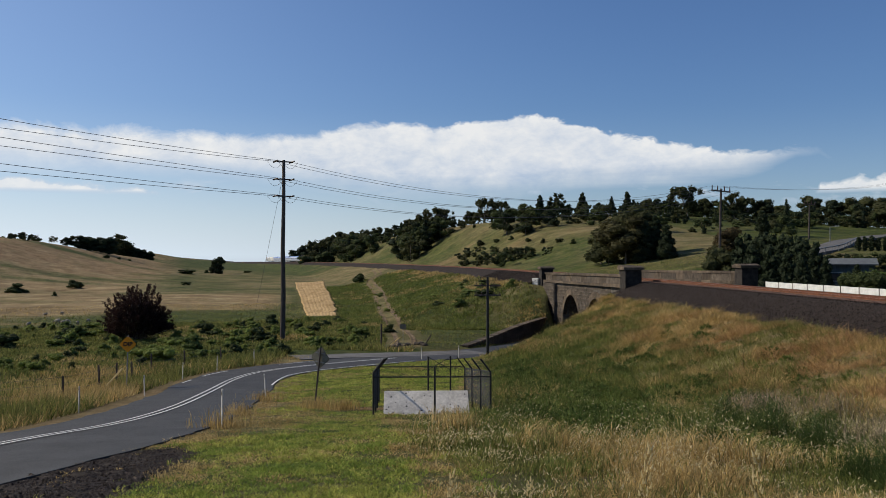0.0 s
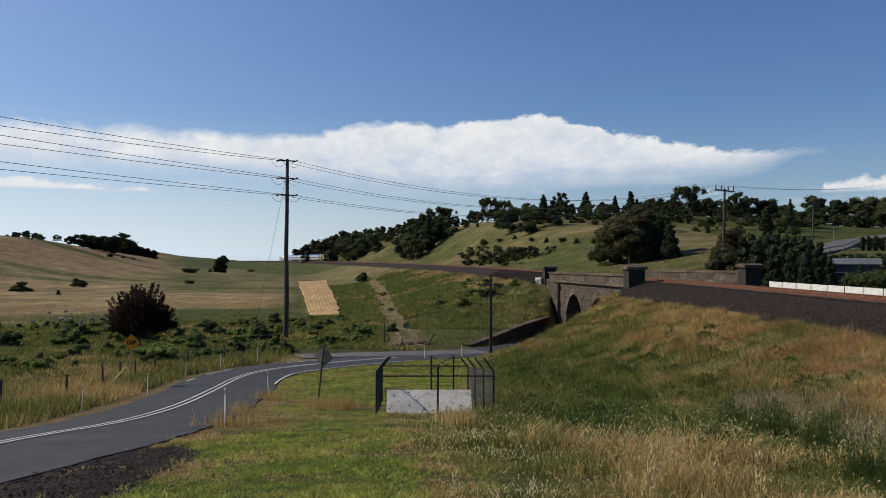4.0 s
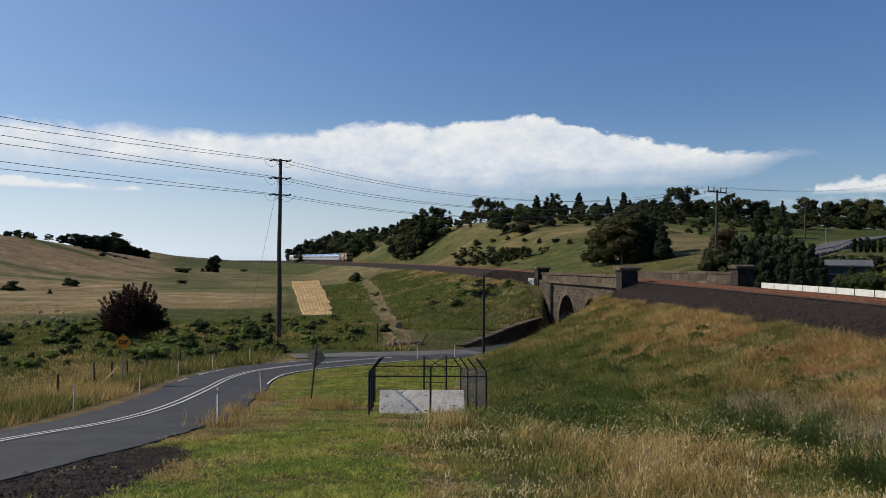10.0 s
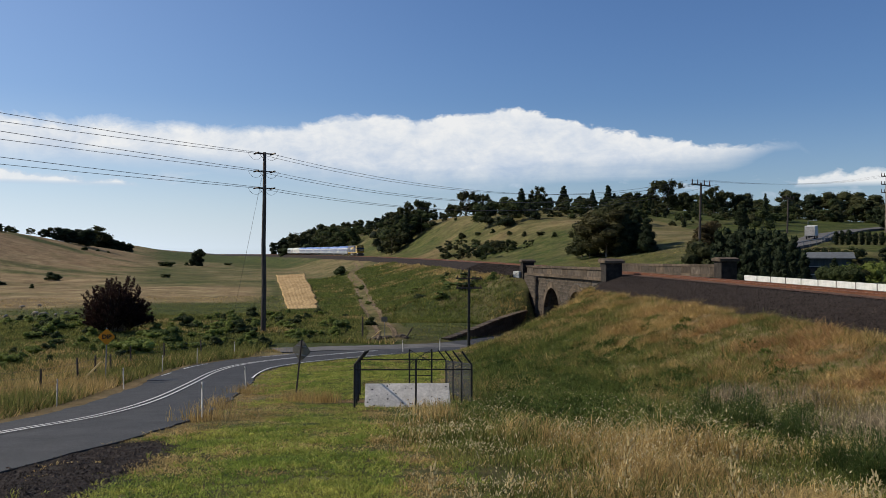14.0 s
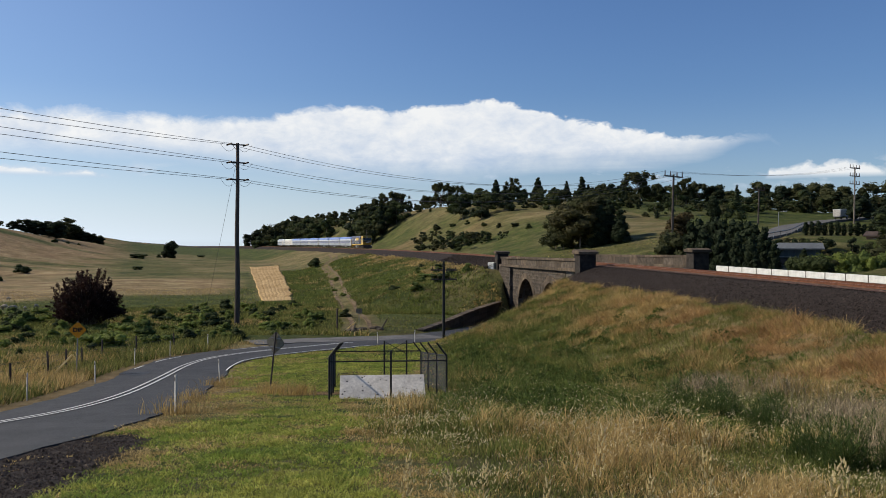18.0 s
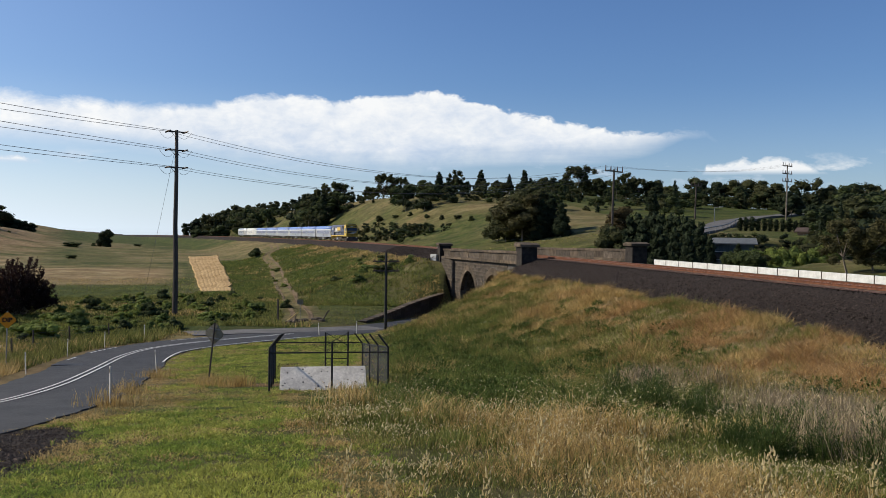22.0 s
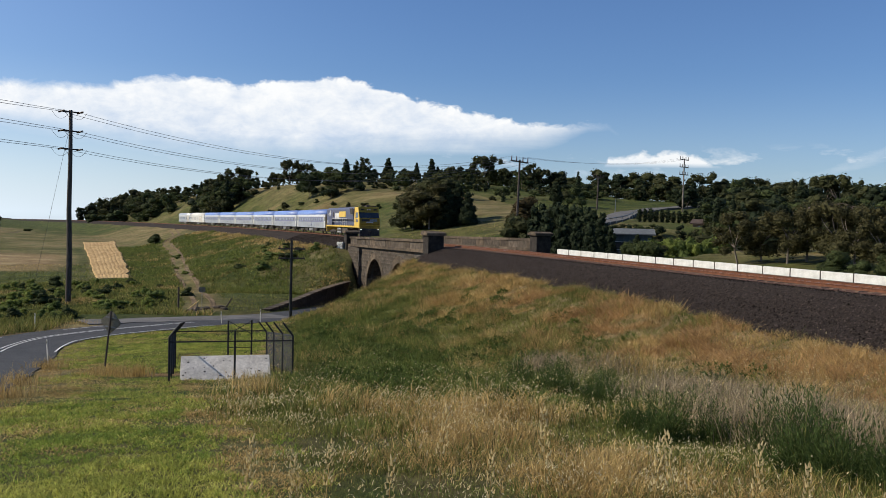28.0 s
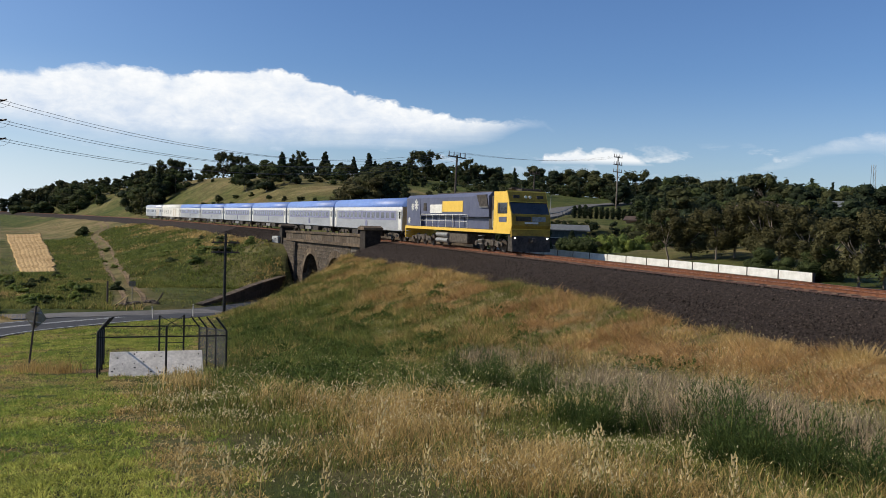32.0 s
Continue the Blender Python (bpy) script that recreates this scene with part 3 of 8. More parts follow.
def cover(x, y):
    """How dry, bare and stony the land is."""
    r = np.hypot(x, y)
    s, u = to_track(x, y)
    d, _ = to_road(x, y)
    n1, n2, n3 = fbm2(x, y, 38, 21), fbm2(x, y, 7, 5), fbm2(x, y, 120, 9)
    dry = 0.25 + 1.1 * (n1 - 0.5) + 0.9 * (n2 - 0.5)
    # the paddocks and hill to the left are dried off
    left = sstep(-x - 0.28 * y, 6, 30) * sstep(r, 105, 150)
    dry = dry + left * (0.50 + 1.5 * (n3 - 0.5) + 0.30 * sstep(r, 170, 260))
    dry = dry - 0.55 * sstep(r, 430, 600) * (x < 0)
    # dried streaks along the contours of the hill, red-brown seeding grass on its crown
    streak = fbm2(x * 0.22 + y * 0.05, y, 13, 55)
    dry = dry + left * 3.0 * (streak - 0.5)
    crown = left * sstep(r, 215, 330) * (x < -70) * sstep(streak, 0.34, 0.58)
    # green flat before the scrub, a gold stretch behind it, a green fold across the hill
    bear = np.degrees(np.arctan2(x, y))
    west = (u < -40) * sstep(-bear, 9.5, 12.0)
    dry = dry - 0.75 * west * sstep(r, 96, 104) * (1 - sstep(r, 142, 152)) + 0.65 * west * sstep(r, 150, 160) * (1 - sstep(r, 196, 214))
    dry = dry - 0.7 * west * sstep(-bear, 19, 21) * sstep(r, 196, 204) * (1 - sstep(r, 214, 224))
    # upper bank under the ballast
    bank = sstep(u, -16, -8) * (u < -3) * (s < 30)
    dry = dry + 0.75 * bank
    dry = dry - 0.35 * sstep(u, -30, -15) * (1 - sstep(u, -16, -9)) * (s < 60)
    dry = dry + 0.10 * sstep(u, -11, -8) * (u < -3) * (s > 62) - 0.55 * sstep(u, -52, -24) * (u < -9) * (s > 62) * (r < 260)
    dry = dry - 0.30 * sstep(r, 62, 75) * (1 - sstep(r, 98, 116)) * (x < -2) + 0.28 * sstep(r, 112, 128) * (1 - sstep(r, 150, 190)) * (x < -14)
    # hill beyond the line: greener below, straw on top
    dry = np.where(u > 7, 0.12 + 1.0 * (n1 - 0.5) + 0.5 * (n2 - 0.5) + 0.36 * sstep(u, 24, 50) * (x < 66), dry)
    lawn = (x < 1.5) & (y < 63) & (u < 0) & (x > -14)
    dry = np.where(lawn, 0.14 + 0.9 * (n2 - 0.5), dry)
    edge = 1 - sstep(d, 3.3, 5.4)
    dry = np.maximum(dry, 0.65 * edge * (y < 70))
    stub = wedge(x, y, STUBBLE, 2.0)
    dry = np.maximum(dry, 0.7 * stub)
    bare = 0.5 * (1 - sstep(d, 3.2, 4.6)) * n2
    bare = np.maximum(bare, 0.42 * crown)
    near = (1 - sstep(r, 10, 12)) * sstep(x - 0.26 * y, 0, 0.8)
    dry = np.maximum(dry, 0.40 * near)
    # wheel tracks climbing to the line
    for lane in TRACKS:
        q = np.min((x[:, None] - lane[:, 0]) ** 2 + (y[:, None] - lane[:, 1]) ** 2, axis=1) ** 0.5
        bare = np.maximum(bare, 0.30 * (1 - sstep(q, 0.3, 1.0)))
        dry = np.maximum(dry, 0.42 * (1 - sstep(q, 0.5, 2.2)))
    bare = np.maximum(bare, 0.8 * (1 - sstep(np.hypot((x + 3.0) / 1.5, (y - 30.2) / 1.1), 0.5, 1.1)))
    bare = np.maximum(bare, 0.3 * sstep(u, 7, 15) * sstep(n1, 0.62, 0.75))
    grav = ((np.abs(u) < 6.5) * (1 - sstep(np.abs(u), 5.3, 6.1)) * ((s < BRIDGE_A) | (s > BRIDGE_B))).astype(float)
    # stony lay-by beside the road
    grav = np.maximum(grav, wedge(x, y, LAYBY, 0.35) * (d > 2.0))
    return np.clip(dry, 0, 1), np.clip(bare, 0, 1), np.clip(grav, 0, 1)


_lane = smooth_line([(-3.6, 76, 0), (-4.0, 88, 0), (-6.2, 108, 0), (-8.6, 130, 0), (-11.3, 157, 0), (-15.3, 198, 0), (-21, 244, 0), (-20.5, 270, 0), (-24.5, 305, 0)], 2.0)
TRACKS = [_lane + np.array([k, 0, 0]) for k in (-0.9, 0.9)]


def build_ground():
    rad = [0.0]
    while rad[-1] < 4600:
        rad.append(rad[-1] + max(0.25, rad[-1] * 0.022))
    rad = np.array(rad)
    az = np.concatenate([np.linspace(-180, -42, 46, endpoint=False), np.linspace(-42, 62, 380, endpoint=False), np.linspace(62, 180, 40, endpoint=False)])
    nr, na = len(rad) - 1, len(az)
    a = np.radians(az)
    R, A = np.meshgrid(rad[1:], a, indexing="ij")
    x, y = (R * np.sin(A)).ravel(), (R * np.cos(A)).ravel()
    z = height(x, y)
    v = np.vstack([np.c_[x, y, z], [[0, 0, height(0, 0)[0]]]])
    i = np.arange(nr - 1)[:, None] * na
    j = np.arange(na)[None, :]
    k = (np.arange(na)[None, :] + 1) % na
    quads = np.stack([i + j, i + k, i + na + k, i + na + j], -1).reshape(-1, 4)[:, ::-1]
    mid, odd = len(v) - 1, np.arange(0, na, 2)
    cap = np.c_[np.full(len(odd), mid), odd, odd + 1, (odd + 2) % na][:, ::-1]
    # the innermost ring closes on the standing place
    quads = np.vstack([quads, cap])
    ob = from_arrays("ground", v, quads, "ground", smooth=True)
    d, b, g = cover(v[:, 0], v[:, 1])
    for name, val in (("dry", d), ("bare", b), ("gravel", g)):
        at = ob.data.attributes.new(name, "FLOAT", "POINT")
        at.data.foreach_set("value", val.astype(np.float32))
    tagged(ob, "rolling paddocks of green and dried-off grass", "ground", kind="structure")
    return ob


build_ground()


def paddock_marks():
    """The mown strip with its swaths, and two worn ruts of the farm track."""
    a, b = np.array([(-19.9, 125.6), (-24.0, 147.0), (-32.0, 190.0), (-51.4, 295.6)]), np.array([(-15.8, 129.0), (-18.8, 150.0), (-26.2, 197.8), (-43.0, 306.5)])
    t = np.linspace(0, 1, 150)
    k = np.linspace(0, 1, 4)
    ea, eb = (np.c_[np.interp(t, k, e[:, 0]), np.interp(t, k, e[:, 1])] for e in (a, b))
    ea = ea + ((fbm2(ea[:, 0], ea[:, 1], 6.0, 3) - 0.5) * 0.8)[:, None] * [1, 0]
    eb = eb + ((fbm2(eb[:, 0], eb[:, 1], 6.0, 6) - 0.5) * 1.4)[:, None] * [1, 0]
    m = 33
    w = np.linspace(0, 1, m)[None, :, None]
    p = ea[:, None] * (1 - w) + eb[:, None] * w
    x, y = p[..., 0].ravel(), p[..., 1].ravel()
    # windrows run along the strip; the edges dip into the ground
    swath = 0.05 * np.abs(np.sin(np.linspace(0, 1, m) * 9 * math.pi))[None, :] + np.where((np.arange(m) % (m - 1)) == 0, -0.35, 0.0)[None, :]
    z = height(x, y) + 0.16 + np.broadcast_to(swath, (len(t), m)).ravel() + 0.02 * (fbm2(x, y, 0.9, 8) - 0.5)
    z[:m] -= 0.4
    z[-m:] -= 0.4
    i, j = np.arange(len(t) - 1)[:, None] * m, np.arange(m - 1)[None, :]
    f = np.stack([i + j, i + j + 1, i + m + j + 1, i + m + j], -1).reshape(-1, 4)
    ob = from_arrays("stubble_field", np.c_[x, y, z], f, "stubble")
    tagged(ob, "strip of pale tan stubble left after mowing", "field", kind="structure")
    for side in (-0.85, 0.85):
        q = _lane[1:]
        wd = 0.12 + 0.22 * fbm2(q[:, 0], q[:, 1], 6, 5)
        cols = []
        for c, dz in ((-1.5, -0.25), (-1, 0.07), (0, 0.03), (1, 0.07), (1.5, -0.25)):
            xx = q[:, 0] + side + c * wd
            cols.append(np.c_[xx, q[:, 1], height(xx, q[:, 1]) + dz])
        v = np.stack(cols, 1).reshape(-1, 3)
        i, j = np.arange(len(q) - 1)[:, None] * 5, np.arange(4)[None, :]
        ob = from_arrays("wheel_rut", v, np.stack([i + j, i + j + 1, i + 6 + j, i + 5 + j], -1).reshape(-1, 4), "rut")
        tagged(ob, "worn earth wheel rut of the farm track", "track", group="ruts of the farm track", kind="structure")


paddock_marks()


# ---------- road ----------
def ribbon(name, line, left, right, lift, material, label="", category="", kind="structure", wob=0.0, thick=0.0, camber=True):
    """A strip along a line, from left to right metres off its axis, with a skirt of the given thickness."""
    p = np.asarray(line)
    t = np.gradient(p[:, :2], axis=0)
    t /= np.linalg.norm(t, axis=1)[:, None]
    nrm = np.c_[t[:, 1], -t[:, 0]]
    lf, rt = np.broadcast_to(left, len(p)), np.broadcast_to(right, len(p))
    jit = (fbm2(p[:, 0], p[:, 1], 1.3, 4) - 0.5) * wob
    rows = []
    for k in range(5):
        e = lf + (rt - lf) * k / 4 + (jit if k in (0, 4) else 0)
        q = p[:, :2] + nrm * e[:, None]
        z = p[:, 2] + lift - 0.008 * np.abs(e)
        if camber:
            z = z + np.clip(fall(q[:, 0], q[:, 1]) - fall(p[:, 0], p[:, 1]), -1.2, 1.2)
        rows.append(np.c_[q, z])
    if thick:
        rows = [rows[0] - [0, 0, thick]] + rows + [rows[-1] - [0, 0, thick]]
    n, m = len(p), len(rows)
    v = np.stack(rows, 1).reshape(-1, 3)
    i, j = np.arange(n - 1)[:, None] * m, np.arange(m - 1)[None, :]
    f = np.stack([i + j, i + j + 1, i + m + j + 1, i + m + j], -1).reshape(-1, 4)
    ob = from_arrays(name, v, f[:, ::-1], material, smooth=False)
    if category:
        tagged(ob, label, category, kind=kind)
    return ob


_y = ROADLINE[:, 1]
ROAD_L = -np.interp(_y, (0, 22, 26, 38, 46, 52, 60), (2.9, 2.8, 2.45, 2.4, 2.65, 2.85, 3.1))
ROAD_R = np.interp(_y, (0, 13, 18.5, 21, 24, 32, 46, 54, 60), (3.4, 3.9, 4.1, 3.8, 3.3, 2.85, 2.8, 2.95, 3.1))
road = ribbon("road", ROADLINE, ROAD_L, ROAD_R, 0.02, "asphalt", "two-lane dark asphalt road bending towards the bridge", "road", wob=0.5, thick=0.09)


def near_index(x, y):
    return int(np.argmin((ROADLINE[:, 0] - x) ** 2 + (ROADLINE[:, 1] - y) ** 2))


_mid = ROADLINE[near_index(-20, -12):near_index(-3.0, 65.5)]
for k in (-0.16, 0.16):
    ob = ribbon("centre_line", _mid, k - 0.05, k + 0.05, 0.045, "line")
    ob.parent = road
_edge = ROADLINE[near_index(-11.7, 45):near_index(-3.6, 65)]
ob = ribbon("edge_line", _edge, 2.66, 2.76, 0.034, "line")
ob.parent = road
for a, b in (((-12.1, 48), (-12.2, 50.6)), ((-12.1, 52), (-11.6, 55.5)), ((-9.6, 58.8), (-6.8, 62.0))):
    ob = ribbon("edge_line", ROADLINE[near_index(*a):near_index(*b)], -2.62, -2.52, 0.034, "line")
    ob.parent = road
# side road joining from the farm track
side_line = smooth_line([(-11.5, 66.0, -7.93), (-8, 67.4, -7.97), (-3, 68.9, -8.04), (3, 72, -8.2)], 0.5)
M["asphalt_pale"] = mat("worn_grey_road", (0.09, 0.085, 0.08), (0.14, 0.135, 0.13), 0.6, 0.9, 0.2)
ribbon("side_road", side_line, -2.0, 2.0, 0.02, "asphalt_pale", "worn asphalt apron joining the road", "road", wob=0.9, thick=0.2)


# ---------- railway track ----------
def build_track():
    tr = thing("railway_track", "single railway track with rusty rails on concrete sleepers", "railway", kind="structure")
    s = np.concatenate([np.arange(-120, 120, 2.0), np.arange(120, 900, 6.0)])
    # ballast bed with a crisp shoulder
    prof = [(-6.6, -1.86), (-4.4, -1.02), (-2.35, -0.24), (-1.6, -0.19), (1.6, -0.19), (2.35, -0.24), (3.6, -0.62), (4.8, -0.80)]
    n = len(s)
    narrow = [(-2.55, -0.55), (-2.3, -0.24), (-1.6, -0.19), (1.6, -0.19), (2.3, -0.24), (7.3, -0.5)]
    for lo, hi, pr in ((-120, BRIDGE_A - 0.6, prof), (BRIDGE_A - 0.6, BRIDGE_B + 0.6, narrow), (BRIDGE_B + 0.6, 900, prof)):
        t = np.concatenate([[lo], s[(s > lo) & (s < hi)], [hi]])
        v = np.array([[track_at(q, u, z + 0.02 * math.sin(q * 3.1 + u * 5)) for u, z in pr] for q in t]).reshape(-1, 3)
        m = len(pr)
        i, j = np.arange(len(t) - 1)[:, None] * m, np.arange(m - 1)[None, :]
        f = np.stack([i + j, i + m + j, i + m + j + 1, i + j + 1], -1).reshape(-1, 4)
        from_arrays("ballast_bed", v, f, "ballast", tr, "dark crushed-stone ballast")
    v = np.array([[track_at(q, u, -0.165 + (0.012 if abs(u) < 1 else 0)) for u in (-1.75, -0.8, 0.8, 1.75)] for q in s]).reshape(-1, 3)
    i, j = np.arange(n - 1)[:, None] * 4, np.arange(3)[None, :]
    from_arrays("track_bed", v, np.stack([i + j, i + 4 + j, i + 5 + j, i + j + 1], -1).reshape(-1, 4), "rust_ballast", tr, "rust-stained stone between the rails")
    # rails: foot, web and head
    sec = [(-0.07, -0.15), (-0.07, -0.135), (-0.012, -0.12), (-0.012, -0.04), (-0.036, -0.03), (-0.036, 0.0), (0.036, 0.0), (0.036, -0.03), (0.012, -0.04), (0.012, -0.12), (0.07, -0.135), (0.07, -0.15)]
    for off in (-0.755, 0.755):
        v = np.array([[track_at(q, off + u, z) for u, z in sec] for q in s]).reshape(-1, 3)
        m = len(sec)
        i, j = np.arange(len(s) - 1)[:, None] * m, np.arange(m)[None, :]
        k = (np.arange(m)[None, :] + 1) % m
        f = np.stack([i + j, i + m + j, i + m + k, i + k], -1).reshape(-1, 4)
        from_arrays("rail", v, f, "rail", tr)
        h = np.array([[track_at(q, off + u, 0.003) for u in (-0.024, 0.024)] for q in s]).reshape(-1, 3)
        i = np.arange(len(s) - 1) * 2
        from_arrays("railhead", h, np.stack([i, i + 2, i + 3, i + 1], -1)[:, ::-1], "railhead", tr)
    return tr


TRACK = build_track()


def build_sleepers():
    me = bpy.data.meshes.new("sleeper")
    bm = prism([(-0.13, -0.22), (0.13, -0.22), (0.11, -0.135), (-0.11, -0.135)], "x", -1.25, 1.25)
    bm.to_mesh(me)
    bm.free()
    me.materials.append(M["sleeper"])
    rng = random.Random(3)
    for k in range(200):
        s = -62 + 0.68 * k
        ob = new("sleeper", me)
        ob.parent = TRACK
        p = track_at(s)
        ob.matrix_basis = Matrix.Translation(p) @ pose(0, 0, 0, 0, 0, math.degrees(np.interp(s, TS, TH)) + rng.uniform(-0.6, 0.6))


# ---------- bridge ----------
def build_bridge():
    """Two-arched stone bridge; its own axis x runs back along the line from the nearer end, y points to the camera's side, z is world height."""
    s0 = 45.0
    p = track_at(s0)
    th = float(np.interp(s0, TS, TH))
    # local x: along +s ; local y: towards -u
    at = Matrix.Translation((p[0], p[1], 0)) @ Matrix(((-math.sin(th), -math.cos(th), 0, 0), (math.cos(th), -math.sin(th), 0, 0), (0, 0, 1, 0), (0, 0, 0, 1)))
    br = thing("stone_bridge", "weathered bluestone railway bridge with two round arches", "bridge", at, kind="")
    xa, xb = BRIDGE_A - s0, BRIDGE_B - s0
    slope = -0.0155

    def zt(x, base):
        return base + slope * (x - xa)
    arches = [(-6.8, 4.2, -8.85), (4.0, 4.2, -8.95)]
    YN, YF = 3.35, -8.2
    # spandrel walls pierced by the arches
    for y0, y1, nm in ((YN - 0.7, YN, "near_wall"), (YF, YF + 0.7, "far_wall")):
        xs = np.concatenate([np.linspace(c - r, c + r, 25) for c, r, _ in arches] + [np.linspace(xa, xb, 40)])
        xs = np.unique(np.round(xs, 4))
        bot = np.full(xs.shape, -11.0)
        for c, r, zs in arches:
            k = np.abs(xs - c) < r - 1e-3
            bot[k] = zs + np.sqrt(np.maximum(r * r - (xs[k] - c) ** 2, 0))
        bm = bmesh.new()
        cols = []
        for x, b in zip(xs, bot):
            t = zt(x, -3.15)
            cols.append([bm.verts.new((x, yy, zz)) for yy, zz in ((y0, b), (y1, b), (y1, t), (y0, t))])
        for a, b in zip(cols, cols[1:]):
            for i in range(4):
                j = (i + 1) % 4
                bm.faces.new((a[i], b[i], b[j], a[j]))
        bm.faces.new(cols[0])
        bm.faces.new(list(reversed(cols[-1])))
        bmesh.ops.recalc_face_normals(bm, faces=bm.faces)
        part(nm, bm, "mortar", br)
    # barrels and the deck
    for c, r, zs in arches:
        bm = bmesh.new()
        ring = []
        for k in range(25):
            a = math.pi * k / 24
            ring.append([bm.verts.new((c + (r + 0.02) * math.cos(a), yy, zs + (r + 0.02) * math.sin(a))) for yy in (YF + 0.02, YN - 0.02)])
        for a, b in zip(ring, ring[1:]):
            bm.faces.new((a[0], a[1], b[1], b[0]))
        part("arch_barrel", bm, "stone", br)
        # ring of wedge stones on the near face
        for y0, nm in ((YN + 0.03, "voussoir"),):
            for k in range(17):
                a0, a1 = math.pi * k / 17, math.pi * (k + 0.94) / 17
                pts = [(c + q * math.cos(a), zs + q * math.sin(a)) for q, a in ((r - 0.02, a0), (r + 0.75, a0), (r + 0.75, a1), (r - 0.02, a1))]
                part(nm, prism(pts, "y", YN - 0.4, y0 + 0.03), "coping", br)
    for c0 in (arches[0][0] - arches[0][1], (arches[0][0] + arches[1][0]) / 2, arches[1][0] + arches[1][1]):
        part("pier", box(c0 - 1.05, c0 + 1.05, YF + 0.1, YN - 0.1, -11, -8.4), "stone", br)
    part("deck", box(xa, xb, YF + 0.7, YN - 0.7, -3.9, -3.3), "mortar", br)
    # string course, parapet wall and its coping, near and far
    for yo, nm in ((YN, 1), (YF, -1)):
        k = 1 if nm == 1 else -1
        zbase = -3.15 if nm == 1 else -2.85

        def strip(x0, x1, ya, yb, zb, zt_, name, material):
            bm = bmesh.new()
            q = [(x0, zt(x0, zb)), (x1, zt(x1, zb)), (x1, zt(x1, zt_)), (x0, zt(x0, zt_))]
            vs = [[bm.verts.new((a, yy, b)) for a, b in q] for yy in (ya, yb)]
            bm.faces.new(vs[0])
            bm.faces.new(list(reversed(vs[1])))
            for i in range(4):
                j = (i + 1) % 4
                bm.faces.new((vs[0][j], vs[0][i], vs[1][i], vs[1][j]))
            bmesh.ops.recalc_face_normals(bm, faces=bm.faces)
            return part(name, bm, material, br)
        n = 15
        for i in range(n):
            x0, x1 = xa + (xb - xa) * i / n, xa + (xb - xa) * (i + 0.985) / n
            strip(x0, x1, yo - 0.62 * k, yo + 0.40 * k, zbase + 0.04, zbase + 0.34, "string_course_stone", "coping")
            strip(x0, x1, yo - 0.55 * k, yo + (0.05 + 0.02 * (i % 2)) * k, zbase + 0.34, zbase + 1.06, "parapet_block", "stone" if i % 3 else "coping")
            strip(x0, x1, yo - 0.62 * k, yo + 0.20 * k, zbase + 1.06, zbase + 1.32, "coping_stone", "coping")
        for x in (xa, xb):
            z1 = zt(x, -1.42 if nm == 1 else -1.25)
            # the pillar's dark colour imitates the shade on its face
            part("pillar", box(x - 0.82, x + 0.82, yo - 0.95 * k, yo + 0.6 * k, -9.5, z1, 0.04), "shaded_stone", br, "square stone pillar with shade put into its colour")
            part("pillar_cap", box(x - 1.0, x + 1.0, yo - 1.15 * k, yo + 0.8 * k, z1, z1 + 0.26, 0.05), "coping", br)
            bm = prism([(x - 0.95, z1 + 0.26), (x + 0.95, z1 + 0.26), (x + 0.3, z1 + 0.40), (x - 0.3, z1 + 0.40)], "y", yo - 1.1 * k, yo + 0.75 * k)
            part("pillar_cap_top", bm, "coping", br)
    # pilaster beside the further arch, and rubble courses over the near wall
    part("pilaster", box(11.0, xb - 1.0, YN - 0.2, YN + 0.42, -11, zt(14, -3.2)), "mortar", br)
    rng = random.Random(14)
    sizes = []
    for ln in (0.62, 0.82, 1.05):
        me = bpy.data.meshes.new("wall_stone")
        bm = box(-ln / 2, ln / 2, -0.05, 0.055, -0.175, 0.175, 0.025)
        bm.to_mesh(me)
        bm.free()
        me.materials.append(M["stone"])
        sizes.append((ln, me))
    for row in range(15):
        z = -3.4 - 0.385 * row
        x = xa + 0.9 + rng.uniform(0, 0.4)
        while x < xb - 0.9:
            ln, me = rng.choice(sizes)
            cx = x + ln / 2
            hole = any(math.hypot(cx - c, max(0, z - zs)) < r + 1.05 for c, r, zs in arches)
            if not hole and cx > -12.5:
                o = new("wall_stone", me)
                o.parent = br
                out = 0.42 if 11.0 < cx < xb - 1.0 else 0.0
                o.matrix_basis = pose(cx, YN + out + rng.uniform(-0.01, 0.015), z + slope * (cx - xa), 0, 0, 0)
            x += ln + 0.035
    return br


BRIDGE = build_bridge()


# ---------- train ----------
CAR = 24.139
LOCO = 22.2


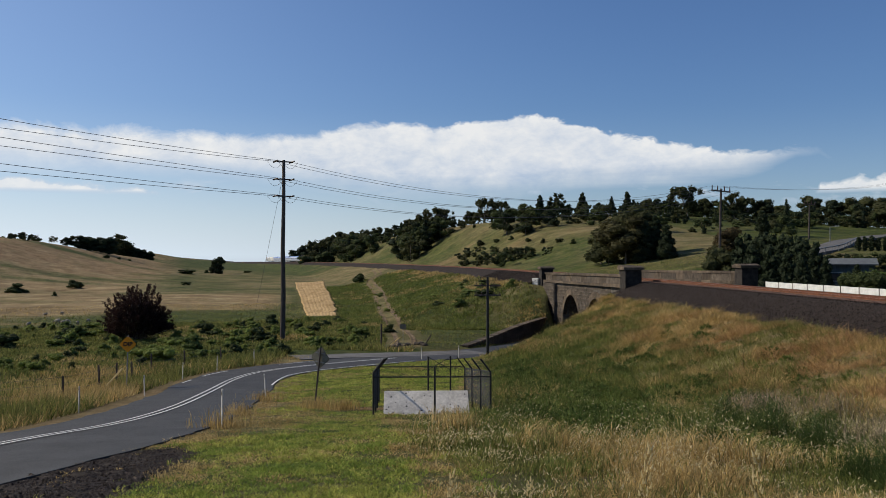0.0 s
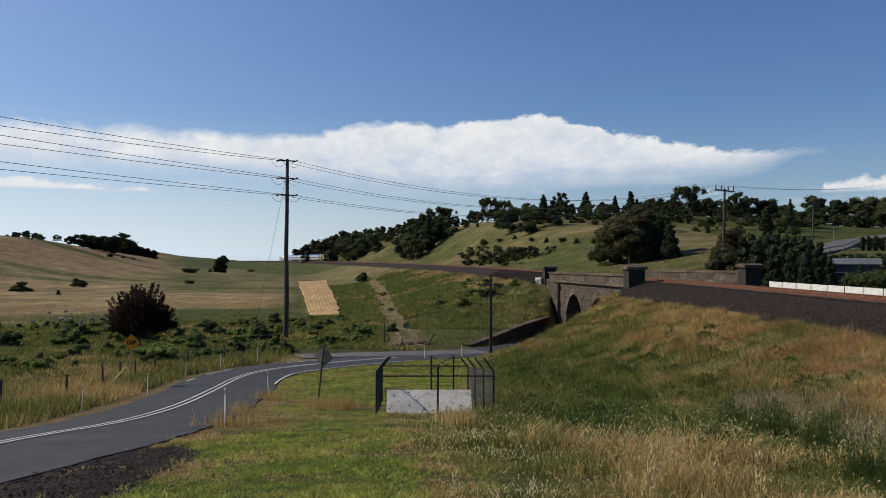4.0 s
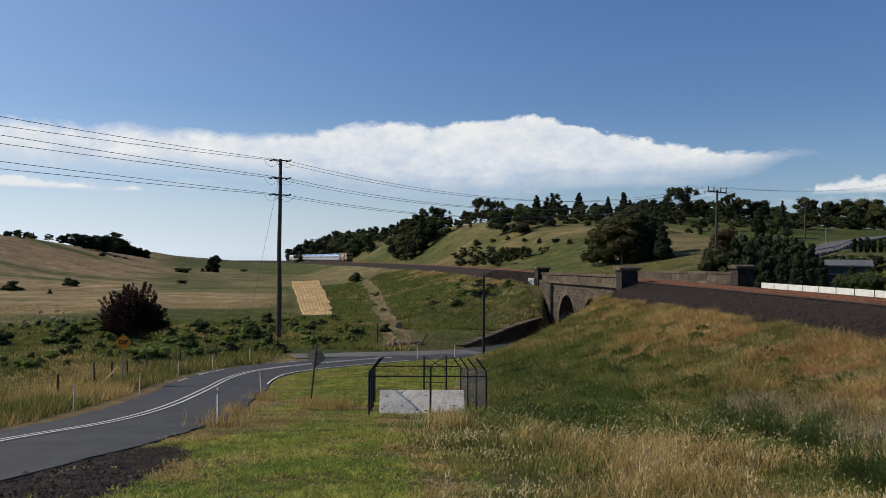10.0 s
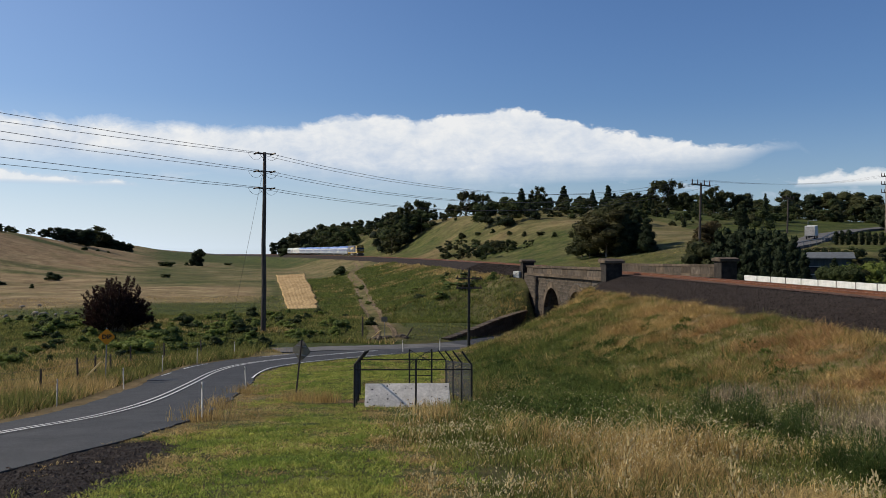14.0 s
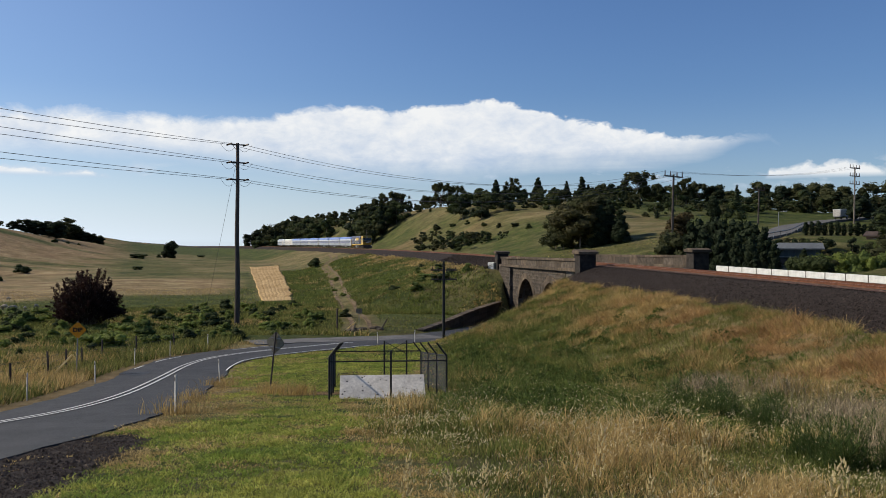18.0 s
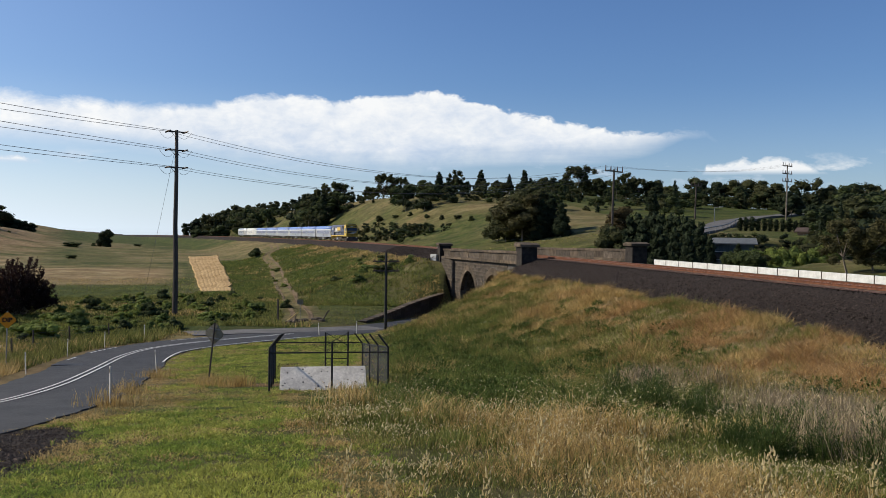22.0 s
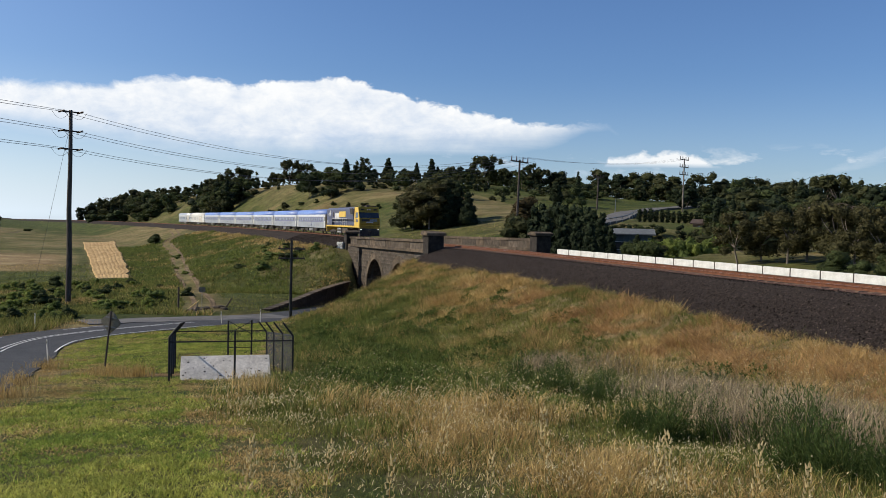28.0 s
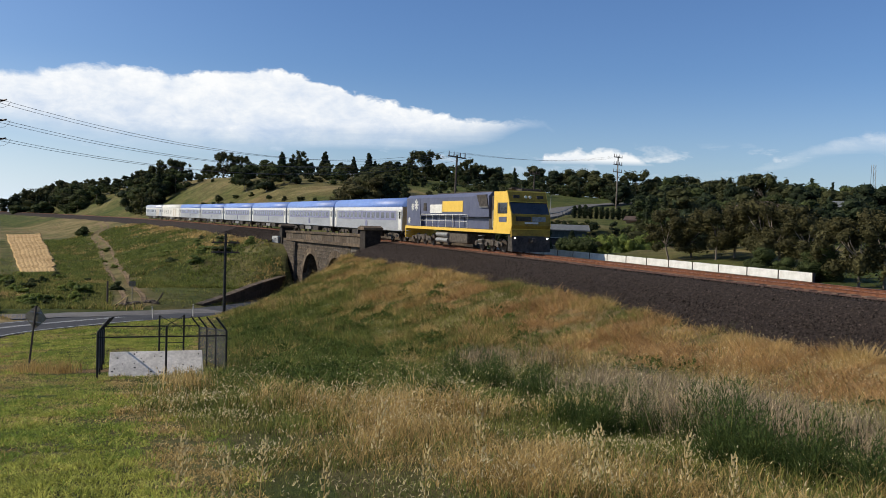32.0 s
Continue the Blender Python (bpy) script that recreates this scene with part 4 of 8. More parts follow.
def bogie(parent, x, wheelbase, axles):
    """Axle bogie at x along its car: side frames, axle boxes, springs and wheels."""
    for y in (-1.08, 1.08):
        bm = prism([(x - wheelbase / 2 - 0.45, 0.42), (x + wheelbase / 2 + 0.45, 0.42), (x + wheelbase / 2 + 0.35, 0.68), (x + 0.5, 0.82), (x - 0.5, 0.82), (x - wheelbase / 2 - 0.35, 0.68)], "y", y - 0.09, y + 0.09)
        fr = part("bogie_frame", bm, "bogie", parent)
        for k in range(axles):
            ax = x - wheelbase / 2 + wheelbase * k / (axles - 1)
            part("axle_box", box(ax - 0.17, ax + 0.17, y - 0.16 * (1 if y < 0 else -1) - 0.1, y + (0.2 if y > 0 else -0.2), 0.34, 0.66, 0.03), "bogie", fr)
            if k:
                am = ax - wheelbase / (axles - 1) / 2
                part("spring", rod((am, y * 1.08, 0.48), (am, y * 1.08, 0.78), 0.13, seg=10), "bogie", fr)
    for k in range(axles):
        ax = x - wheelbase / 2 + wheelbase * k / (axles - 1)
        bm = rod((ax, -0.7, 0.46), (ax, 0.7, 0.46), 0.08)
        for y in (-0.75, 0.75):
            add_rod(bm, (ax, y - 0.065, 0.46), (ax, y + 0.065, 0.46), 0.46, seg=20)
        part("wheelset", bm, "wheel_steel", parent, "brown steel wheels on an axle")


def coach_section(w, eave, top, floor):
    """Half-round roof outline from eave to eave."""
    pts = [(-w, floor), (-w, eave)]
    for k in range(1, 10):
        a = math.pi * (1 - k / 10)
        pts.append((w * math.copysign(abs(math.cos(a)) ** 0.72, math.cos(a)), eave + (top - eave) * math.sin(a) ** 0.8))
    return pts + [(w, eave), (w, floor)]


def build_coach(name, label, style):
    """A car; x points to the train's front, its middle over the origin at rail level."""
    car = thing(name, label, "railway carriage", group="cars of the train")
    h = CAR / 2 - 0.38
    w = 1.46
    metal = {"coach": "silver", "power_van": "white", "brake_van": "silver"}[style]
    part("body", prism([(-w, 0.98), (-w, 3.22), (w, 3.22), (w, 0.98)], "x", -h, h), metal, car, "fluted stainless-steel sides" if style == "coach" else "")
    roof = coach_section(w + 0.02, 3.2, 4.12, 3.21)
    part("roof", prism(roof, "x", -h, h), "roof_blue" if style == "coach" else metal, car, "blue arched roof" if style == "coach" else "", True)
    part("letterboard", box(-h + 0.02, h - 0.02, -w - 0.012, w + 0.012, 2.86, 3.2), "white" if style != "coach" else "silver_light", car)
    # flutes
    for side in (-1, 1):
        bm = bmesh.new()
        for k in range(5):
            z = 1.16 + 0.15 * k
            add_rod(bm, (-h + 0.9, side * (w - 0.012), z), (h - 0.9, side * (w - 0.012), z), 0.022, seg=6)
        part("fluting", bm, metal, car)
        if style == "coach":
            part("window_band", box(-h + 1.7, h - 1.7, side * (w + 0.004), side * (w + 0.022), 1.95, 2.8), "purple", car, "dark blue window band")
            n = 13
            for k in range(n):
                x = -h + 2.6 + (2 * h - 5.2) * k / (n - 1)
                wd = part("window", box(x - 0.46, x + 0.46, side * (w + 0.01), side * (w + 0.034), 2.14, 2.68, 0.006), "coach_glass", car)
            part("emblem", rod((0.8, side * (w + 0.005), 1.55), (0.8, side * (w + 0.04), 1.55), 0.36, seg=24), "purple", car, "round blue emblem")
        elif style == "power_van":
            for x in (-8.6, -5.9, -3.2, 0.4):
                lv = part("louvre", box(x - 0.75, x + 0.75, side * w, side * (w + 0.03), 1.75, 2.6), "galv", car)
                for k in range(6):
                    part("slat", box(x - 0.7, x + 0.7, side * (w + 0.02), side * (w + 0.06), 1.80 + 0.13 * k, 1.87 + 0.13 * k), "white", lv)
            for x in (4.2, 6.6):
                part("door", box(x - 0.8, x + 0.8, side * w, side * (w + 0.035), 1.1, 3.0, 0.01), "concrete", car)
        else:
            for x in (-9, -7.2, -5.4, -3.6, -1.8, 0.0, 3.2, 9.6):
                part("window", box(x - 0.45, x + 0.45, side * w, side * (w + 0.03), 2.05, 2.75, 0.006), "glass", car)
            for x in (5.2, 7.2):
                part("door", box(x - 0.75, x + 0.75, side * w, side * (w + 0.035), 1.05, 2.95, 0.01), "concrete", car)
        for x in (-h + 0.62, h - 0.62):
            d = part("door", box(x - 0.38, x + 0.38, side * w, side * (w + 0.03), 1.05, 2.98, 0.01), "white", car)
            part("door_window", box(x - 0.2, x + 0.2, side * (w + 0.02), side * (w + 0.042), 2.1, 2.75), "glass", d)
    for x in (-h - 0.36, h + 0.02):
        part("gangway", box(x, x + 0.34, -0.55, 0.55, 1.1, 3.3, 0.05), "underframe", car)
    part("underframe", box(-h + 0.1, h - 0.1, -1.3, 1.3, 0.86, 0.99), "underframe", car)
    for x0, x1, z0 in ((-4.9, -2.7, 0.38), (-1.8, 1.2, 0.42), (2.0, 4.6, 0.36)):
        for side in (-1, 1):
            part("equipment_box", box(x0, x1, side * 0.75, side * 1.3, z0, 0.88, 0.03), "underframe" if x0 != -1.8 else "galv", car)
    for x in (-h + 3.3, h - 3.3):
        bogie(car, x, 2.5, 2)
    return car


M["wheel_steel"] = mat("dull_wheel_steel", (0.06, 0.048, 0.040), (0.13, 0.105, 0.085), 4, 0.6, 0, metal=0.5)
M["silver_light"] = mat("bright_letterboard", (0.70, 0.71, 0.73), (0.80, 0.81, 0.82), 1.0, 0.4, 0, metal=0.2, grime=0.06)


def build_loco():
    """Cab-forward diesel; x points forward, the middle over the origin at rail level."""
    lo = thing("diesel_locomotive", "yellow and blue-grey diesel locomotive with lit ditch lights", "locomotive", group="cars of the train")
    h = LOCO / 2
    part("frame", box(-h + 0.6, h - 0.25, -1.46, 1.46, 1.30, 1.53, 0.02), "yellow", lo, "yellow sill and walkway edge")
    part("walkway", box(-h + 0.6, h - 2.9, -1.44, 1.44, 1.53, 1.56), "underframe", lo)
    # long hood: one tall slab-sided body, recessed below beside the engine
    part("rear_hood", prism([(-1.42, 1.56), (-1.42, 3.92), (-1.15, 4.20), (1.15, 4.20), (1.42, 3.92), (1.42, 1.56)], "x", -h + 0.75, -h + 4.2), "loco_blue", lo)
    part("engine_hood", prism([(-1.36, 2.42), (-1.41, 3.92), (-1.14, 4.20), (1.14, 4.20), (1.41, 3.92), (1.36, 2.42)], "x", -h + 4.2, h - 3.9), "loco_blue", lo)
    part("lower_hood", box(-h + 4.2, h - 3.4, -1.0, 1.0, 1.56, 2.42), "loco_blue", lo)
    part("roof_grille", box(-h + 7.0, h - 4.4, -0.9, 0.9, 4.19, 4.30, 0.03), "underframe", lo)
    # rear end in the darker yellow, its shade painted in
    part("end_post", box(-h + 0.66, -h + 0.78, -1.40, 1.40, 1.56, 3.9), "yellow_grimy_shaded", lo, "yellow rear end with shade put into its colour")
    for side in (-1, 1):
        y = side * 1.37
        pts = [(h - 5.3, 3.15), (h - 3.95, 3.15), (h - 4.25, 4.02), (h - 6.0, 4.02)]
        part("wing_vent", prism(pts, "y", side * 1.36, side * 1.47), "underframe", lo, "dark slanted air intake")
        part("vent_lip", prism([(h - 5.38, 3.09), (h - 3.9, 3.09), (h - 3.9, 3.15), (h - 5.38, 3.15)], "y", side * 1.38, side * 1.50), "galv", lo)
        for k in range(4):
            x = -h + 6.2 + 2.0 * k
            part("hood_door", box(x - 0.85, x + 0.85, side * 1.0, side * 1.03, 1.62, 2.45), "loco_blue", lo)
        # name board in plain shapes
        sgn = part("name_panel", box(-h + 6.6, -h + 9.3, side * 1.34, side * 1.425, 2.66, 3.36), "white", lo, "white lettering bar")
        part("name_panel", box(-h + 9.4, -h + 13.6, side * 1.34, side * 1.425, 2.78, 3.62), "yellow", lo, "yellow lettering bar")
        part("small_bar", box(-h + 6.7, -h + 9.8, side * 1.34, side * 1.42, 2.50, 2.58), "white", lo)
        for sx, sz, r in ((-h + 2.3, 3.2, 0.34), (-h + 3.25, 3.35, 0.5), (-h + 1.5, 2.0, 0.28)):
            bm = bmesh.new()
            for k in range(4):
                a = math.pi * k / 4
                add_box(bm, -r, r, -0.012, 0.012, -0.05, 0.05)
                for vtx in bm.verts[-8:]:
                    vx, vz = vtx.co.x, vtx.co.z
                    vtx.co.x, vtx.co.z = vx * math.cos(a) - vz * math.sin(a), vx * math.sin(a) + vz * math.cos(a)
            bmesh.ops.translate(bm, verts=bm.verts, vec=(sx, side * 1.43, sz))
            part("star", bm, "white", lo)
        part("hood_window", box(-h + 5.0, -h + 5.7, side * 1.34, side * 1.42, 2.85, 3.5), "underframe", lo)
        # handrails
        posts = [-h + 4.4 + 1.45 * k for k in range(8)]
        for x in posts:
            part("stanchion", rod((x, side * 1.42, 1.5), (x, side * 1.42, 2.55), 0.022, seg=6), "white", lo)
        part("handrail", rod((posts[0], side * 1.42, 2.55), (posts[-1], side * 1.42, 2.55), 0.024, seg=6), "white", lo)
        part("handrail", rod((posts[0], side * 1.42, 2.05), (posts[-1], side * 1.42, 2.05), 0.018, seg=6), "white", lo)
        part("cab_grab_rail", rod((h - 3.0, side * 1.47, 1.7), (h - 3.0, side * 1.47, 2.9), 0.024, seg=6), "white", lo)
        for z in (0.45, 0.75, 1.05):
            part("step", box(h - 5.5, h - 4.8, side * 1.2, side * 1.46, z, z + 0.04), "galv", lo)
            part("step", box(-h + 0.7, -h + 1.3, side * 1.2, side * 1.46, z, z + 0.04), "galv", lo)
    # cab: flat sides, raked windscreen over a blunt nose
    cab = [(h - 2.9, 1.5), (h - 0.15, 1.5), (h - 0.02, 1.9), (h - 0.12, 2.62), (h - 0.62, 3.52), (h - 1.0, 4.18), (h - 2.9, 4.20)]
    part("cab", prism(cab, "y", -1.47, 1.47), "yellow", lo, "bright yellow cab")
    part("visor", prism([(h - 0.64, 3.50), (h - 0.50, 3.46), (h - 0.88, 4.24), (h - 1.05, 4.22)], "y", -1.47, 1.47), "yellow", lo, "yellow brow over the windscreen")
    part("cab_link", box(h - 4.2, h - 2.9, -1.2, 1.2, 1.56, 3.9), "underframe", lo)
    part("cab_roof", box(h - 2.5, h - 1.15, -0.2, 1.25, 4.18, 4.42, 0.05), "underframe", lo)
    def on_front(x_low, z_low, x_high, z_high, y0, y1, out=0.03):
        bm = bmesh.new()
        q = [(x_low, y0, z_low), (x_low, y1, z_low), (x_high, y1, z_high), (x_high, y0, z_high)]
        a = [bm.verts.new((x - 0.03, y, z)) for x, y, z in q]
        b = [bm.verts.new((x + out, y, z + out * 0.4)) for x, y, z in q]
        bm.faces.new(b)
        bm.faces.new(list(reversed(a)))
        for i in range(4):
            j = (i + 1) % 4
            bm.faces.new((a[i], a[j], b[j], b[i]))
        bmesh.ops.recalc_face_normals(bm, faces=bm.faces)
        return bm
    part("windscreen", on_front(h - 0.15, 2.66, h - 0.60, 3.46, -1.40, 1.40), "glass", lo, "wide dark windscreen")
    # brow, nose and skirt face away from the sun; the darker yellow imitates that shade
    part("brow_panel", on_front(h - 0.53, 3.50, h - 0.86, 4.16, -1.42, 1.42, 0.02), "yellow_grimy_shaded", lo, "grimy yellow front of the brow, darkened to imitate shade")
    part("nose_panel", prism([(h - 0.16, 1.52), (h + 0.005, 1.9), (h - 0.1, 2.64), (h - 0.2, 2.6)], "y", -1.43, 1.43), "yellow_grimy_shaded", lo, "grimy yellow nose, darkened to imitate shade")
    part("nose_skirt", box(h - 0.2, h - 0.02, -1.44, 1.44, 1.1, 1.62), "yellow_grimy_shaded", lo)
    part("front_bar", box(h - 0.1, h + 0.02, -1.15, -0.05, 2.18, 2.5), "underframe", lo, "dark lettering bar")
    part("front_bar", box(h - 0.1, h + 0.02, 0.05, 1.05, 2.18, 2.5), "galv", lo, "pale lettering bar")
    part("number_bar", box(h - 0.1, h + 0.03, -0.5, 0.5, 2.02, 2.14), "white", lo)
    for y in (-0.9, 0.9):
        part("marker_box", box(h - 0.85, h - 0.58, y - 0.24, y + 0.24, 3.74, 3.94, 0.02), "underframe", lo)
    for y in (-0.16, 0.16):
        part("headlight", rod((h - 0.85, y, 3.84), (h - 0.62, y, 3.82), 0.1, seg=14), "white", lo)
    for y in (-1.22, 1.22):
        part("ditch_light", rod((h - 0.1, y, 1.05), (h + 0.06, y, 1.05), 0.055, seg=14), "headlight", lo, "lit ditch light")
    part("snow_plough", prism([(h - 0.6, 0.15), (h + 0.12, 0.15), (h - 0.02, 1.2), (h - 0.6, 1.25)], "y", -1.42, 1.42), "underframe", lo)
    part("coupler", box(h - 0.1, h + 0.55, -0.18, 0.18, 0.78, 1.06, 0.04), "underframe", lo)
    for side in (-1, 1):
        sw = part("side_window", box(h - 2.2, h - 0.75, side * 1.46, side * 1.50, 2.68, 3.42, 0.01), "glass", lo)
        part("window_post", box(h - 1.95, h - 1.87, side * 1.47, side * 1.515, 2.68, 3.42), "black_steel", sw)
        part("cab_door", box(h - 2.85, h - 2.3, side * 1.46, side * 1.49, 1.6, 3.6, 0.01), "yellow", lo)
        part("number_bar", box(h - 2.0, h - 0.8, side * 1.46, side * 1.488, 2.1, 2.45), "loco_blue", lo)
    for k in range(5):
        part("air_horn", rod((h - 2.6 - 0.1 * k, -0.5 + 0.25 * k, 4.40), (h - 2.0 - 0.1 * k, -0.5 + 0.25 * k, 4.44), 0.04, 0.1, seg=10), "underframe", lo)
    bm = rod((-3.3, 0, 0.72), (3.0, 0, 0.72), 0.1, seg=8)
    add_box(bm, -3.3, 3.0, -1.2, 1.2, 0.35, 1.2, 0.18)
    part("fuel_tank", bm, "bogie", lo)
    for side in (-1, 1):
        for z in (0.5, 0.95):
            part("air_reservoir", rod((-3.1, side * 1.22, z), (-0.6, side * 1.22, z), 0.19, seg=14), "galv", lo)
    part("rear_plate", box(-h + 0.5, -h + 0.62, -1.45, 1.45, 0.5, 1.55), "yellow", lo)
    for x in (-h + 4.0, h - 4.3):
        bogie(lo, x, 3.7, 3)
    return lo


def front_at(t):
    """Metres back along the line of the locomotive's front at t seconds."""
    c = np.polyfit([32, 28.5, 23, 16, 11, 0], [0, 57.77, 145.16, 258.82, 341.3, 514.04], 2)
    return float(np.polyval(c, t)) - float(np.polyval(c, 32))


def car_pose(s_mid, half):
    a, b = track_at(s_mid - half), track_at(s_mid + half)
    d = Vector(a - b)
    yaw, pitch = math.atan2(d.y, d.x), math.atan2(d.z, math.hypot(d.x, d.y))
    return Matrix.Translation((a + b) / 2) @ Euler((0, -pitch, yaw)).to_matrix().to_4x4()


loco = build_loco()
coach = build_coach("passenger_coach", "stainless-steel passenger coach with blue roof", "coach")
van1 = build_coach("power_van", "white power van with louvred sides", "power_van")
van2 = build_coach("brake_van", "grey luggage van at the end of the train", "brake_van")
COACHES = [coach] + [copy_thing(coach, Matrix.Identity(4)) for _ in range(5)]
CARS = [(loco, LOCO / 2, 7.0)] + [(c, LOCO + CAR * (k + 0.5), 8.6) for k, c in enumerate(COACHES + [van1, van2])]


# ---------- trees ----------
ICO = {}


def ico(level):
    if level not in ICO:
        bm = bmesh.new()
        bmesh.ops.create_icosphere(bm, subdivisions=level, radius=1.0)
        bm.verts.index_update()
        ICO[level] = (np.array([v.co[:] for v in bm.verts]), np.array([[v.index for v in f.verts] for f in bm.faces]))
        bm.free()
    return ICO[level]


def leaf_mesh(rng, clumps, leaf, count, core=0.8, level=2, hug=0.75):
    """A crown: knobbly clumps (centre, radii) filled inside, with pointed leaf sprays in a shell round them."""
    cen, rad = np.array([c[0] for c in clumps]), np.array([c[1] for c in clumps])
    vs, fs, n0 = [], [], 0
    if core:
        iv, jf = ico(level)
        for c, r in zip(cen, rad):
            vs.append(c + iv * r * core * rng.uniform(0.72, 1.12, (len(iv), 1)))
            fs.append(jf + n0)
            n0 += len(iv)
    w = rad[:, 0] * rad[:, 1] + rad[:, 0] * rad[:, 2]
    pick = rng.choice(len(clumps), count, p=w / w.sum())
    d = rng.normal(size=(count, 3)) + [0, 0, 0.25]
    d /= np.linalg.norm(d, axis=1)[:, None]
    p = cen[pick] + d * rad[pick] * rng.uniform(hug, 1.08, (count, 1))
    a = np.cross(d, rng.normal(size=(count, 3))) + d * rng.uniform(-0.2, 0.9, (count, 1))
    a /= np.linalg.norm(a, axis=1)[:, None]
    b = np.cross(a, d + rng.normal(0, 0.5, (count, 3)))
    b /= np.linalg.norm(b, axis=1)[:, None]
    size = leaf * rng.uniform(0.6, 1.5, (count, 1))
    vs.append(np.stack([p - a * size * 0.7 - b * size * 0.5, p - a * size * 0.5 + b * size * 0.5, p + a * size], 1).reshape(-1, 3))
    fs.append(np.arange(count * 3).reshape(-1, 3) + n0)
    return np.vstack(vs), np.vstack(fs)


def limb_mesh(base, fork, ends, r):
    bm = bmesh.new()
    add_rod(bm, base, fork, r, r * 0.62, 7)
    for e in ends:
        mid = [fork[i] * 0.45 + e[i] * 0.55 + (0.02 if i < 2 else -0.02) for i in range(3)]
        add_rod(bm, fork, mid, r * 0.5, r * 0.3, 5)
        add_rod(bm, mid, e, r * 0.3, r * 0.1, 5)
    return bm


TREE_KINDS = {
    "g": ("gum_tree", "spreading gum tree with a sparse grey-green crown", "tree"),
    "r": ("broadleaf_tree", "dense dark evergreen tree with a rounded crown", "tree"),
    "c": ("conifer", "dark green conical conifer with drooping boughs", "tree"),
    "y": ("cypress", "narrow dark green columnar cypress in a row", "tree"),
    "b": ("shrub", "low rounded wild shrub", "shrub"),
}


def build_tree(kind, seed, leaves, count=1500, leaf=0.034):
    """One tree, a metre high; it is set out at its true size."""
    rng = np.random.default_rng(seed * 7 + ord(kind))
    name, label, cat = TREE_KINDS[kind]
    ob = thing(name, label, cat, group="")
    cl, core, hug = [], 0.86, 0.78
    if kind == "g":
        # high forked limbs, each ending in a flattened head of leaves
        fork = (rng.normal() * 0.03, rng.normal() * 0.03, rng.uniform(0.26, 0.38))
        core, hug = 0.62, 0.4
        for k in range(22):
            a = k * 2.4 + rng.random()
            q = 0.32 * math.sqrt(rng.uniform(0.02, 1.0))
            z = 0.90 - 1.7 * q * q - (rng.uniform(0.0, 0.12) if k < 6 else rng.uniform(0.08, 0.60))
            w = rng.uniform(0.065, 0.125)
            cl.append(((q * math.cos(a), q * math.sin(a), z), (w, w * rng.uniform(0.8, 1.1), w * rng.uniform(0.9, 1.5))))
        part("trunk", limb_mesh((0, 0, -0.03), fork, [c[0] for c in cl[::2]], 0.015), "bark", ob, "pale forked trunk")
    elif kind == "r":
        fork = (0, 0, 0.22)
        for k in range(17):
            z = 0.14 + 0.70 * (k + rng.random()) / 17
            q = 0.34 * math.sqrt(max(0.04, 1 - ((z - 0.42) / 0.53) ** 2)) * rng.uniform(0.35, 0.95)
            a = k * 2.4 + rng.random() * 0.8
            w = rng.uniform(0.12, 0.20)
            cl.append(((q * math.cos(a), q * math.sin(a), z), (w, w, w * rng.uniform(0.65, 0.9))))
        part("trunk", limb_mesh((0, 0, -0.03), fork, [c[0] for c in cl[::3]], 0.016), "bark", ob, "brown trunk")
    elif kind == "c":
        for k in range(18):
            z = 0.06 + 0.86 * k / 17
            q = 0.17 * (1 - z) ** 0.8 * rng.uniform(0.5, 1.0)
            a = k * 2.4 + rng.random()
            w = 0.035 + 0.13 * (1 - z) ** 0.9
            cl.append(((q * math.cos(a), q * math.sin(a), z), (w, w, w * 0.8 + 0.02)))
        part("trunk", rod((0, 0, -0.03), (0, 0, 0.92), 0.022, 0.004, 7), "bark", ob, "dark straight trunk")
    elif kind == "y":
        for k in range(9):
            z = 0.08 + 0.82 * k / 8
            w = 0.12 * math.sin(math.pi * (0.14 + 0.76 * z)) + 0.02
            cl.append(((rng.normal() * 0.015, rng.normal() * 0.015, z), (w, w, 0.10)))
        part("trunk", rod((0, 0, -0.03), (0, 0, 0.8), 0.018, 0.006, 7), "bark", ob)
    else:
        for k in range(15):
            a, q = k * 2.4 + rng.random(), rng.uniform(0.02, 0.38)
            z = rng.uniform(0.10, 0.80) * (1 - 1.1 * q)
            w = rng.uniform(0.12, 0.22)
            cl.append(((q * math.cos(a), q * math.sin(a), z), (w, w, w * 1.0)))
        part("stem", limb_mesh((0, 0, -0.05), (0, 0, 0.12), [c[0] for c in cl[::2]], 0.025), "bark", ob)
    v, f = leaf_mesh(rng, cl, leaf, count, core, 2 if kind != "y" else 1, hug)
    from_arrays("crown", v, f, leaves, ob)
    return ob


M["leaf_olive"] = leafy("olive_leaves", (0.055, 0.055, 0.022), (0.12, 0.105, 0.045), 0.5)
M["leaf_lime"] = leafy("lime_leaves", (0.14, 0.18, 0.04), (0.26, 0.30, 0.075), 0.6, 0.35, 0.45)
TREE_STORE = {}


def plant(kind, variant, leaves, m, group="", count=850, leaf=0.042, label=""):
    key = (kind, variant, leaves, count)
    if key not in TREE_STORE:
        ob = build_tree(kind, variant, leaves, count, leaf)
        ob.matrix_basis = m
        TREE_STORE[key] = ob
    else:
        src = TREE_STORE[key]
        keep = src.scale.copy()
        src.scale = (1, 1, 1)
        ob = copy_thing(src, m)
        src.scale = keep
    return tagged(ob, label, group=group)


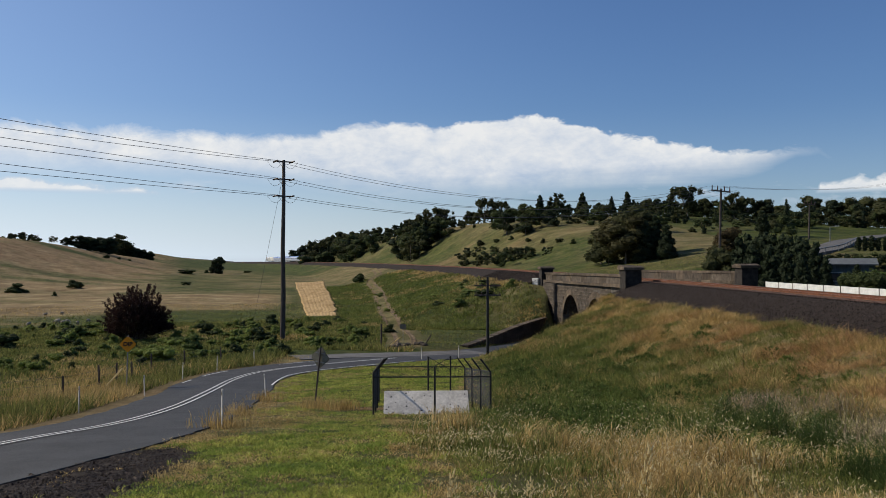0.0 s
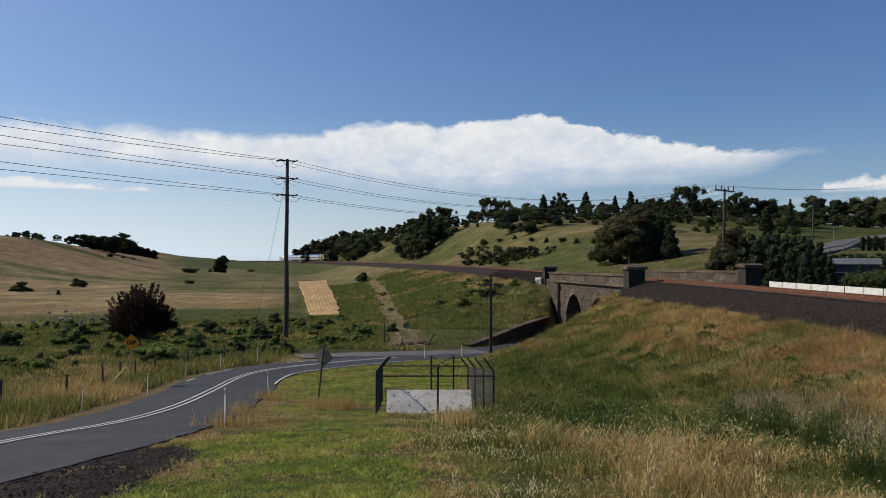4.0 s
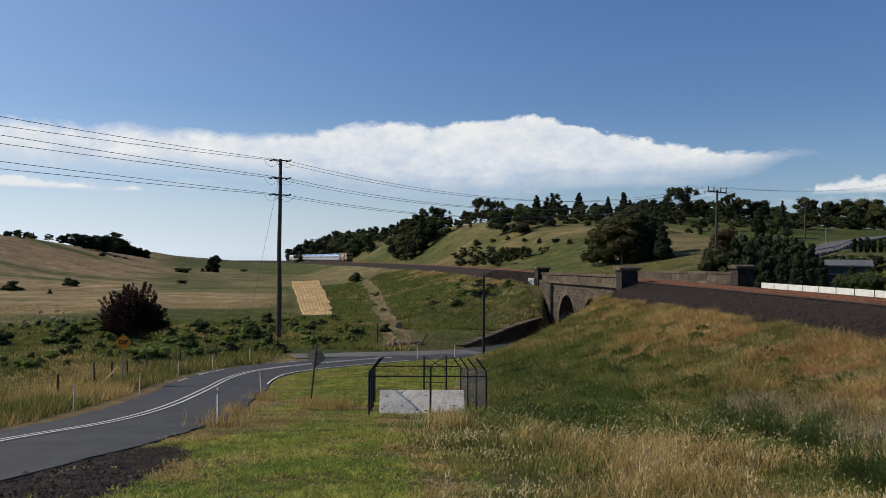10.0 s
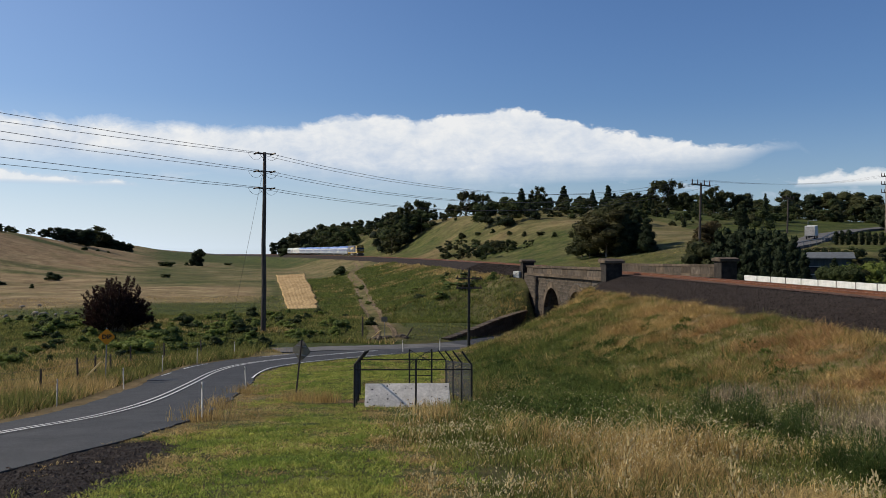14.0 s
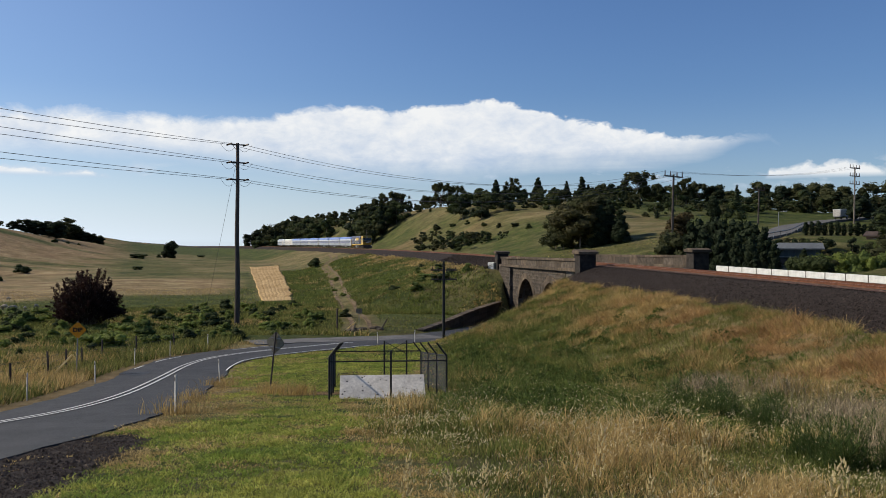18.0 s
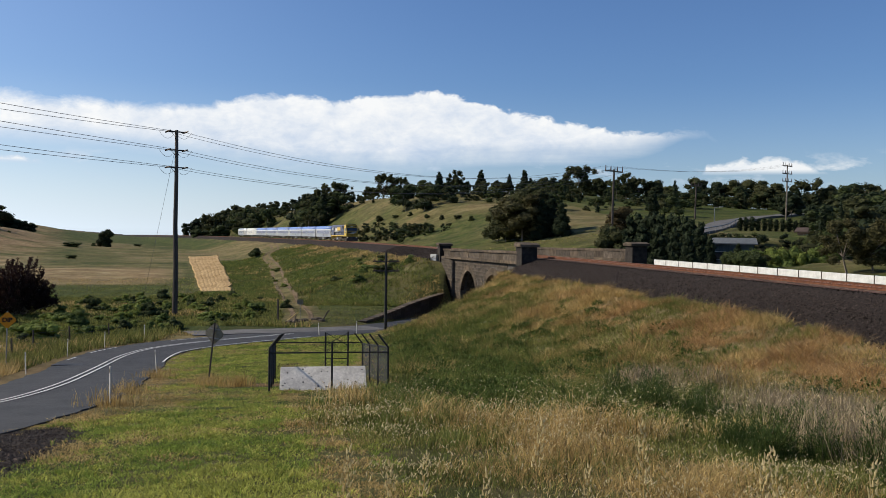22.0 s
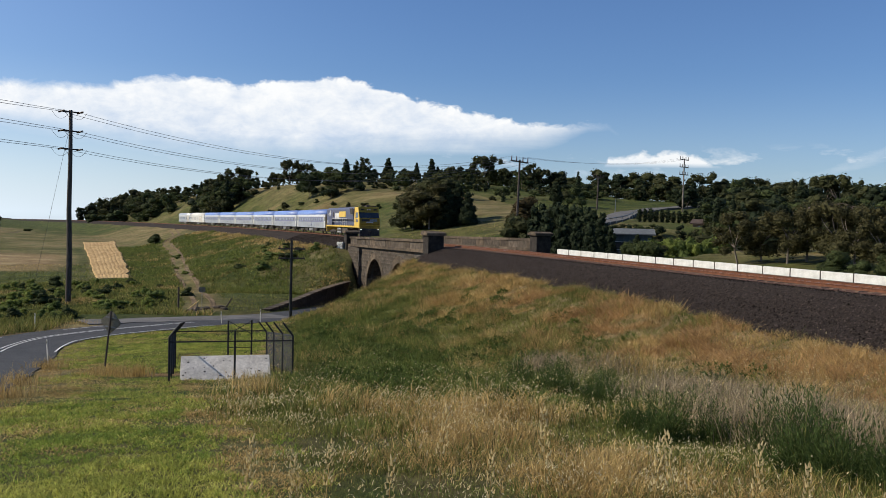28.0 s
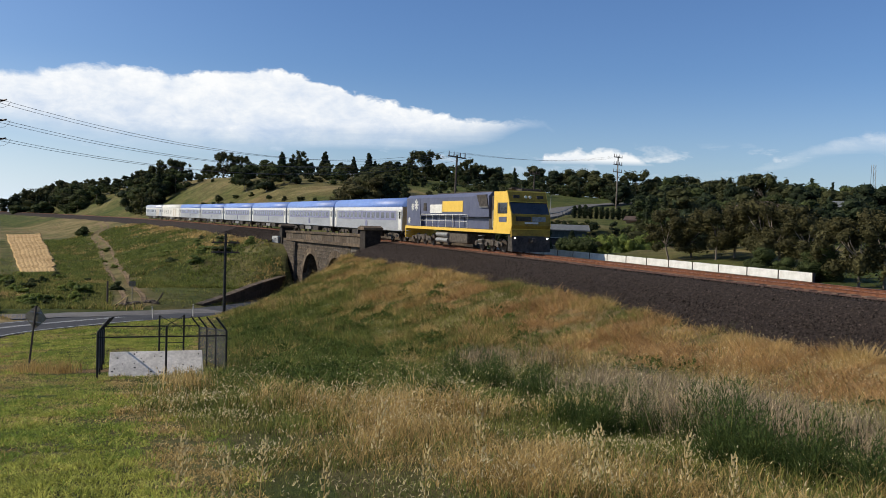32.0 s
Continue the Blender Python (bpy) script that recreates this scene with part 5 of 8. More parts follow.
def plant_by_bearing(rows, group, leaves, rng, spread=(0.85, 1.2), count=1000, leaf=0.034, least=1.6):
    """Rows: bearing in degrees, rise of the top per thousand of the distance, distance, kind."""
    for az, rise, r, kind in rows:
        a = radians(az)
        x, y = r * math.sin(a), r * math.cos(a)
        z = ground_z(x, y)
        h = max(least, r * rise / 1000 - z)
        wide = rng.uniform(*spread) * {"g": 1.15, "r": 1.05, "c": 1.0, "y": 0.95, "b": 1.25}[kind]
        if h > 16:
            wide *= 16 / h
        m = Matrix.Translation((x, y, z)) @ pose(0, 0, 0, 0, 0, rng.uniform(0, 360)) @ Matrix.Diagonal((h * wide, h * wide, h, 1))
        plant(kind, rng.randrange({"g": 3, "r": 4, "c": 2, "y": 1, "b": 3}[kind]), rng.choice(leaves[kind]), m, group, count, leaf)


GREENS = {"g": ["leaf_gum"], "r": ["leaf_gum", "leaf_dark", "leaf_gum"], "c": ["leaf_dark"], "y": ["leaf_dark"], "b": ["brush", "leaf_gum"]}
BRIGHT = {"g": ["leaf_gum"], "r": ["leaf_green"], "c": ["leaf_dark"], "y": ["leaf_dark"], "b": ["leaf_lime", "leaf_green"]}
LEFT_RIDGE = [(-27.3, 19, 440, 'r'), (-26.8, 23, 440, 'r'), (-26.3, 24, 440, 'r'), (-25.8, 22, 440, 'r'), (-25.35, 18, 440, 'r'), (-24.6, 20, 440, 'g'), (-23.8, 19, 440, 'r'), (-23.4, 22, 440, 'g'), (-22.9, 21, 440, 'r'),
    (-22.4, 20, 440, 'r'), (-21.9, 20, 440, 'r'), (-21.5, 20, 440, 'r'), (-21.05, 23, 600, 'g'), (-20.7, 16, 610, 'r'), (-20.3, 11, 610, 'r'), (-19.9, 9, 610, 'r'), (-19.5, 7, 610, 'r'), (-19.0, 4, 610, 'r')]
FAR_WOOD = [(-9.8, 7, 640, 'r'), (-9.0, 15, 640, 'r'), (-8.4, 21, 620, 'g'), (-7.5, 24, 620, 'r'), (-6.7, 28, 600, 'r'), (-6.0, 28, 590, 'r'), (-5.2,
    32, 570, 'g'), (-4.4, 34, 560, 'r'), (-3.6, 32, 520, 'r'), (-3.0, 36, 500, 'r'), (-2.2, 44, 460, 'r'), (-9.2, 3, 560, 'b'), (-7.9, 7, 540, 'b'),
    (-6.6, 13, 530, 'r'), (-5.5, 15, 520, 'b')]
KNOLL = [(-1.5, 50, 420, 'g'), (-0.6, 59, 410, 'g'), (0.2, 56, 410, 'g'), (1.2, 41, 400, 'r'), (1.9, 52, 400, 'r'), (2.8, 70, 390, 'g'), (3.8, 66,
    390, 'g'), (4.6, 50, 390, 'r'), (5.3, 54, 380, 'r'), (3.3, 34, 350, 'r'), (2.1, 33, 350, 'r'), (4.0, 26, 330, 'r'), (-0.5, 34, 395, 'b'), (-1.7,
    31, 400, 'r')]
HILLTOP = [(6.5, 70, 350, 'c'), (5.9, 57, 350, 'r'), (7.6, 72, 350, 'g'), (8.2, 59, 350, 'r'), (9.3, 73, 340, 'c'), (10.4, 61, 340, 'r'), (11.2, 68,
    340, 'c'), (12.2, 73, 330, 'c'), (12.6, 64, 330, 'c'), (13.5, 65, 330, 'r'), (14.3, 65, 330, 'r'), (15.1, 63, 330, 'r'), (16.0, 82, 290, 'g'),
    (17.1, 63, 320, 'r'), (18.0, 64, 320, 'g'), (18.9, 70, 320, 'g'), (19.7, 66, 320, 'g'), (20.6, 62, 320, 'r')]
SLOPE = [(12.7, 58, 175, 'r'), (11.5, 47, 178, 'r'), (12.1, 50, 172, 'r'), (14.0, 46, 172, 'c'), (14.7, 36, 168, 'c'), (13.4, 40, 170, 'c'), (10.5, 26, 180, 'g'), (11.0, 30, 176, 'r'), (2.5, 19, 300, 'b'), (3.6, 17,
    290, 'b'), (4.6, 14, 280, 'b'), (5.7, 15, 262, 'b'), (6.7, 10, 250, 'b'), (7.8, 7, 240, 'b'), (8.7, 2, 230, 'b'), (18.4, 31, 150, 'r'), (17.7, 13,
    155, 'b'), (16.3, 27, 230, 'b'), (20.6, 49, 200, 'y'), (17.2, 42, 250, 'b'), (8.5, 20, 300, 'b'), (8.0, 32, 320, 'b')]
HEDGE = [(19.2, 21, 116, 'c'), (19.7, 26, 116, 'c'), (20.2, 23, 115, 'c'), (20.7, 27, 114, 'c'), (21.2, 24, 113, 'c'), (21.7, 25, 112, 'c'), (22.2, 21, 111, 'c'), (22.7, 23, 110, 'c'), (23.1, 18, 108, 'c'), (23.6, 15, 106, 'c'),
    (20.0, 12, 104, 'c'), (21.0, 13, 103, 'c'), (22.0, 10, 102, 'c'), (22.9, 8, 100, 'c'), (18.6, 12, 118, 'r'), (17.9, 6, 120, 'r'), (24.2, 0, 100, 'c'), (26.0, -6, 95, 'b'), (25.6, -16, 90, 'b'), (26.8, -11, 88, 'b')]
RIGHT_RIDGE = [(20.8, 61, 320, 'r'), (21.7, 55, 310, 'r'), (23.4, 65, 320, 'r'), (24.7, 60, 310, 'r'), (25.7, 62, 310, 'r'), (26.8, 63, 300, 'r'),
    (27.9, 60, 290, 'r'), (30.0, 66, 270, 'g'), (31.1, 55, 270, 'r'), (32.2, 57, 260, 'r'), (33.1, 60, 250, 'g'), (34.0, 55, 250, 'r'), (34.8, 53,
    240, 'r'), (36.0, 61, 230, 'g'), (37.2, 64, 225, 'g'), (37.9, 66, 225, 'g'), (38.9, 50, 220, 'r'), (40.0, 48, 215, 'r')]
RIGHT_RIDGE_2 = [(40.8, 45, 215, 'c'), (41.9, 45, 210, 'r'), (42.6, 39, 210, 'r'), (44.0, 54, 190, 'r'), (29.0, 49, 230, 'r'), (30.4, 46, 220, 'c'),
    (31.4, 40, 210, 'r'), (32.6, 44, 200, 'r'), (34.2, 39, 190, 'r'), (35.6, 35, 180, 'r'), (36.7, 40, 175, 'r'), (38.4, 33, 170, 'r'), (40.4, 33,
    160, 'r'), (41.7, 31, 150, 'r'), (43.5, 34, 140, 'r'), (42.8, 27, 130, 'b')]
GARDEN = [(32.2, 19, 84, 'g'), (33.6, 18, 86, 'g'), (35.1, 30, 82, 'g'), (36.2, 33, 84, 'g'), (37.9, 40, 80, 'g'), (38.9, 37, 76, 'g'), (40.5, 21, 72, 'g'), (41.7, 20, 64, 'g'), (43.4, 24, 60, 'g'), (44.8, 33, 60, 'g'),
    (37.0, 8, 92, 'r'), (34.4, 6, 94, 'r'), (40.0, 12, 90, 'r'), (37.9, -17, 66, 'b'), (39.2, -27, 62, 'b'), (41.1, -11, 64, 'b'), (25.9, -9, 95, 'c'), (27.0, -14, 92, 'b')]
VINES = [(26.3 + 0.43 * k, -12 + 0.5 * k + (k * 5 % 3), 104, 'b') for k in range(13)]
COLUMNS = [(26.0 + 0.36 * k, 19 - 0.3 * k + (k * 7 % 3), 163, "y") for k in range(13)]
_rng = random.Random(11)
plant_by_bearing(LEFT_RIDGE, "trees on the left ridge", {**GREENS, "r": ["leaf_dark"]}, _rng, (1.25, 1.7), 1600, 0.036)
plant_by_bearing(FAR_WOOD, "trees of the far wood", GREENS, _rng, (1.1, 1.5))
plant_by_bearing(KNOLL, "trees on the knoll", GREENS, _rng, (1.0, 1.3), 1900, 0.038)
plant_by_bearing(HILLTOP, "trees along the hilltop", GREENS, _rng, (0.95, 1.25), 1900, 0.038)
plant_by_bearing(SLOPE, "trees on the hillside", {**GREENS, "r": ["leaf_brown", "leaf_olive", "leaf_gum"]}, _rng, (1.05, 1.35), 3000, 0.028)
plant_by_bearing(HEDGE, "conifers of the windbreak", GREENS, _rng, (0.85, 1.05), 2700, 0.028)
plant_by_bearing(RIGHT_RIDGE, "trees on the right-hand ridge", GREENS, _rng, (0.95, 1.3))
plant_by_bearing(RIGHT_RIDGE_2, "trees on the right-hand slope", GREENS, _rng, (1.0, 1.35))
plant_by_bearing(GARDEN, "gum trees beyond the line", {**GREENS, "g": ["leaf_olive"]}, _rng, (1.0, 1.25), 5000, 0.021)
plant_by_bearing(VINES, "garden hedge shrubs", BRIGHT, _rng, (0.6, 0.8), 1200, 0.04)
plant_by_bearing(COLUMNS, "row of cypresses", GREENS, _rng, (1.7, 2.1), 700, 0.03)


def wood_clumps(kind, rng):
    cl = []
    if kind == "c":
        for k in range(9):
            z = 0.12 + 0.82 * k / 8
            q = 0.2 * (1 - z) * rng.random()
            a = rng.uniform(0, 6.28)
            cl.append(((q * math.cos(a), q * math.sin(a), z), (0.03 + 0.16 * (1 - z), 0.03 + 0.16 * (1 - z), 0.10)))
    else:
        for k in range(9):
            z = rng.uniform(0.12, 0.86)
            q = 0.36 * rng.uniform(0.2, 1.0) * math.sqrt(max(0.1, 1 - ((z - 0.45) / 0.5) ** 2))
            a = k * 2.4 + rng.random()
            w = rng.uniform(0.11, 0.2)
            cl.append(((q * math.cos(a), q * math.sin(a), z), (w, w, w * 0.75)))
    return cl


def woodland(az0, az1, r0, r1, n, hh, name, label, seed, keep=lambda x, y, s, u: u > 14, kinds="rrrrrc", rise=99, leaves=420):
    """A belt of mixed far trees between two bearings and distances; rise: how high per thousand of the distance their tops may show."""
    rng = np.random.default_rng(seed)
    sets = {k: [] for k in ("leaf_dark", "leaf_gum", "brush")}
    stems = bmesh.new()
    made = 0
    for _ in range(n * 6):
        if made == n:
            break
        a, r = radians(rng.uniform(az0, az1)), math.sqrt(rng.uniform(r0 * r0, r1 * r1))
        x, y = r * math.sin(a), r * math.cos(a)
        s, u = (float(q[0]) for q in to_track(np.array([x]), np.array([y])))
        if not keep(x, y, s, u):
            continue
        z, h = ground_z(x, y), rng.uniform(*hh)
        h = min(h, r * rise * rng.uniform(0.72, 1.04) / 1000 - z)
        if h < 2:
            continue
        w = h * rng.uniform(0.9, 1.45)
        kind = kinds[int(rng.integers(len(kinds)))]
        v, f = leaf_mesh(rng, wood_clumps(kind, rng), 0.045, leaves, 0.88, 1)
        sets["leaf_dark" if kind == "c" else ("leaf_dark", "leaf_gum", "brush")[int(rng.integers(3))]].append((v * [w, w, h] + [x, y, z - 0.2], f))
        add_rod(stems, (x, y, z - 0.3), (x, y, z + h * 0.6), 0.010 * h, 0.005 * h, 5)
        made += 1
    ob = thing(name, label, "woods", kind="stuff")
    part("trunks", stems, "bark", ob)
    for k, vs in sets.items():
        if vs:
            start = np.cumsum([0] + [len(v) for v, f in vs])
            from_arrays("foliage", np.vstack([v for v, f in vs]), np.vstack([f + n0 for (v, f), n0 in zip(vs, start)]), k, ob)


woodland(-10.5, -2.5, 470, 680, 110, (9, 16), "far_woods", "dark wood along the far side of the line", 31, rise=27)
woodland(-27.6, -25.2, 405, 430, 12, (3, 5), "ridge_grove", "dark grove on the crown of the dry hill", 42, keep=lambda x, y, s, u: True, rise=22)
woodland(-15.0, -9.3, 600, 690, 55, (4, 8), "valley_woods", "thin dark line of far trees across the valley", 41, rise=-0.5)
woodland(-3.0, 6.5, 360, 440, 75, (8, 14), "knoll_woods", "dark trees crowding the grassy knoll", 32, rise=46)
woodland(4.0, 22.0, 268, 370, 165, (7, 12), "hilltop_woods", "dark garden trees along the hilltop", 33, rise=60)
woodland(12.5, 23.5, 225, 290, 30, (3, 6), "hillside_woods", "scattered dark trees on the grassy hillside", 34, rise=48)
woodland(19.0, 30.0, 235, 300, 60, (5, 9), "slope_woods", "dark trees behind the windbreak", 40, rise=45, keep=lambda x, y, s, u: not 23.3 < math.degrees(math.atan2(x, y)) < 31.2 or math.hypot(x, y) > 262)
woodland(21.0, 46.0, 200, 330, 170, (8, 13), "ridge_woods", "dense dark trees on the right-hand ridge", 35, rise=54, keep=lambda x, y, s, u: not 23.3 < math.degrees(math.atan2(x, y)) < 31.2 or math.hypot(x, y) > 262)
woodland(23.6, 31.5, 122, 156, 60, (1.8, 3.4), "garden_scrub", "dark garden shrubs behind the shed", 43, rise=5)
woodland(30.0, 46.0, 104, 210, 170, (5, 10), "garden_woods", "dark garden trees on the slope", 36, rise=38)
woodland(1.0, 9.0, 226, 300, 46, (2.0, 5), "hillside_scrub", "grey-green scrub across the hillside", 38, rise=13, kinds="r")
woodland(-23.8, -21.2, 440, 470, 12, (4, 7), "ridge_trees", "dark trees on the left-hand ridge", 39, keep=lambda x, y, s, u: True, rise=11)


def lone_tree():
    """Dark rounded tree standing alone in the valley."""
    x, y = LONE[0], LONE[1]
    ob = build_tree("r", 9, "leaf_dark", 3200, 0.032)
    tagged(ob, "single dark rounded tree in the open paddock", "tree")
    ob.matrix_basis = Matrix.Translation((x, y, ground_z(x, y) - 0.9)) @ Matrix.Diagonal((LONE[2] * 1.02, LONE[2] * 1.02, LONE[2] * 1.06, 1))


LONE = (-108.6, 410.0, 8.8)     # place and height
lone_tree()


def plum_tree():
    """Many-stemmed plum: shoots fan out from the base, each clothed in dark leaves to its tip."""
    x, y = polar(-19.75, 92)
    rng = np.random.default_rng(41)
    ob = thing("plum_tree", "wide dark-red plum tree standing in scrub", "tree", pose(x, y, ground_z(x, y) - 0.3))
    stems, vs, n = bmesh.new(), [], 150
    for k in range(n):
        a, lift = k * 2.39996, math.asin(min(1.0, 0.12 + 0.88 * (k + 0.5) / n))
        ln = rng.uniform(0.80, 1.06)
        tip = np.array([3.75 * math.cos(a) * math.cos(lift), 3.6 * math.sin(a) * math.cos(lift), 0.9 + 5.2 * math.sin(lift)]) * ln
        root = np.array([tip[0] * 0.12, tip[1] * 0.12, 0.4])
        if k % 3 == 0:
            add_rod(stems, root, tip, 0.05, 0.012, 5)
        m = 150
        t = rng.uniform(0.42, 1.0, (m, 1)) ** 0.8
        p = root + (tip - root) * t + rng.normal(0, 1, (m, 3)) * (0.06 + 0.34 * (1 - t))
        b = rng.normal(size=(m, 3)) + (tip - root) / np.linalg.norm(tip - root)
        b /= np.linalg.norm(b, axis=1)[:, None]
        c = np.cross(b, rng.normal(size=(m, 3)))
        c /= np.linalg.norm(c, axis=1)[:, None]
        sz = rng.uniform(0.08, 0.17, (m, 1))
        vs.append(np.stack([p - b * sz * 0.5 - c * sz * 0.45, p - b * sz * 0.5 + c * sz * 0.45, p + b * sz], 1).reshape(-1, 3))
    part("stem", stems, "bark", ob)
    v = np.vstack(vs)
    from_arrays("crown", v, np.arange(len(v)).reshape(-1, 3), "leaf_red", ob)


def polar(az, r):
    return r * math.sin(radians(az)), r * math.cos(radians(az))


plum_tree()


BUSHES = ((-26.6, 237, 2.7, 6.2), (-23.4, 253, 2.9, 5.6), (-16.7, 388, 2.6, 8.4), (-15.5, 419, 1.8, 3.4), (-16.8, 284, 1.5, 3.4), (-12.9, 455, 1.6, 4.6), (-21.55, 407, 2.0, 4.0), (-20.8, 422, 1.4, 2.2),
          (-20.2, 426, 1.2, 1.9), (-24.5, 210, 1.1, 1.5), (-15.6, 100, 1.8, 2.1), (-23.6, 100, 1.6, 2.4), (-5.6, 250, 3.6, 5.4), (3.2, 210, 1.7, 4.0), (-3.6, 96, 1.1, 1.8), (1.5, 150, 0.9, 1.6))     # bearing, distance, height, width


def scatter_shrubs():
    rng = random.Random(8)
    # single bushes in the paddocks
    for az, r, h, w in BUSHES:
        x, y = r * math.sin(radians(az)), r * math.cos(radians(az))
        plant("b", rng.randrange(3), "brush", Matrix.Translation((x, y, ground_z(x, y))) @ pose(0, 0, 0, 0, 0, rng.uniform(0, 360)) @ Matrix.Diagonal((w, w, h, 1)), "bushes in the paddocks")
    # scrub along the creek and behind the far verge
    n = 0
    while n < 250:
        az, r = rng.uniform(-30, -3.5), rng.uniform(58, 118)
        x, y = r * math.sin(radians(az)), r * math.cos(radians(az))
        d, _ = to_road(np.array([x]), np.array([y]))
        lane = float(np.min(np.hypot(_lane[:, 0] - x, _lane[:, 1] - y)))
        if d[0] < 5.5 or lane < 3.5 or (abs(y - 68.5) < 4 and -13 < x < 4) or fbm2(np.array([x]), np.array([y]), 14, 33)[0] < 0.44:
            continue
        h = rng.uniform(0.4, 1.15) * (1.6 if rng.random() < 0.12 else 1)
        w = h * rng.uniform(1.1, 1.9)
        plant("b", rng.randrange(3), rng.choice(["leaf_green", "leaf_lime", "brush", "leaf_lime", "leaf_lime"]), Matrix.Translation((x, y, ground_z(x, y) - 0.05)) @ pose(0, 0, 0, 0, 0, rng.uniform(0, 360)) @ Matrix.Diagonal((w, w, h, 1)), "scrub along the creek", label="leafy green scrub beside the creek")
        n += 1
    # rank bushes above the wall and beside the far pillar
    for s, u, h, w in ((64.5, -7.6, 1.3, 2.0), (66.5, -9.5, 1.0, 2.2), (63.5, -11.5, 1.2, 2.6), (68, -13.5, 0.9, 2.4), (62.5, -15.0, 1.1, 2.4), (70.5, -9.0, 0.8, 2.0), (73, -12, 0.9, 2.8), (66, -17.5, 0.9, 2.4), (78, -9.5, 1.1, 2.4), (84, -8.2, 1.3, 2.2)):
        p = track_at(s, u)
        plant("b", rng.randrange(3), rng.choice(["brush", "leaf_green"]), Matrix.Translation((p[0], p[1], ground_z(p[0], p[1]) - 0.05)) @ pose(0, 0, 0, 0, 0, rng.uniform(0, 360)) @ Matrix.Diagonal((w, w, h, 1)), "weeds on the far bank", label="rank green weeds beside the bridge")
    # dark green patches on the bank beyond the bridge
    for _ in range(26):
        s, u = rng.uniform(66, 150), -rng.uniform(9, 26)
        p = track_at(s, u)
        h = rng.uniform(0.3, 0.7)
        w = h * rng.uniform(1.6, 3.0)
        plant("b", rng.randrange(3), rng.choice(["leaf_lime", "leaf_green"]), Matrix.Translation((p[0], p[1], ground_z(p[0], p[1]))) @ pose(0, 0, 0, 0, 0, rng.uniform(0, 360)) @ Matrix.Diagonal((w, w, h, 1)), "weeds on the far bank", label="low green weeds on the grassy bank")


scatter_shrubs()


# ---------- poles, wires and signs ----------
def build_power_pole():
    """Tall timber pole with three pairs of insulated arms; z = 0 at the ground, 17.7 m high."""
    ob = thing("power_pole", "tall weathered timber power pole with three crossarms", "power pole")
    pts = [(0, 0, -1.0, 0.27), (0.05, 0, 4.2, 0.25), (-0.03, 0.02, 8.4, 0.22), (0.02, 0, 13.0, 0.19), (0, 0, 17.7, 0.16)]
    tube("post", [p[:3] for p in pts] + [(0, 0, 17.72)], [p[3] for p in pts] + [0.01], "timber", ob, 14)
    for z in (17.55, 15.75, 14.05):
        arm = part("crossarm", box(-0.95, 0.95, -0.07, 0.07, z - 0.06, z + 0.06, 0.01), "timber", ob)
        part("brace", rod((-0.5, 0.08, z - 0.05), (0, 0.12, z - 0.6), 0.02, seg=5), "galv", arm)
        for x in (-0.85, 0.85):
            for k in (-1, 1):
                bm = bmesh.new()
                for i in range(6):
                    add_rod(bm, (x + 0.04 * k, k * (0.12 + 0.15 * i), z), (x + 0.04 * k, k * (0.22 + 0.15 * i), z), 0.08, 0.05, 8)
                part("insulator", bm, "insulator", arm)
    return ob


def tube(name, pts, radii, material, parent, seg=5):
    """One smooth pipe through the points."""
    pts = [Vector(p) for p in pts]
    v = []
    for i, p in enumerate(pts):
        d = (pts[min(i + 1, len(pts) - 1)] - pts[max(i - 1, 0)]).normalized()
        e = d.orthogonal() if abs(d.z) > 0.9 else d.cross(Vector((0, 0, 1)))
        e.normalize()
        g = d.cross(e)
        r = radii[i] if isinstance(radii, (list, tuple)) else radii
        v += [p + e * (r * math.cos(6.28319 * k / seg)) + g * (r * math.sin(6.28319 * k / seg)) for k in range(seg)]
    i, j = np.arange(len(pts) - 1)[:, None] * seg, np.arange(seg)[None, :]
    k = (np.arange(seg)[None, :] + 1) % seg
    f = np.stack([i + j, i + k, i + seg + k, i + seg + j], -1).reshape(-1, 4)
    return from_arrays(name, np.array([tuple(q) for q in v]), f, material, parent, smooth=True)


def wire(a, b, sag, name, parent, r=0.016, n=22):
    """A hanging cable from a to b."""
    a, b = Vector(a), Vector(b)
    return tube(name, [a.lerp(b, i / n) - Vector((0, 0, 4 * sag * (i / n) * (1 - i / n))) for i in range(n + 1)], r, "wire", parent, 4)


P1 = polar(-10.66, 88.0)
P0 = (-50.0, 6.0)
P2 = polar(17.95, 128.0)
P3 = polar(28.7, 215.0)


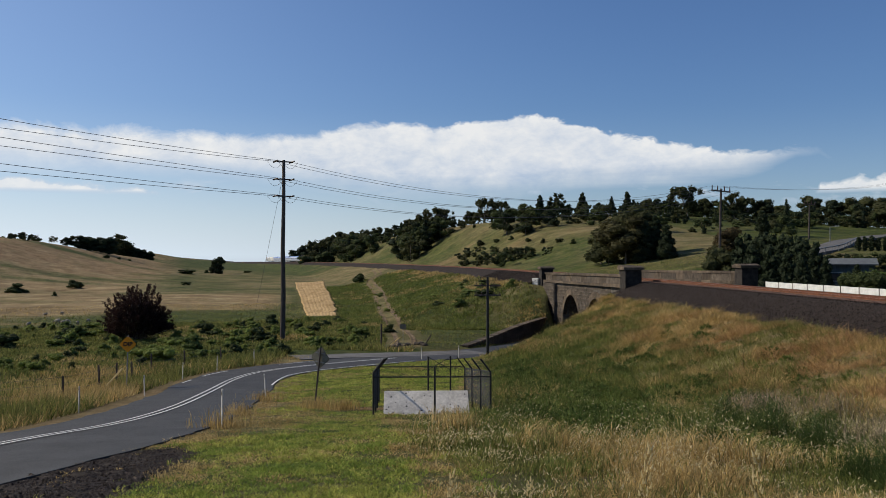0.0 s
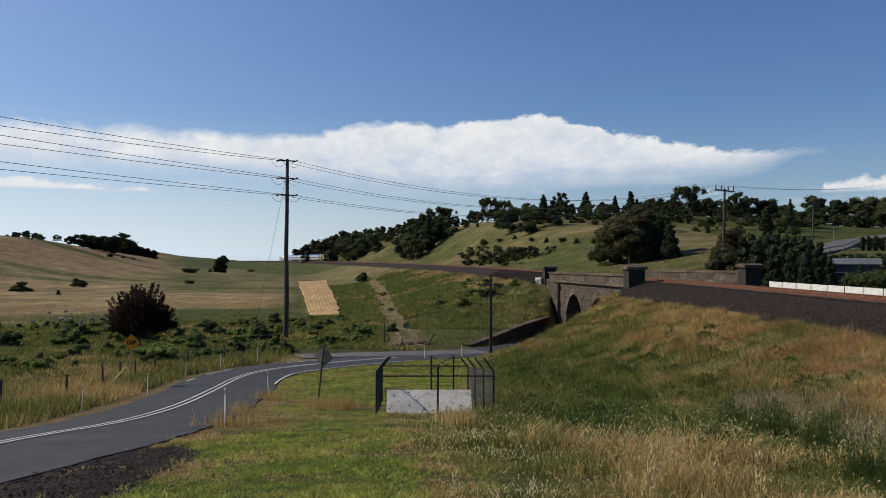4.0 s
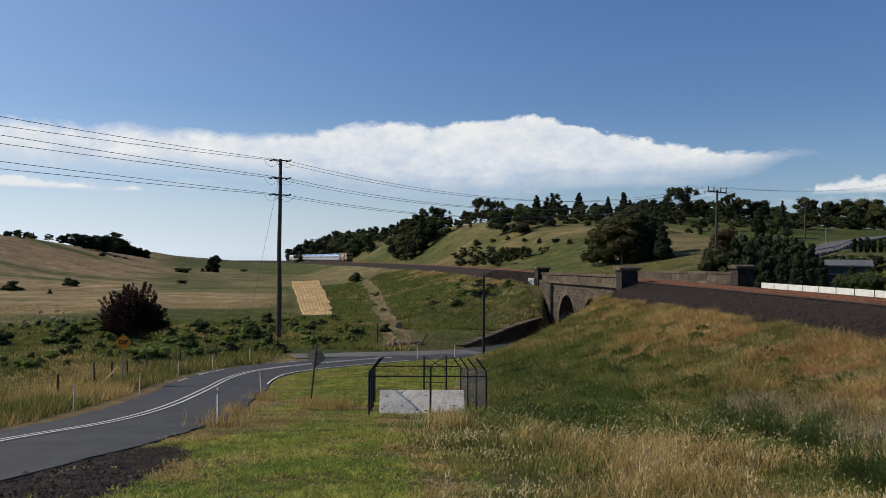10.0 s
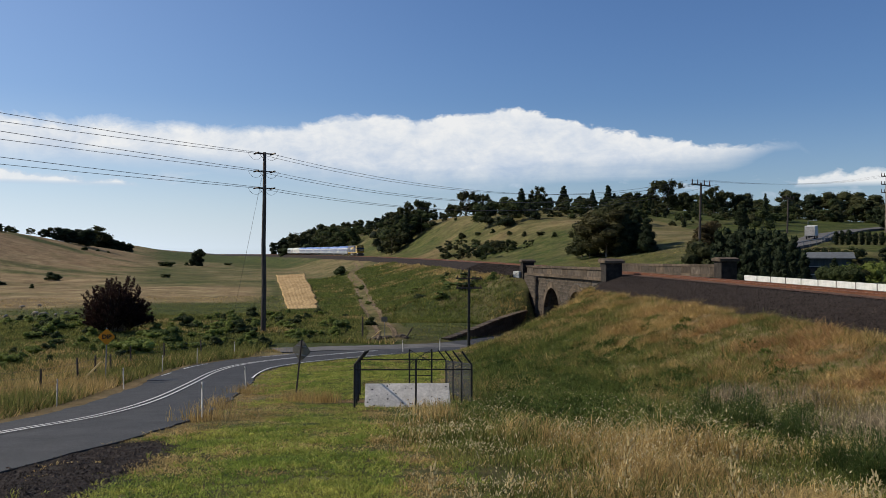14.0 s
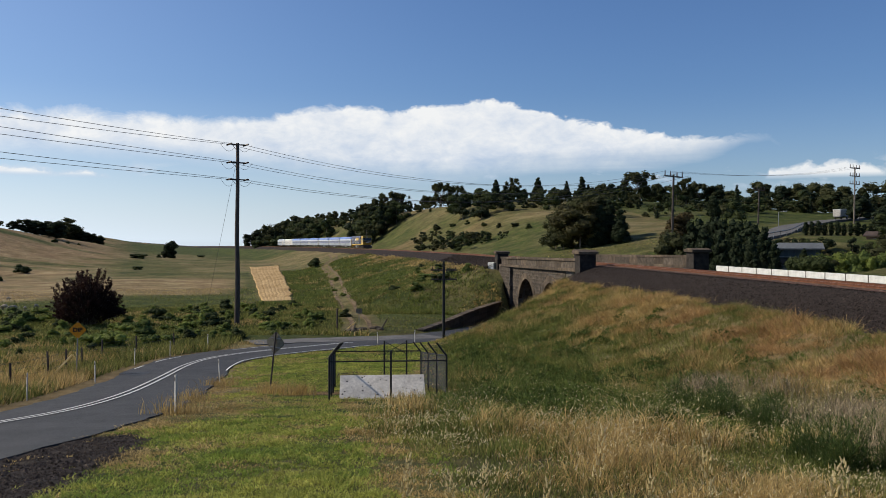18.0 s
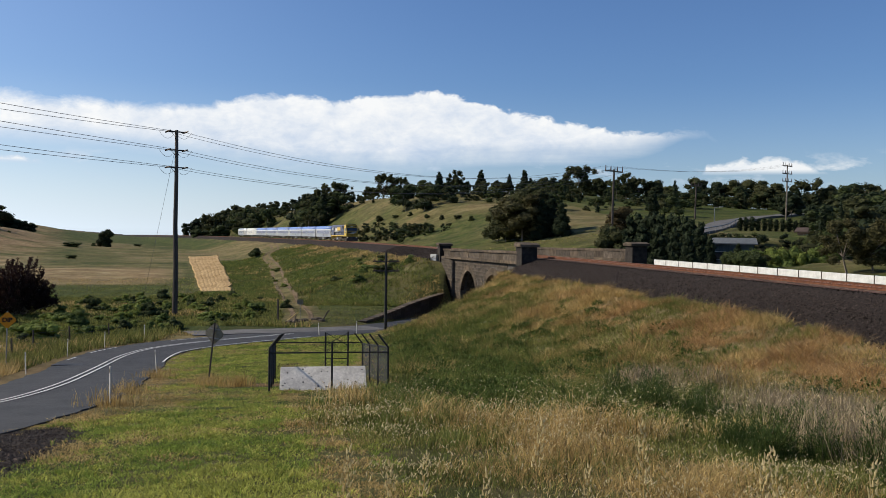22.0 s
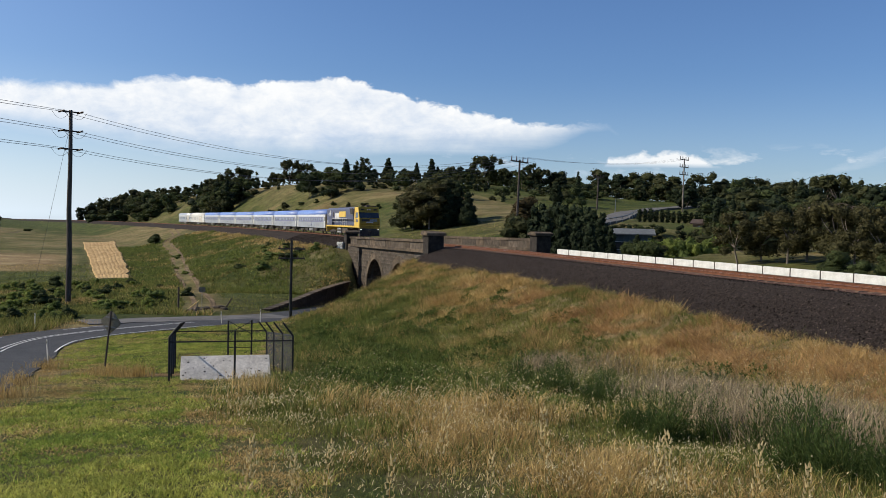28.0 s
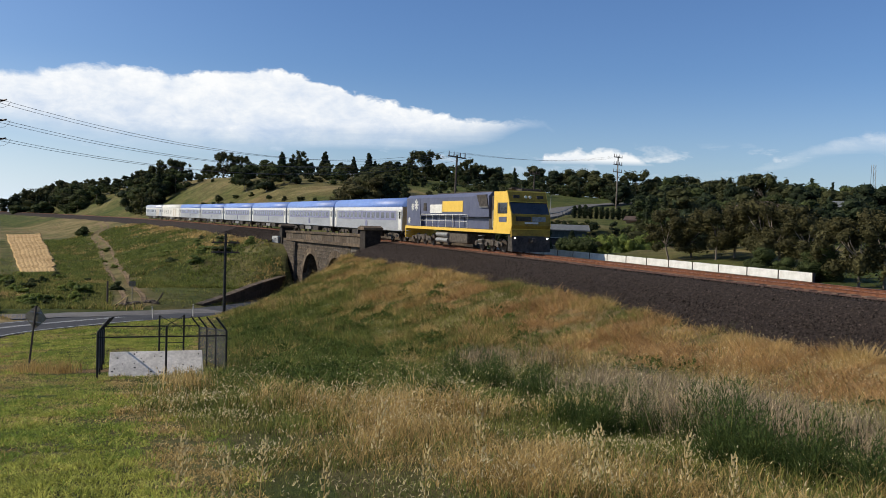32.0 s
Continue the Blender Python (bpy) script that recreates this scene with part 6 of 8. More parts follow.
def power_line():
    pole = build_power_pole()
    pole.matrix_basis = pose(P1[0], P1[1], 9.6 - 17.7, 0, 0.35, 28)
    tagged(pole, group="power line poles")
    z0 = 10.6 - 17.7
    copy_thing(pole, pose(P0[0], P0[1], z0, 0, 0, -23))
    # poles with two level arms on the hill
    def hill_pole(x, y, top, arms):
        z = ground_z(x, y)
        h = top - z
        ob = thing("power_pole", "grey power pole with level crossarms on the hillside", "power pole", pose(x, y, z, 0, 2.0 if arms == 1 else 0.6, 30), "power line poles")
        part("post", rod((0, 0, -0.5), (0, 0, h), 0.2, 0.14, 10), "timber" if arms == 1 else "bark", ob)
        for k in range(arms):
            zz = h - 0.3 - 1.8 * k
            arm = part("crossarm", box(-1.9, 1.9, -0.09, 0.09, zz - 0.09, zz + 0.09), "timber", ob)
            for xx in (-1.8, -0.7, 0.7, 1.8):
                part("insulator", rod((xx, 0, zz), (xx, 0, zz + 0.75), 0.09, 0.06, 8), "insulator", arm)
        return ob
    hill_pole(P2[0], P2[1], 128 * 0.0735, 1)
    hill_pole(P3[0], P3[1], 215 * 0.0765, 3)
    x4, y4 = polar(23.24, 205)
    hill_pole(x4, y4, 205 * 0.0557, 1)
    line = thing("power_line_wires", "six sagging dark power line cables between poles", "cables")
    q = Matrix.Rotation(radians(28), 4, "Z")
    for i, z in enumerate((9.45, 7.65, 5.95)):
        for k in (-0.85, 0.85):
            a = Vector((P1[0], P1[1], z)) + q @ Vector((k, 0, 0))
            wire(a, (P0[0] + 1.9 * k, P0[1] - 0.8 * k, z + 0.3 + 0.4 * k), (1.0, 0.36, 0.36)[i], "cable", line, 0.019)
            wire(a, (P2[0] + k * 2 + (0, -0.9, 0.9)[i], P2[1], 128 * 0.0735 + (0.35, 0.0, -0.2)[i]), 3.0, "cable", line, 0.018)
    for k in (-1.5, 0, 1.5):
        wire((P2[0] + k, P2[1], 128 * 0.0735 + 0.4), (P3[0] + k, P3[1], 215 * 0.0765), 1.2, "cable", line, 0.012)
    # slack jumpers round the pole and the stay
    for z in (9.45, 7.65, 5.95):
        for k in (-1.6, 1.6):
            c = Vector((P1[0], P1[1], z))
            d = q @ Vector((k, 0, 0))
            wire(c + d, c + d * 0.1 - Vector((0, 0, 0.25)), 0.55, "jumper", line, 0.014, 10)
    gx, gy = P1[0] - 4.6, P1[1] + 6.0
    wire((P1[0] - 0.1, P1[1], 7.4), (gx, gy, ground_z(gx, gy)), 0.02, "stay_wire", line, 0.016, 4)


power_line()


def telegraph_pole():
    x, y = polar(3.0, 63.0)
    top = -63 * 0.0255
    z = ground_z(x, y)
    h = top - z
    ob = thing("telegraph_pole", "old black timber telegraph pole with two crossarms", "pole", pose(x, y, z))
    part("post", rod((0, 0, -0.5), (0, 0, h), 0.12, 0.085, 10), "black_steel", ob)
    for zz in (h - 0.68, h - 1.38):
        arm = part("crossarm", box(-0.98, 0.98, -0.05, 0.05, zz - 0.05, zz + 0.05, 0.008), "timber", ob)
        for k in (-0.85, -0.45, 0.45, 0.85):
            part("insulator", rod((k, 0, zz + 0.04), (k, 0, zz + 0.2), 0.035, seg=7), "insulator", arm)


telegraph_pole()


def diamond(half, thick=0.006, bevel=0.05):
    bm = bmesh.new()
    add_box(bm, -half, half, -thick, thick, -half, half)
    es = [e for e in bm.edges if abs(e.verts[0].co.y - e.verts[1].co.y) > thick]
    bmesh.ops.bevel(bm, geom=es, offset=bevel, segments=3, affect="EDGES")
    bmesh.ops.rotate(bm, verts=bm.verts, cent=(0, 0, 0), matrix=Matrix.Rotation(radians(45), 3, "Y"))
    return bm


def lettering(text, size, parent, m, material):
    cu = bpy.data.curves.new("lettering", "FONT")
    cu.body, cu.size, cu.align_x, cu.align_y, cu.extrude = text, size, "CENTER", "CENTER", 0.003
    cu.offset = 0.012
    tmp = new("lettering", cu)
    me = bpy.data.meshes.new_from_object(tmp.evaluated_get(bpy.context.evaluated_depsgraph_get()))
    bpy.data.objects.remove(tmp)
    me.materials.append(M[material])
    ob = new("lettering", me)
    ob.parent, ob.matrix_basis = parent, m
    return ob


def warning_sign_front():
    x, y = polar(-20.36, 47.0)
    z, c = ground_z(x, y), -47 * 0.0985
    ob = thing("warning_sign", "amber diamond warning sign reading DIP beside the road", "road sign", pose(x, y, z, 0, 1.5, 18))
    part("post", rod((0, 0.05, -0.4), (0, 0.05, c - z + 0.45), 0.03, seg=8), "galv", ob)
    bm = diamond(0.31)
    bmesh.ops.translate(bm, verts=bm.verts, vec=(0, 0, c - z))
    pl = part("plate", bm, "sign_amber", ob, "amber diamond plate")
    lettering("DIP", 0.30, pl, pose(0, -0.012, c - z, 90), "black_steel")


def warning_sign_back():
    x, y = -4.62, 30.7
    z, c = ground_z(x, y), -31.0 * 0.1190
    ob = thing("warning_sign", "back of a leaning diamond road sign on a steel post", "road sign", pose(x, y, z, 0, 6.5, -24))
    part("post", rod((0, 0, -0.4), (0, 0, c - z + 0.38), 0.032, seg=8), "timber", ob)
    bm = diamond(0.29)
    bmesh.ops.translate(bm, verts=bm.verts, vec=(0.0, 0.05, c - z))
    pl = part("plate", bm, "sign_back", ob, "bare metal back of the plate")
    for k in (-0.16, 0.16):
        part("bracket", box(-0.2, 0.2, 0.025, 0.045, c - z + k - 0.02, c - z + k + 0.02), "galv", ob)


warning_sign_front()
warning_sign_back()


def guide_posts():
    def make():
        ob = thing("guide_post", "white plastic roadside guide post with a reflector", "guide post", group="guide posts along the road")
        part("post", prism([(-0.04, -0.012), (0.04, -0.012), (0.028, 0.02), (-0.028, 0.02)], "z", -0.3, 1.0), "post_white", ob)
        part("reflector", box(-0.03, 0.03, -0.016, -0.012, 0.84, 0.94), "timber", ob)
        return ob
    rng = random.Random(4)
    first = None
    for x, y in ((-5.75, 22.2), (-13.5, 31.6), (-14.0, 40.0), (-15.7, 51.4), (-15.0, 56.6), (-13.8, 62.3), (-1.6, 64.4), (1.2, 66.0), (-7.9, 38.0)):
        m = pose(x, y, ground_z(x, y), rng.uniform(-3, 3), rng.uniform(-4, 4), -50 + rng.uniform(-15, 15))
        if first is None:
            first = make()
            first.matrix_basis = m
        else:
            copy_thing(first, m)


M["post_white"] = mat("weathered_white_plastic", (0.34, 0.33, 0.31), (0.50, 0.49, 0.46), 5, 0.6, 0.1)
guide_posts()


# ---------- culvert cage ----------
def culvert_cage():
    """Low enclosure of black pipe posts with cranked tops round a concrete slab."""
    ob = thing("pit_enclosure", "black steel fence with cranked tops round a concrete pit", "enclosure")
    # plan: front pair, rear pair; the ground falls away to the rear
    fl, fr, bl, br = (-2.12, 26.0), (1.47, 26.4), (-2.45, 32.6), (0.85, 33.0)
    tops = 1.17

    def base(p):
        return -4.75 - 0.115 * (p[1] - 26.0)

    def post(p, out, kink=0.36, name="post", h=tops):
        z = base(p)
        bm = rod((p[0], p[1], z - 0.6), (p[0], p[1], z + h), 0.032, seg=8)
        if kink:
            add_rod(bm, (p[0], p[1], z + h), (p[0] + out[0] * kink, p[1] + out[1] * kink, z + h + 0.4), 0.028, seg=8)
        return part(name, bm, "black_steel", ob)

    def mix2(a, b, k):
        return (a[0] + (b[0] - a[0]) * k, a[1] + (b[1] - a[1]) * k)

    def rail(a, b, za, name, r=0.022, zb=None):
        return part(name, rod((*a, base(a) + za), (*b, base(b) + (za if zb is None else zb)), r, seg=6), "black_steel", ob)
    for k in (0, 0.33, 0.67, 1):
        post(mix2(fl, bl, k), (0.9, 0.1))
        post(mix2(fr, br, k), (-0.85, 0.1))
    ga, gb = mix2(bl, br, 0.57), mix2(bl, br, 0.83)
    post(mix2(fl, fr, 0.52), (0, 0), 0, "front_post", 1.35)
    post(ga, (0, 0), 0, "rear_post", 1.62)
    post(gb, (0, 0), 0, "rear_post", 1.64)
    rail(fl, fr, 1.02, "top_rail")
    rail(bl, br, 1.22, "top_rail")
    rail(fl, bl, tops, "top_rail")
    rail(fr, br, tops, "top_rail")
    rail(ga, gb, 1.6, "gate_brace", 0.012, 1.1)
    rail(gb, ga, 1.6, "gate_brace", 0.012, 1.1)
    rail(ga, gb, 0.25, "gate_rail", 0.015)
    rail(ga, gb, 0.6, "gate_rail", 0.015)
    # chain-link wire on the two sides
    for a, b in ((fl, bl), (fr, br)):
        bm = bmesh.new()
        ln = math.hypot(b[0] - a[0], b[1] - a[1])
        n = int(ln / 0.09)
        for k in range(-12, n):
            for flip in (0, 1):
                t0, t1 = k / n, (k + 12) / n
                z0, z1 = (0.0, 1.15) if not flip else (1.15, 0.0)
                if t0 < 0:
                    z0 += (z1 - z0) * (-t0) / (t1 - t0)
                    t0 = 0
                if t1 > 1:
                    z1 -= (z1 - z0) * (t1 - 1) / (t1 - t0)
                    t1 = 1
                pa, pb = mix2(a, b, t0), mix2(a, b, t1)
                add_rod(bm, (*pa, base(pa) + z0), (*pb, base(pb) + z1), 0.003, seg=3)
        part("chain_link", bm, "wire", ob)
    # slab lid inside, pitted along its face
    slab = thing("concrete_slab", "pale pockmarked concrete slab leaning in the pit", "slab", pose(-0.52, 27.0, -5.05, -57, 0, 2))
    bm = box(-1.36, 1.36, -0.1, 0.1, -0.35, 1.0, 0.02)
    part("slab", bm, "concrete", slab)
    rng = random.Random(6)
    for k in range(34):
        x, z, r = rng.uniform(-1.3, 0.5 if k < 26 else 1.3), rng.uniform(-0.3, 0.95), rng.uniform(0.012, 0.035)
        part("hole", rod((x, -0.104, z), (x, -0.09, z), r, seg=7), "black_steel", slab)
    part("lid", box(-1.36, 1.36, 0.1, 0.3, -0.35, 0.9, 0.02), "concrete", slab)


culvert_cage()


# ---------- farm gate and fence by the creek ----------
def creek_gate():
    x0, y0 = -5.6, 77.5
    z = ground_z(x0, y0)
    ob = thing("gate_post", "dark timber gate post by the farm track", "post", pose(x0, y0, z))
    part("post", rod((0, 0, -0.4), (0, 0, 2.1), 0.09, 0.08, 9), "timber", ob)
    st = thing("fence_stay", "bleached timber strut leaning at the gateway", "strut", pose(x0 + 0.5, y0 + 0.3, z))
    part("strut", rod((0, 0, -0.1), (1.2, 0.2, 0.85), 0.05, seg=7), "seed", st)
    st2 = thing("fence_stay", "dark timber strut leaning at the gateway", "strut", pose(-1.6, 77.8, ground_z(-1.6, 77.8)))
    part("strut", rod((0, 0, -0.1), (0.5, 0.1, 0.75), 0.06, seg=7), "timber", st2)
    sg = thing("track_sign", "small grey notice on a thin post at the farm track", "sign", pose(-3.7, 79, ground_z(-3.7, 79)))
    part("post", rod((0, 0, -0.3), (0, 0, 1.95), 0.025, seg=7), "galv", sg)
    part("plate", box(-0.28, 0.28, -0.03, -0.02, 1.5, 1.95, 0.004), "sign_back", sg)
    rng = random.Random(2)
    for k in range(14):
        x, y = -4.9 + 0.26 * k + rng.uniform(-0.1, 0.1), 76.6 + rng.uniform(-0.6, 0.6)
        r = rng.uniform(0.12, 0.34)
        bm = bmesh.new()
        bmesh.ops.create_icosphere(bm, subdivisions=2, radius=r)
        for v in bm.verts:
            v.co *= rng.uniform(0.75, 1.15)
            v.co.z *= 0.7
        o = part("boulder", bm, "stone")
        o.matrix_basis = pose(x, y, ground_z(x, y) + 0.05, 0, 0, rng.uniform(0, 360))
        tagged(o, "dark rough boulder at the roadside", "rock", "boulders at the gateway")


creek_gate()


def paddock_fence():
    ob = thing("paddock_fence", "old wire fence with dark leaning timber posts", "fence")
    rng = random.Random(9)
    pts = [(-20.5, 31), (-18.6, 35.5), (-17.6, 39.5), (-17.5, 43.5), (-18.0, 47.0), (-18.6, 51.0), (-18.8, 55.0), (-18.0, 59.5), (-16.5, 63.5)]
    tops = []
    for x, y in pts:
        z = ground_z(x, y)
        h = rng.uniform(1.05, 1.3)
        dx = rng.uniform(-0.08, 0.08)
        part("fence_post", rod((x, y, z - 0.3), (x + dx, y, z + h), 0.06, 0.05, 7), "timber", ob)
        tops.append(Vector((x, y, z)))
    for hgt in (0.35, 0.7, 1.0):
        bm = bmesh.new()
        for a, b in zip(tops, tops[1:]):
            add_rod(bm, a + Vector((0, 0, hgt)), b + Vector((0, 0, hgt)), 0.006, seg=4)
        part("fence_wire", bm, "wire", ob)
    part("stay", rod((-17.4, 43.6, ground_z(-17.4, 43.6)), (-16.6, 44.2, ground_z(-16.6, 44.2) + 1.1), 0.05, seg=7), "seed", ob, "bleached slanting stay")


paddock_fence()


def wing_wall():
    """Dark retaining wall along the road towards the arch, with a coping."""
    ob = thing("retaining_wall", "dark bluestone retaining wall beside the sunken road", "wall", kind="structure")
    line = smooth_line([(2.2, 78.0, -8.45), (5.2, 86, -8.3), (7.9, 94, -8.15), (10.4, 100.5, -8.05), (13.0, 107, -8.0)], 1.5)
    for a, b in zip(line, line[1:]):
        d = b - a
        ang = math.degrees(math.atan2(d[1], d[0]))
        ln = math.hypot(d[0], d[1])
        for k in range(5):
            bm = box(0.0, ln * 0.985, -0.02 * (k % 2), 0.6, -0.55 * (k + 1) - 0.02, -0.55 * k - 0.02 - 0.03)
            o = part("wall_stone", bm, "stone", ob)
            o.matrix_basis = pose(a[0], a[1], a[2], 0, 0, ang)
        o = part("coping_stone", box(0, ln * 0.99, -0.08, 0.7, -0.02, 0.16, 0.02), "coping", ob)
        o.matrix_basis = pose(a[0], a[1], a[2], 0, 0, ang)


wing_wall()


def line_side_panels():
    """Row of low white panels on the far side of the line."""
    def make(m):
        ob = thing("barrier_panel", "low white concrete panel beside the railway", "barrier", m, "white panels along the line")
        part("panel", box(-1.11, 1.11, -0.05, 0.05, -0.34, 0.10, 0.015), "white", ob)
        part("post", box(-1.17, -1.12, -0.07, 0.07, -0.9, 0.11), "timber", ob)
        return ob
    first = None
    for k in range(16):
        s = -18.6 + 2.28 * k
        p = track_at(s, 5.1)
        m = pose(p[0], p[1], p[2] + 0.02, 0, 0, math.degrees(float(np.interp(s, TS, TH))) + 90)
        if first is None:
            first = make(m)
        else:
            copy_thing(first, m)
    bx, by = polar(6.26, 117.0)
    ob = thing("relay_box", "white steel relay box beside the bridge pillar", "box", pose(bx, by, -3.25, 0, 0, -40))
    part("case", box(-0.55, 0.45, -0.3, 0.3, -1.9, 0.05, 0.03), "white", ob)
    part("door", box(-0.5, -0.07, -0.33, -0.3, -1.75, -0.05, 0.01), "white", ob)
    part("door", box(-0.03, 0.4, -0.33, -0.3, -1.75, -0.05, 0.01), "white", ob)
    part("plinth", box(-0.6, 0.5, -0.35, 0.35, -2.6, -1.9), "concrete", ob)


line_side_panels()


def road_marks():
    """Dark oblong patch on the road."""
    x, y = -13.6, 44.6
    o = part("dark_patch", box(-0.75, 0.75, -0.2, 0.2, -0.01, 0.006), "black_steel", road)
    o.matrix_basis = pose(x, y, float(ROADLINE[near_index(x, y), 2]) + 0.0, 0, 0, 0)


road_marks()


# ---------- houses and shed beyond the line ----------
def house(name, label, at, w, d, wall, roof_mat, wall_mat, pitch=0.9, gable=True):
    """A small building: walls, roof with eaves, door and windows; front towards -y."""
    ob = thing(name, label, "house" if name == "house" else "shed", at)
    for nm, bx in (("wall", (-w / 2, w / 2, -d / 2, -d / 2 + 0.2)), ("wall", (-w / 2, w / 2, d / 2 - 0.2, d / 2)), ("wall", (-w / 2, -w / 2 + 0.2, -d / 2 + 0.2, d / 2 - 0.2)), ("wall", (w / 2 - 0.2, w / 2, -d / 2 + 0.2, d / 2 - 0.2))):
        part(nm, box(*bx, -1.5, wall), wall_mat, ob)
    e = 0.45
    if gable:
        bm = prism([(-d / 2 - e, wall - 0.1), (d / 2 + e, wall - 0.1), (d / 2 + e, wall + 0.05), (0, wall + pitch + 0.15), (-d / 2 - e, wall + 0.05)], "x", -w / 2 - e, w / 2 + e)
    else:
        bm = bmesh.new()
        lo = [bm.verts.new((x, y, wall)) for x, y in ((-w / 2 - e, -d / 2 - e), (w / 2 + e, -d / 2 - e), (w / 2 + e, d / 2 + e), (-w / 2 - e, d / 2 + e))]
        hi = [bm.verts.new((x, 0, wall + pitch)) for x in (-w / 2 + d / 2.2, w / 2 - d / 2.2)]
        bm.faces.new((lo[0], lo[1], hi[1], hi[0]))
        bm.faces.new((lo[2], lo[3], hi[0], hi[1]))
        bm.faces.new((lo[1], lo[2], hi[1]))
        bm.faces.new((lo[3], lo[0], hi[0]))
        bm.faces.new(list(reversed(lo)))
        bmesh.ops.recalc_face_normals(bm, faces=bm.faces)
    part("roof", bm, roof_mat, ob)
    n = max(2, int(w / 3))
    for k in range(n):
        x = -w / 2 + w * (k + 0.5) / n
        if k == n // 2:
            part("door", box(x - 0.45, x + 0.45, -d / 2 - 0.03, -d / 2, 0, 2.0), "timber", ob)
            continue
        wn = part("window", box(x - 0.75, x + 0.75, -d / 2 - 0.04, -d / 2, 0.9, 2.0), "white", ob)
        part("pane", box(x - 0.68, x + 0.68, -d / 2 - 0.05, -d / 2 - 0.03, 0.97, 1.93), "glass", wn)
    return ob


def put(az, r, top, w, d, wall, pitch, turn, *a, gable=True):
    x, y = polar(az, r)
    return house(a[0], a[1], pose(x, y, r * top - wall - pitch, 0, 0, -az + turn), w, d, wall, a[2], a[3], pitch, gable)


put(25.4, 118, -0.0050, 5.6, 4, 3.0, 0.6, 4, "shed", "low blue-grey sheet-metal shed with pale roof", "roof_metal", "shed_blue")
put(10.4, 338, 0.0475, 13, 8, 2.7, 1.6, -8, "house", "hilltop house with pale sheet roof among trees", "roof_metal", "white")
put(12.0, 330, 0.0480, 9, 7, 2.7, 1.5, 15, "house", "small hilltop house with grey roof", "roof_metal", "brick", gable=False)
put(4.6, 362, 0.0362, 10, 7, 2.6, 1.2, 5, "house", "white house half hidden by hilltop trees", "roof_metal", "white")
put(37.6, 135, 0.0290, 11, 9, 2.7, 2.0, 20, "house", "brick house with brown tiled hip roof", "roof_tile", "brick", gable=False)
put(31.4, 150, 0.0075, 10, 6, 2.4, 0.6, -5, "house", "low brick house with a flat pale eave", "roof_tile", "brick")
put(43.0, 205, 0.0300, 10, 7, 2.7, 1.6, 0, "house", "distant house with pale green roof", "roof_metal", "concrete")


def hill_line():
    pts = []
    for az, r in ((20.6, 136), (21.8, 144), (23.0, 152), (24.2, 166), (25.2, 190), (26.3, 210), (27.1, 222), (28.1, 234), (29.0, 244), (30.2, 257), (31.6, 274), (33.0, 292)):
        x, y = polar(az, r)
        pts.append((x, y, ground_z(x, y) + 0.25))
    return smooth_line(pts, 1.5)


HILL_LINE = hill_line()


def hill_road():
    """Road climbing the slope behind the shed, with guard rail and lamp."""
    line = HILL_LINE
    ribbon("hill_road", line, -2.6, 2.6, 0.1, "asphalt_pale", "grey road climbing the hillside", "road", thick=0.6, camber=False)
    rail = thing("guard_rail", "pale steel guard rail along the hillside road", "guard rail")
    tube("beam", [(a[0] + 2, a[1] - 2.2, a[2] + 0.75) for a in line[8:34]], 0.10, "galv", rail, 4)
    for a in line[8:34:3]:
        part("post", box(a[0] + 1.95, a[0] + 2.05, a[1] - 2.25, a[1] - 2.15, a[2] - 0.4, a[2] + 0.75), "galv", rail)
    x, y = polar(24.43, 185)
    z = ground_z(x, y)
    lp = thing("street_lamp", "slim grey street lamp on the hillside road", "lamp", pose(x, y, z))
    h = 185 * 0.0297 - z
    part("pole", rod((0, 0, -0.3), (0, 0, h), 0.09, 0.06, 8), "galv", lp)
    part("arm", rod((0, 0, h), (1.2, -0.3, h + 0.15), 0.05, seg=6), "galv", lp)
    part("lamp_head", box(0.9, 1.6, -0.5, -0.2, h + 0.08, h + 0.24, 0.03), "white", lp)
    x, y = polar(43.92, 330)
    z = ground_z(x, y)
    top = 330 * 0.0692
    ms = thing("lattice_mast", "distant grey lattice mast above the trees", "mast", pose(x, y, z))
    for k in range(4):
        sx, sy = (1, -1)[k % 2], (1, -1)[k // 2]
        part("leg", rod((0.7 * sx, 0.7 * sy, -0.3), (0.45 * sx, 0.45 * sy, top - z), 0.08, seg=5), "galv", ms)
    for i in range(10):
        za, zb2 = (top - z) * i / 10, (top - z) * (i + 1) / 10
        part("lattice_bar", rod((-0.6, -0.6, za), (0.6, -0.6, zb2), 0.05, seg=4), "galv", ms)


hill_road()


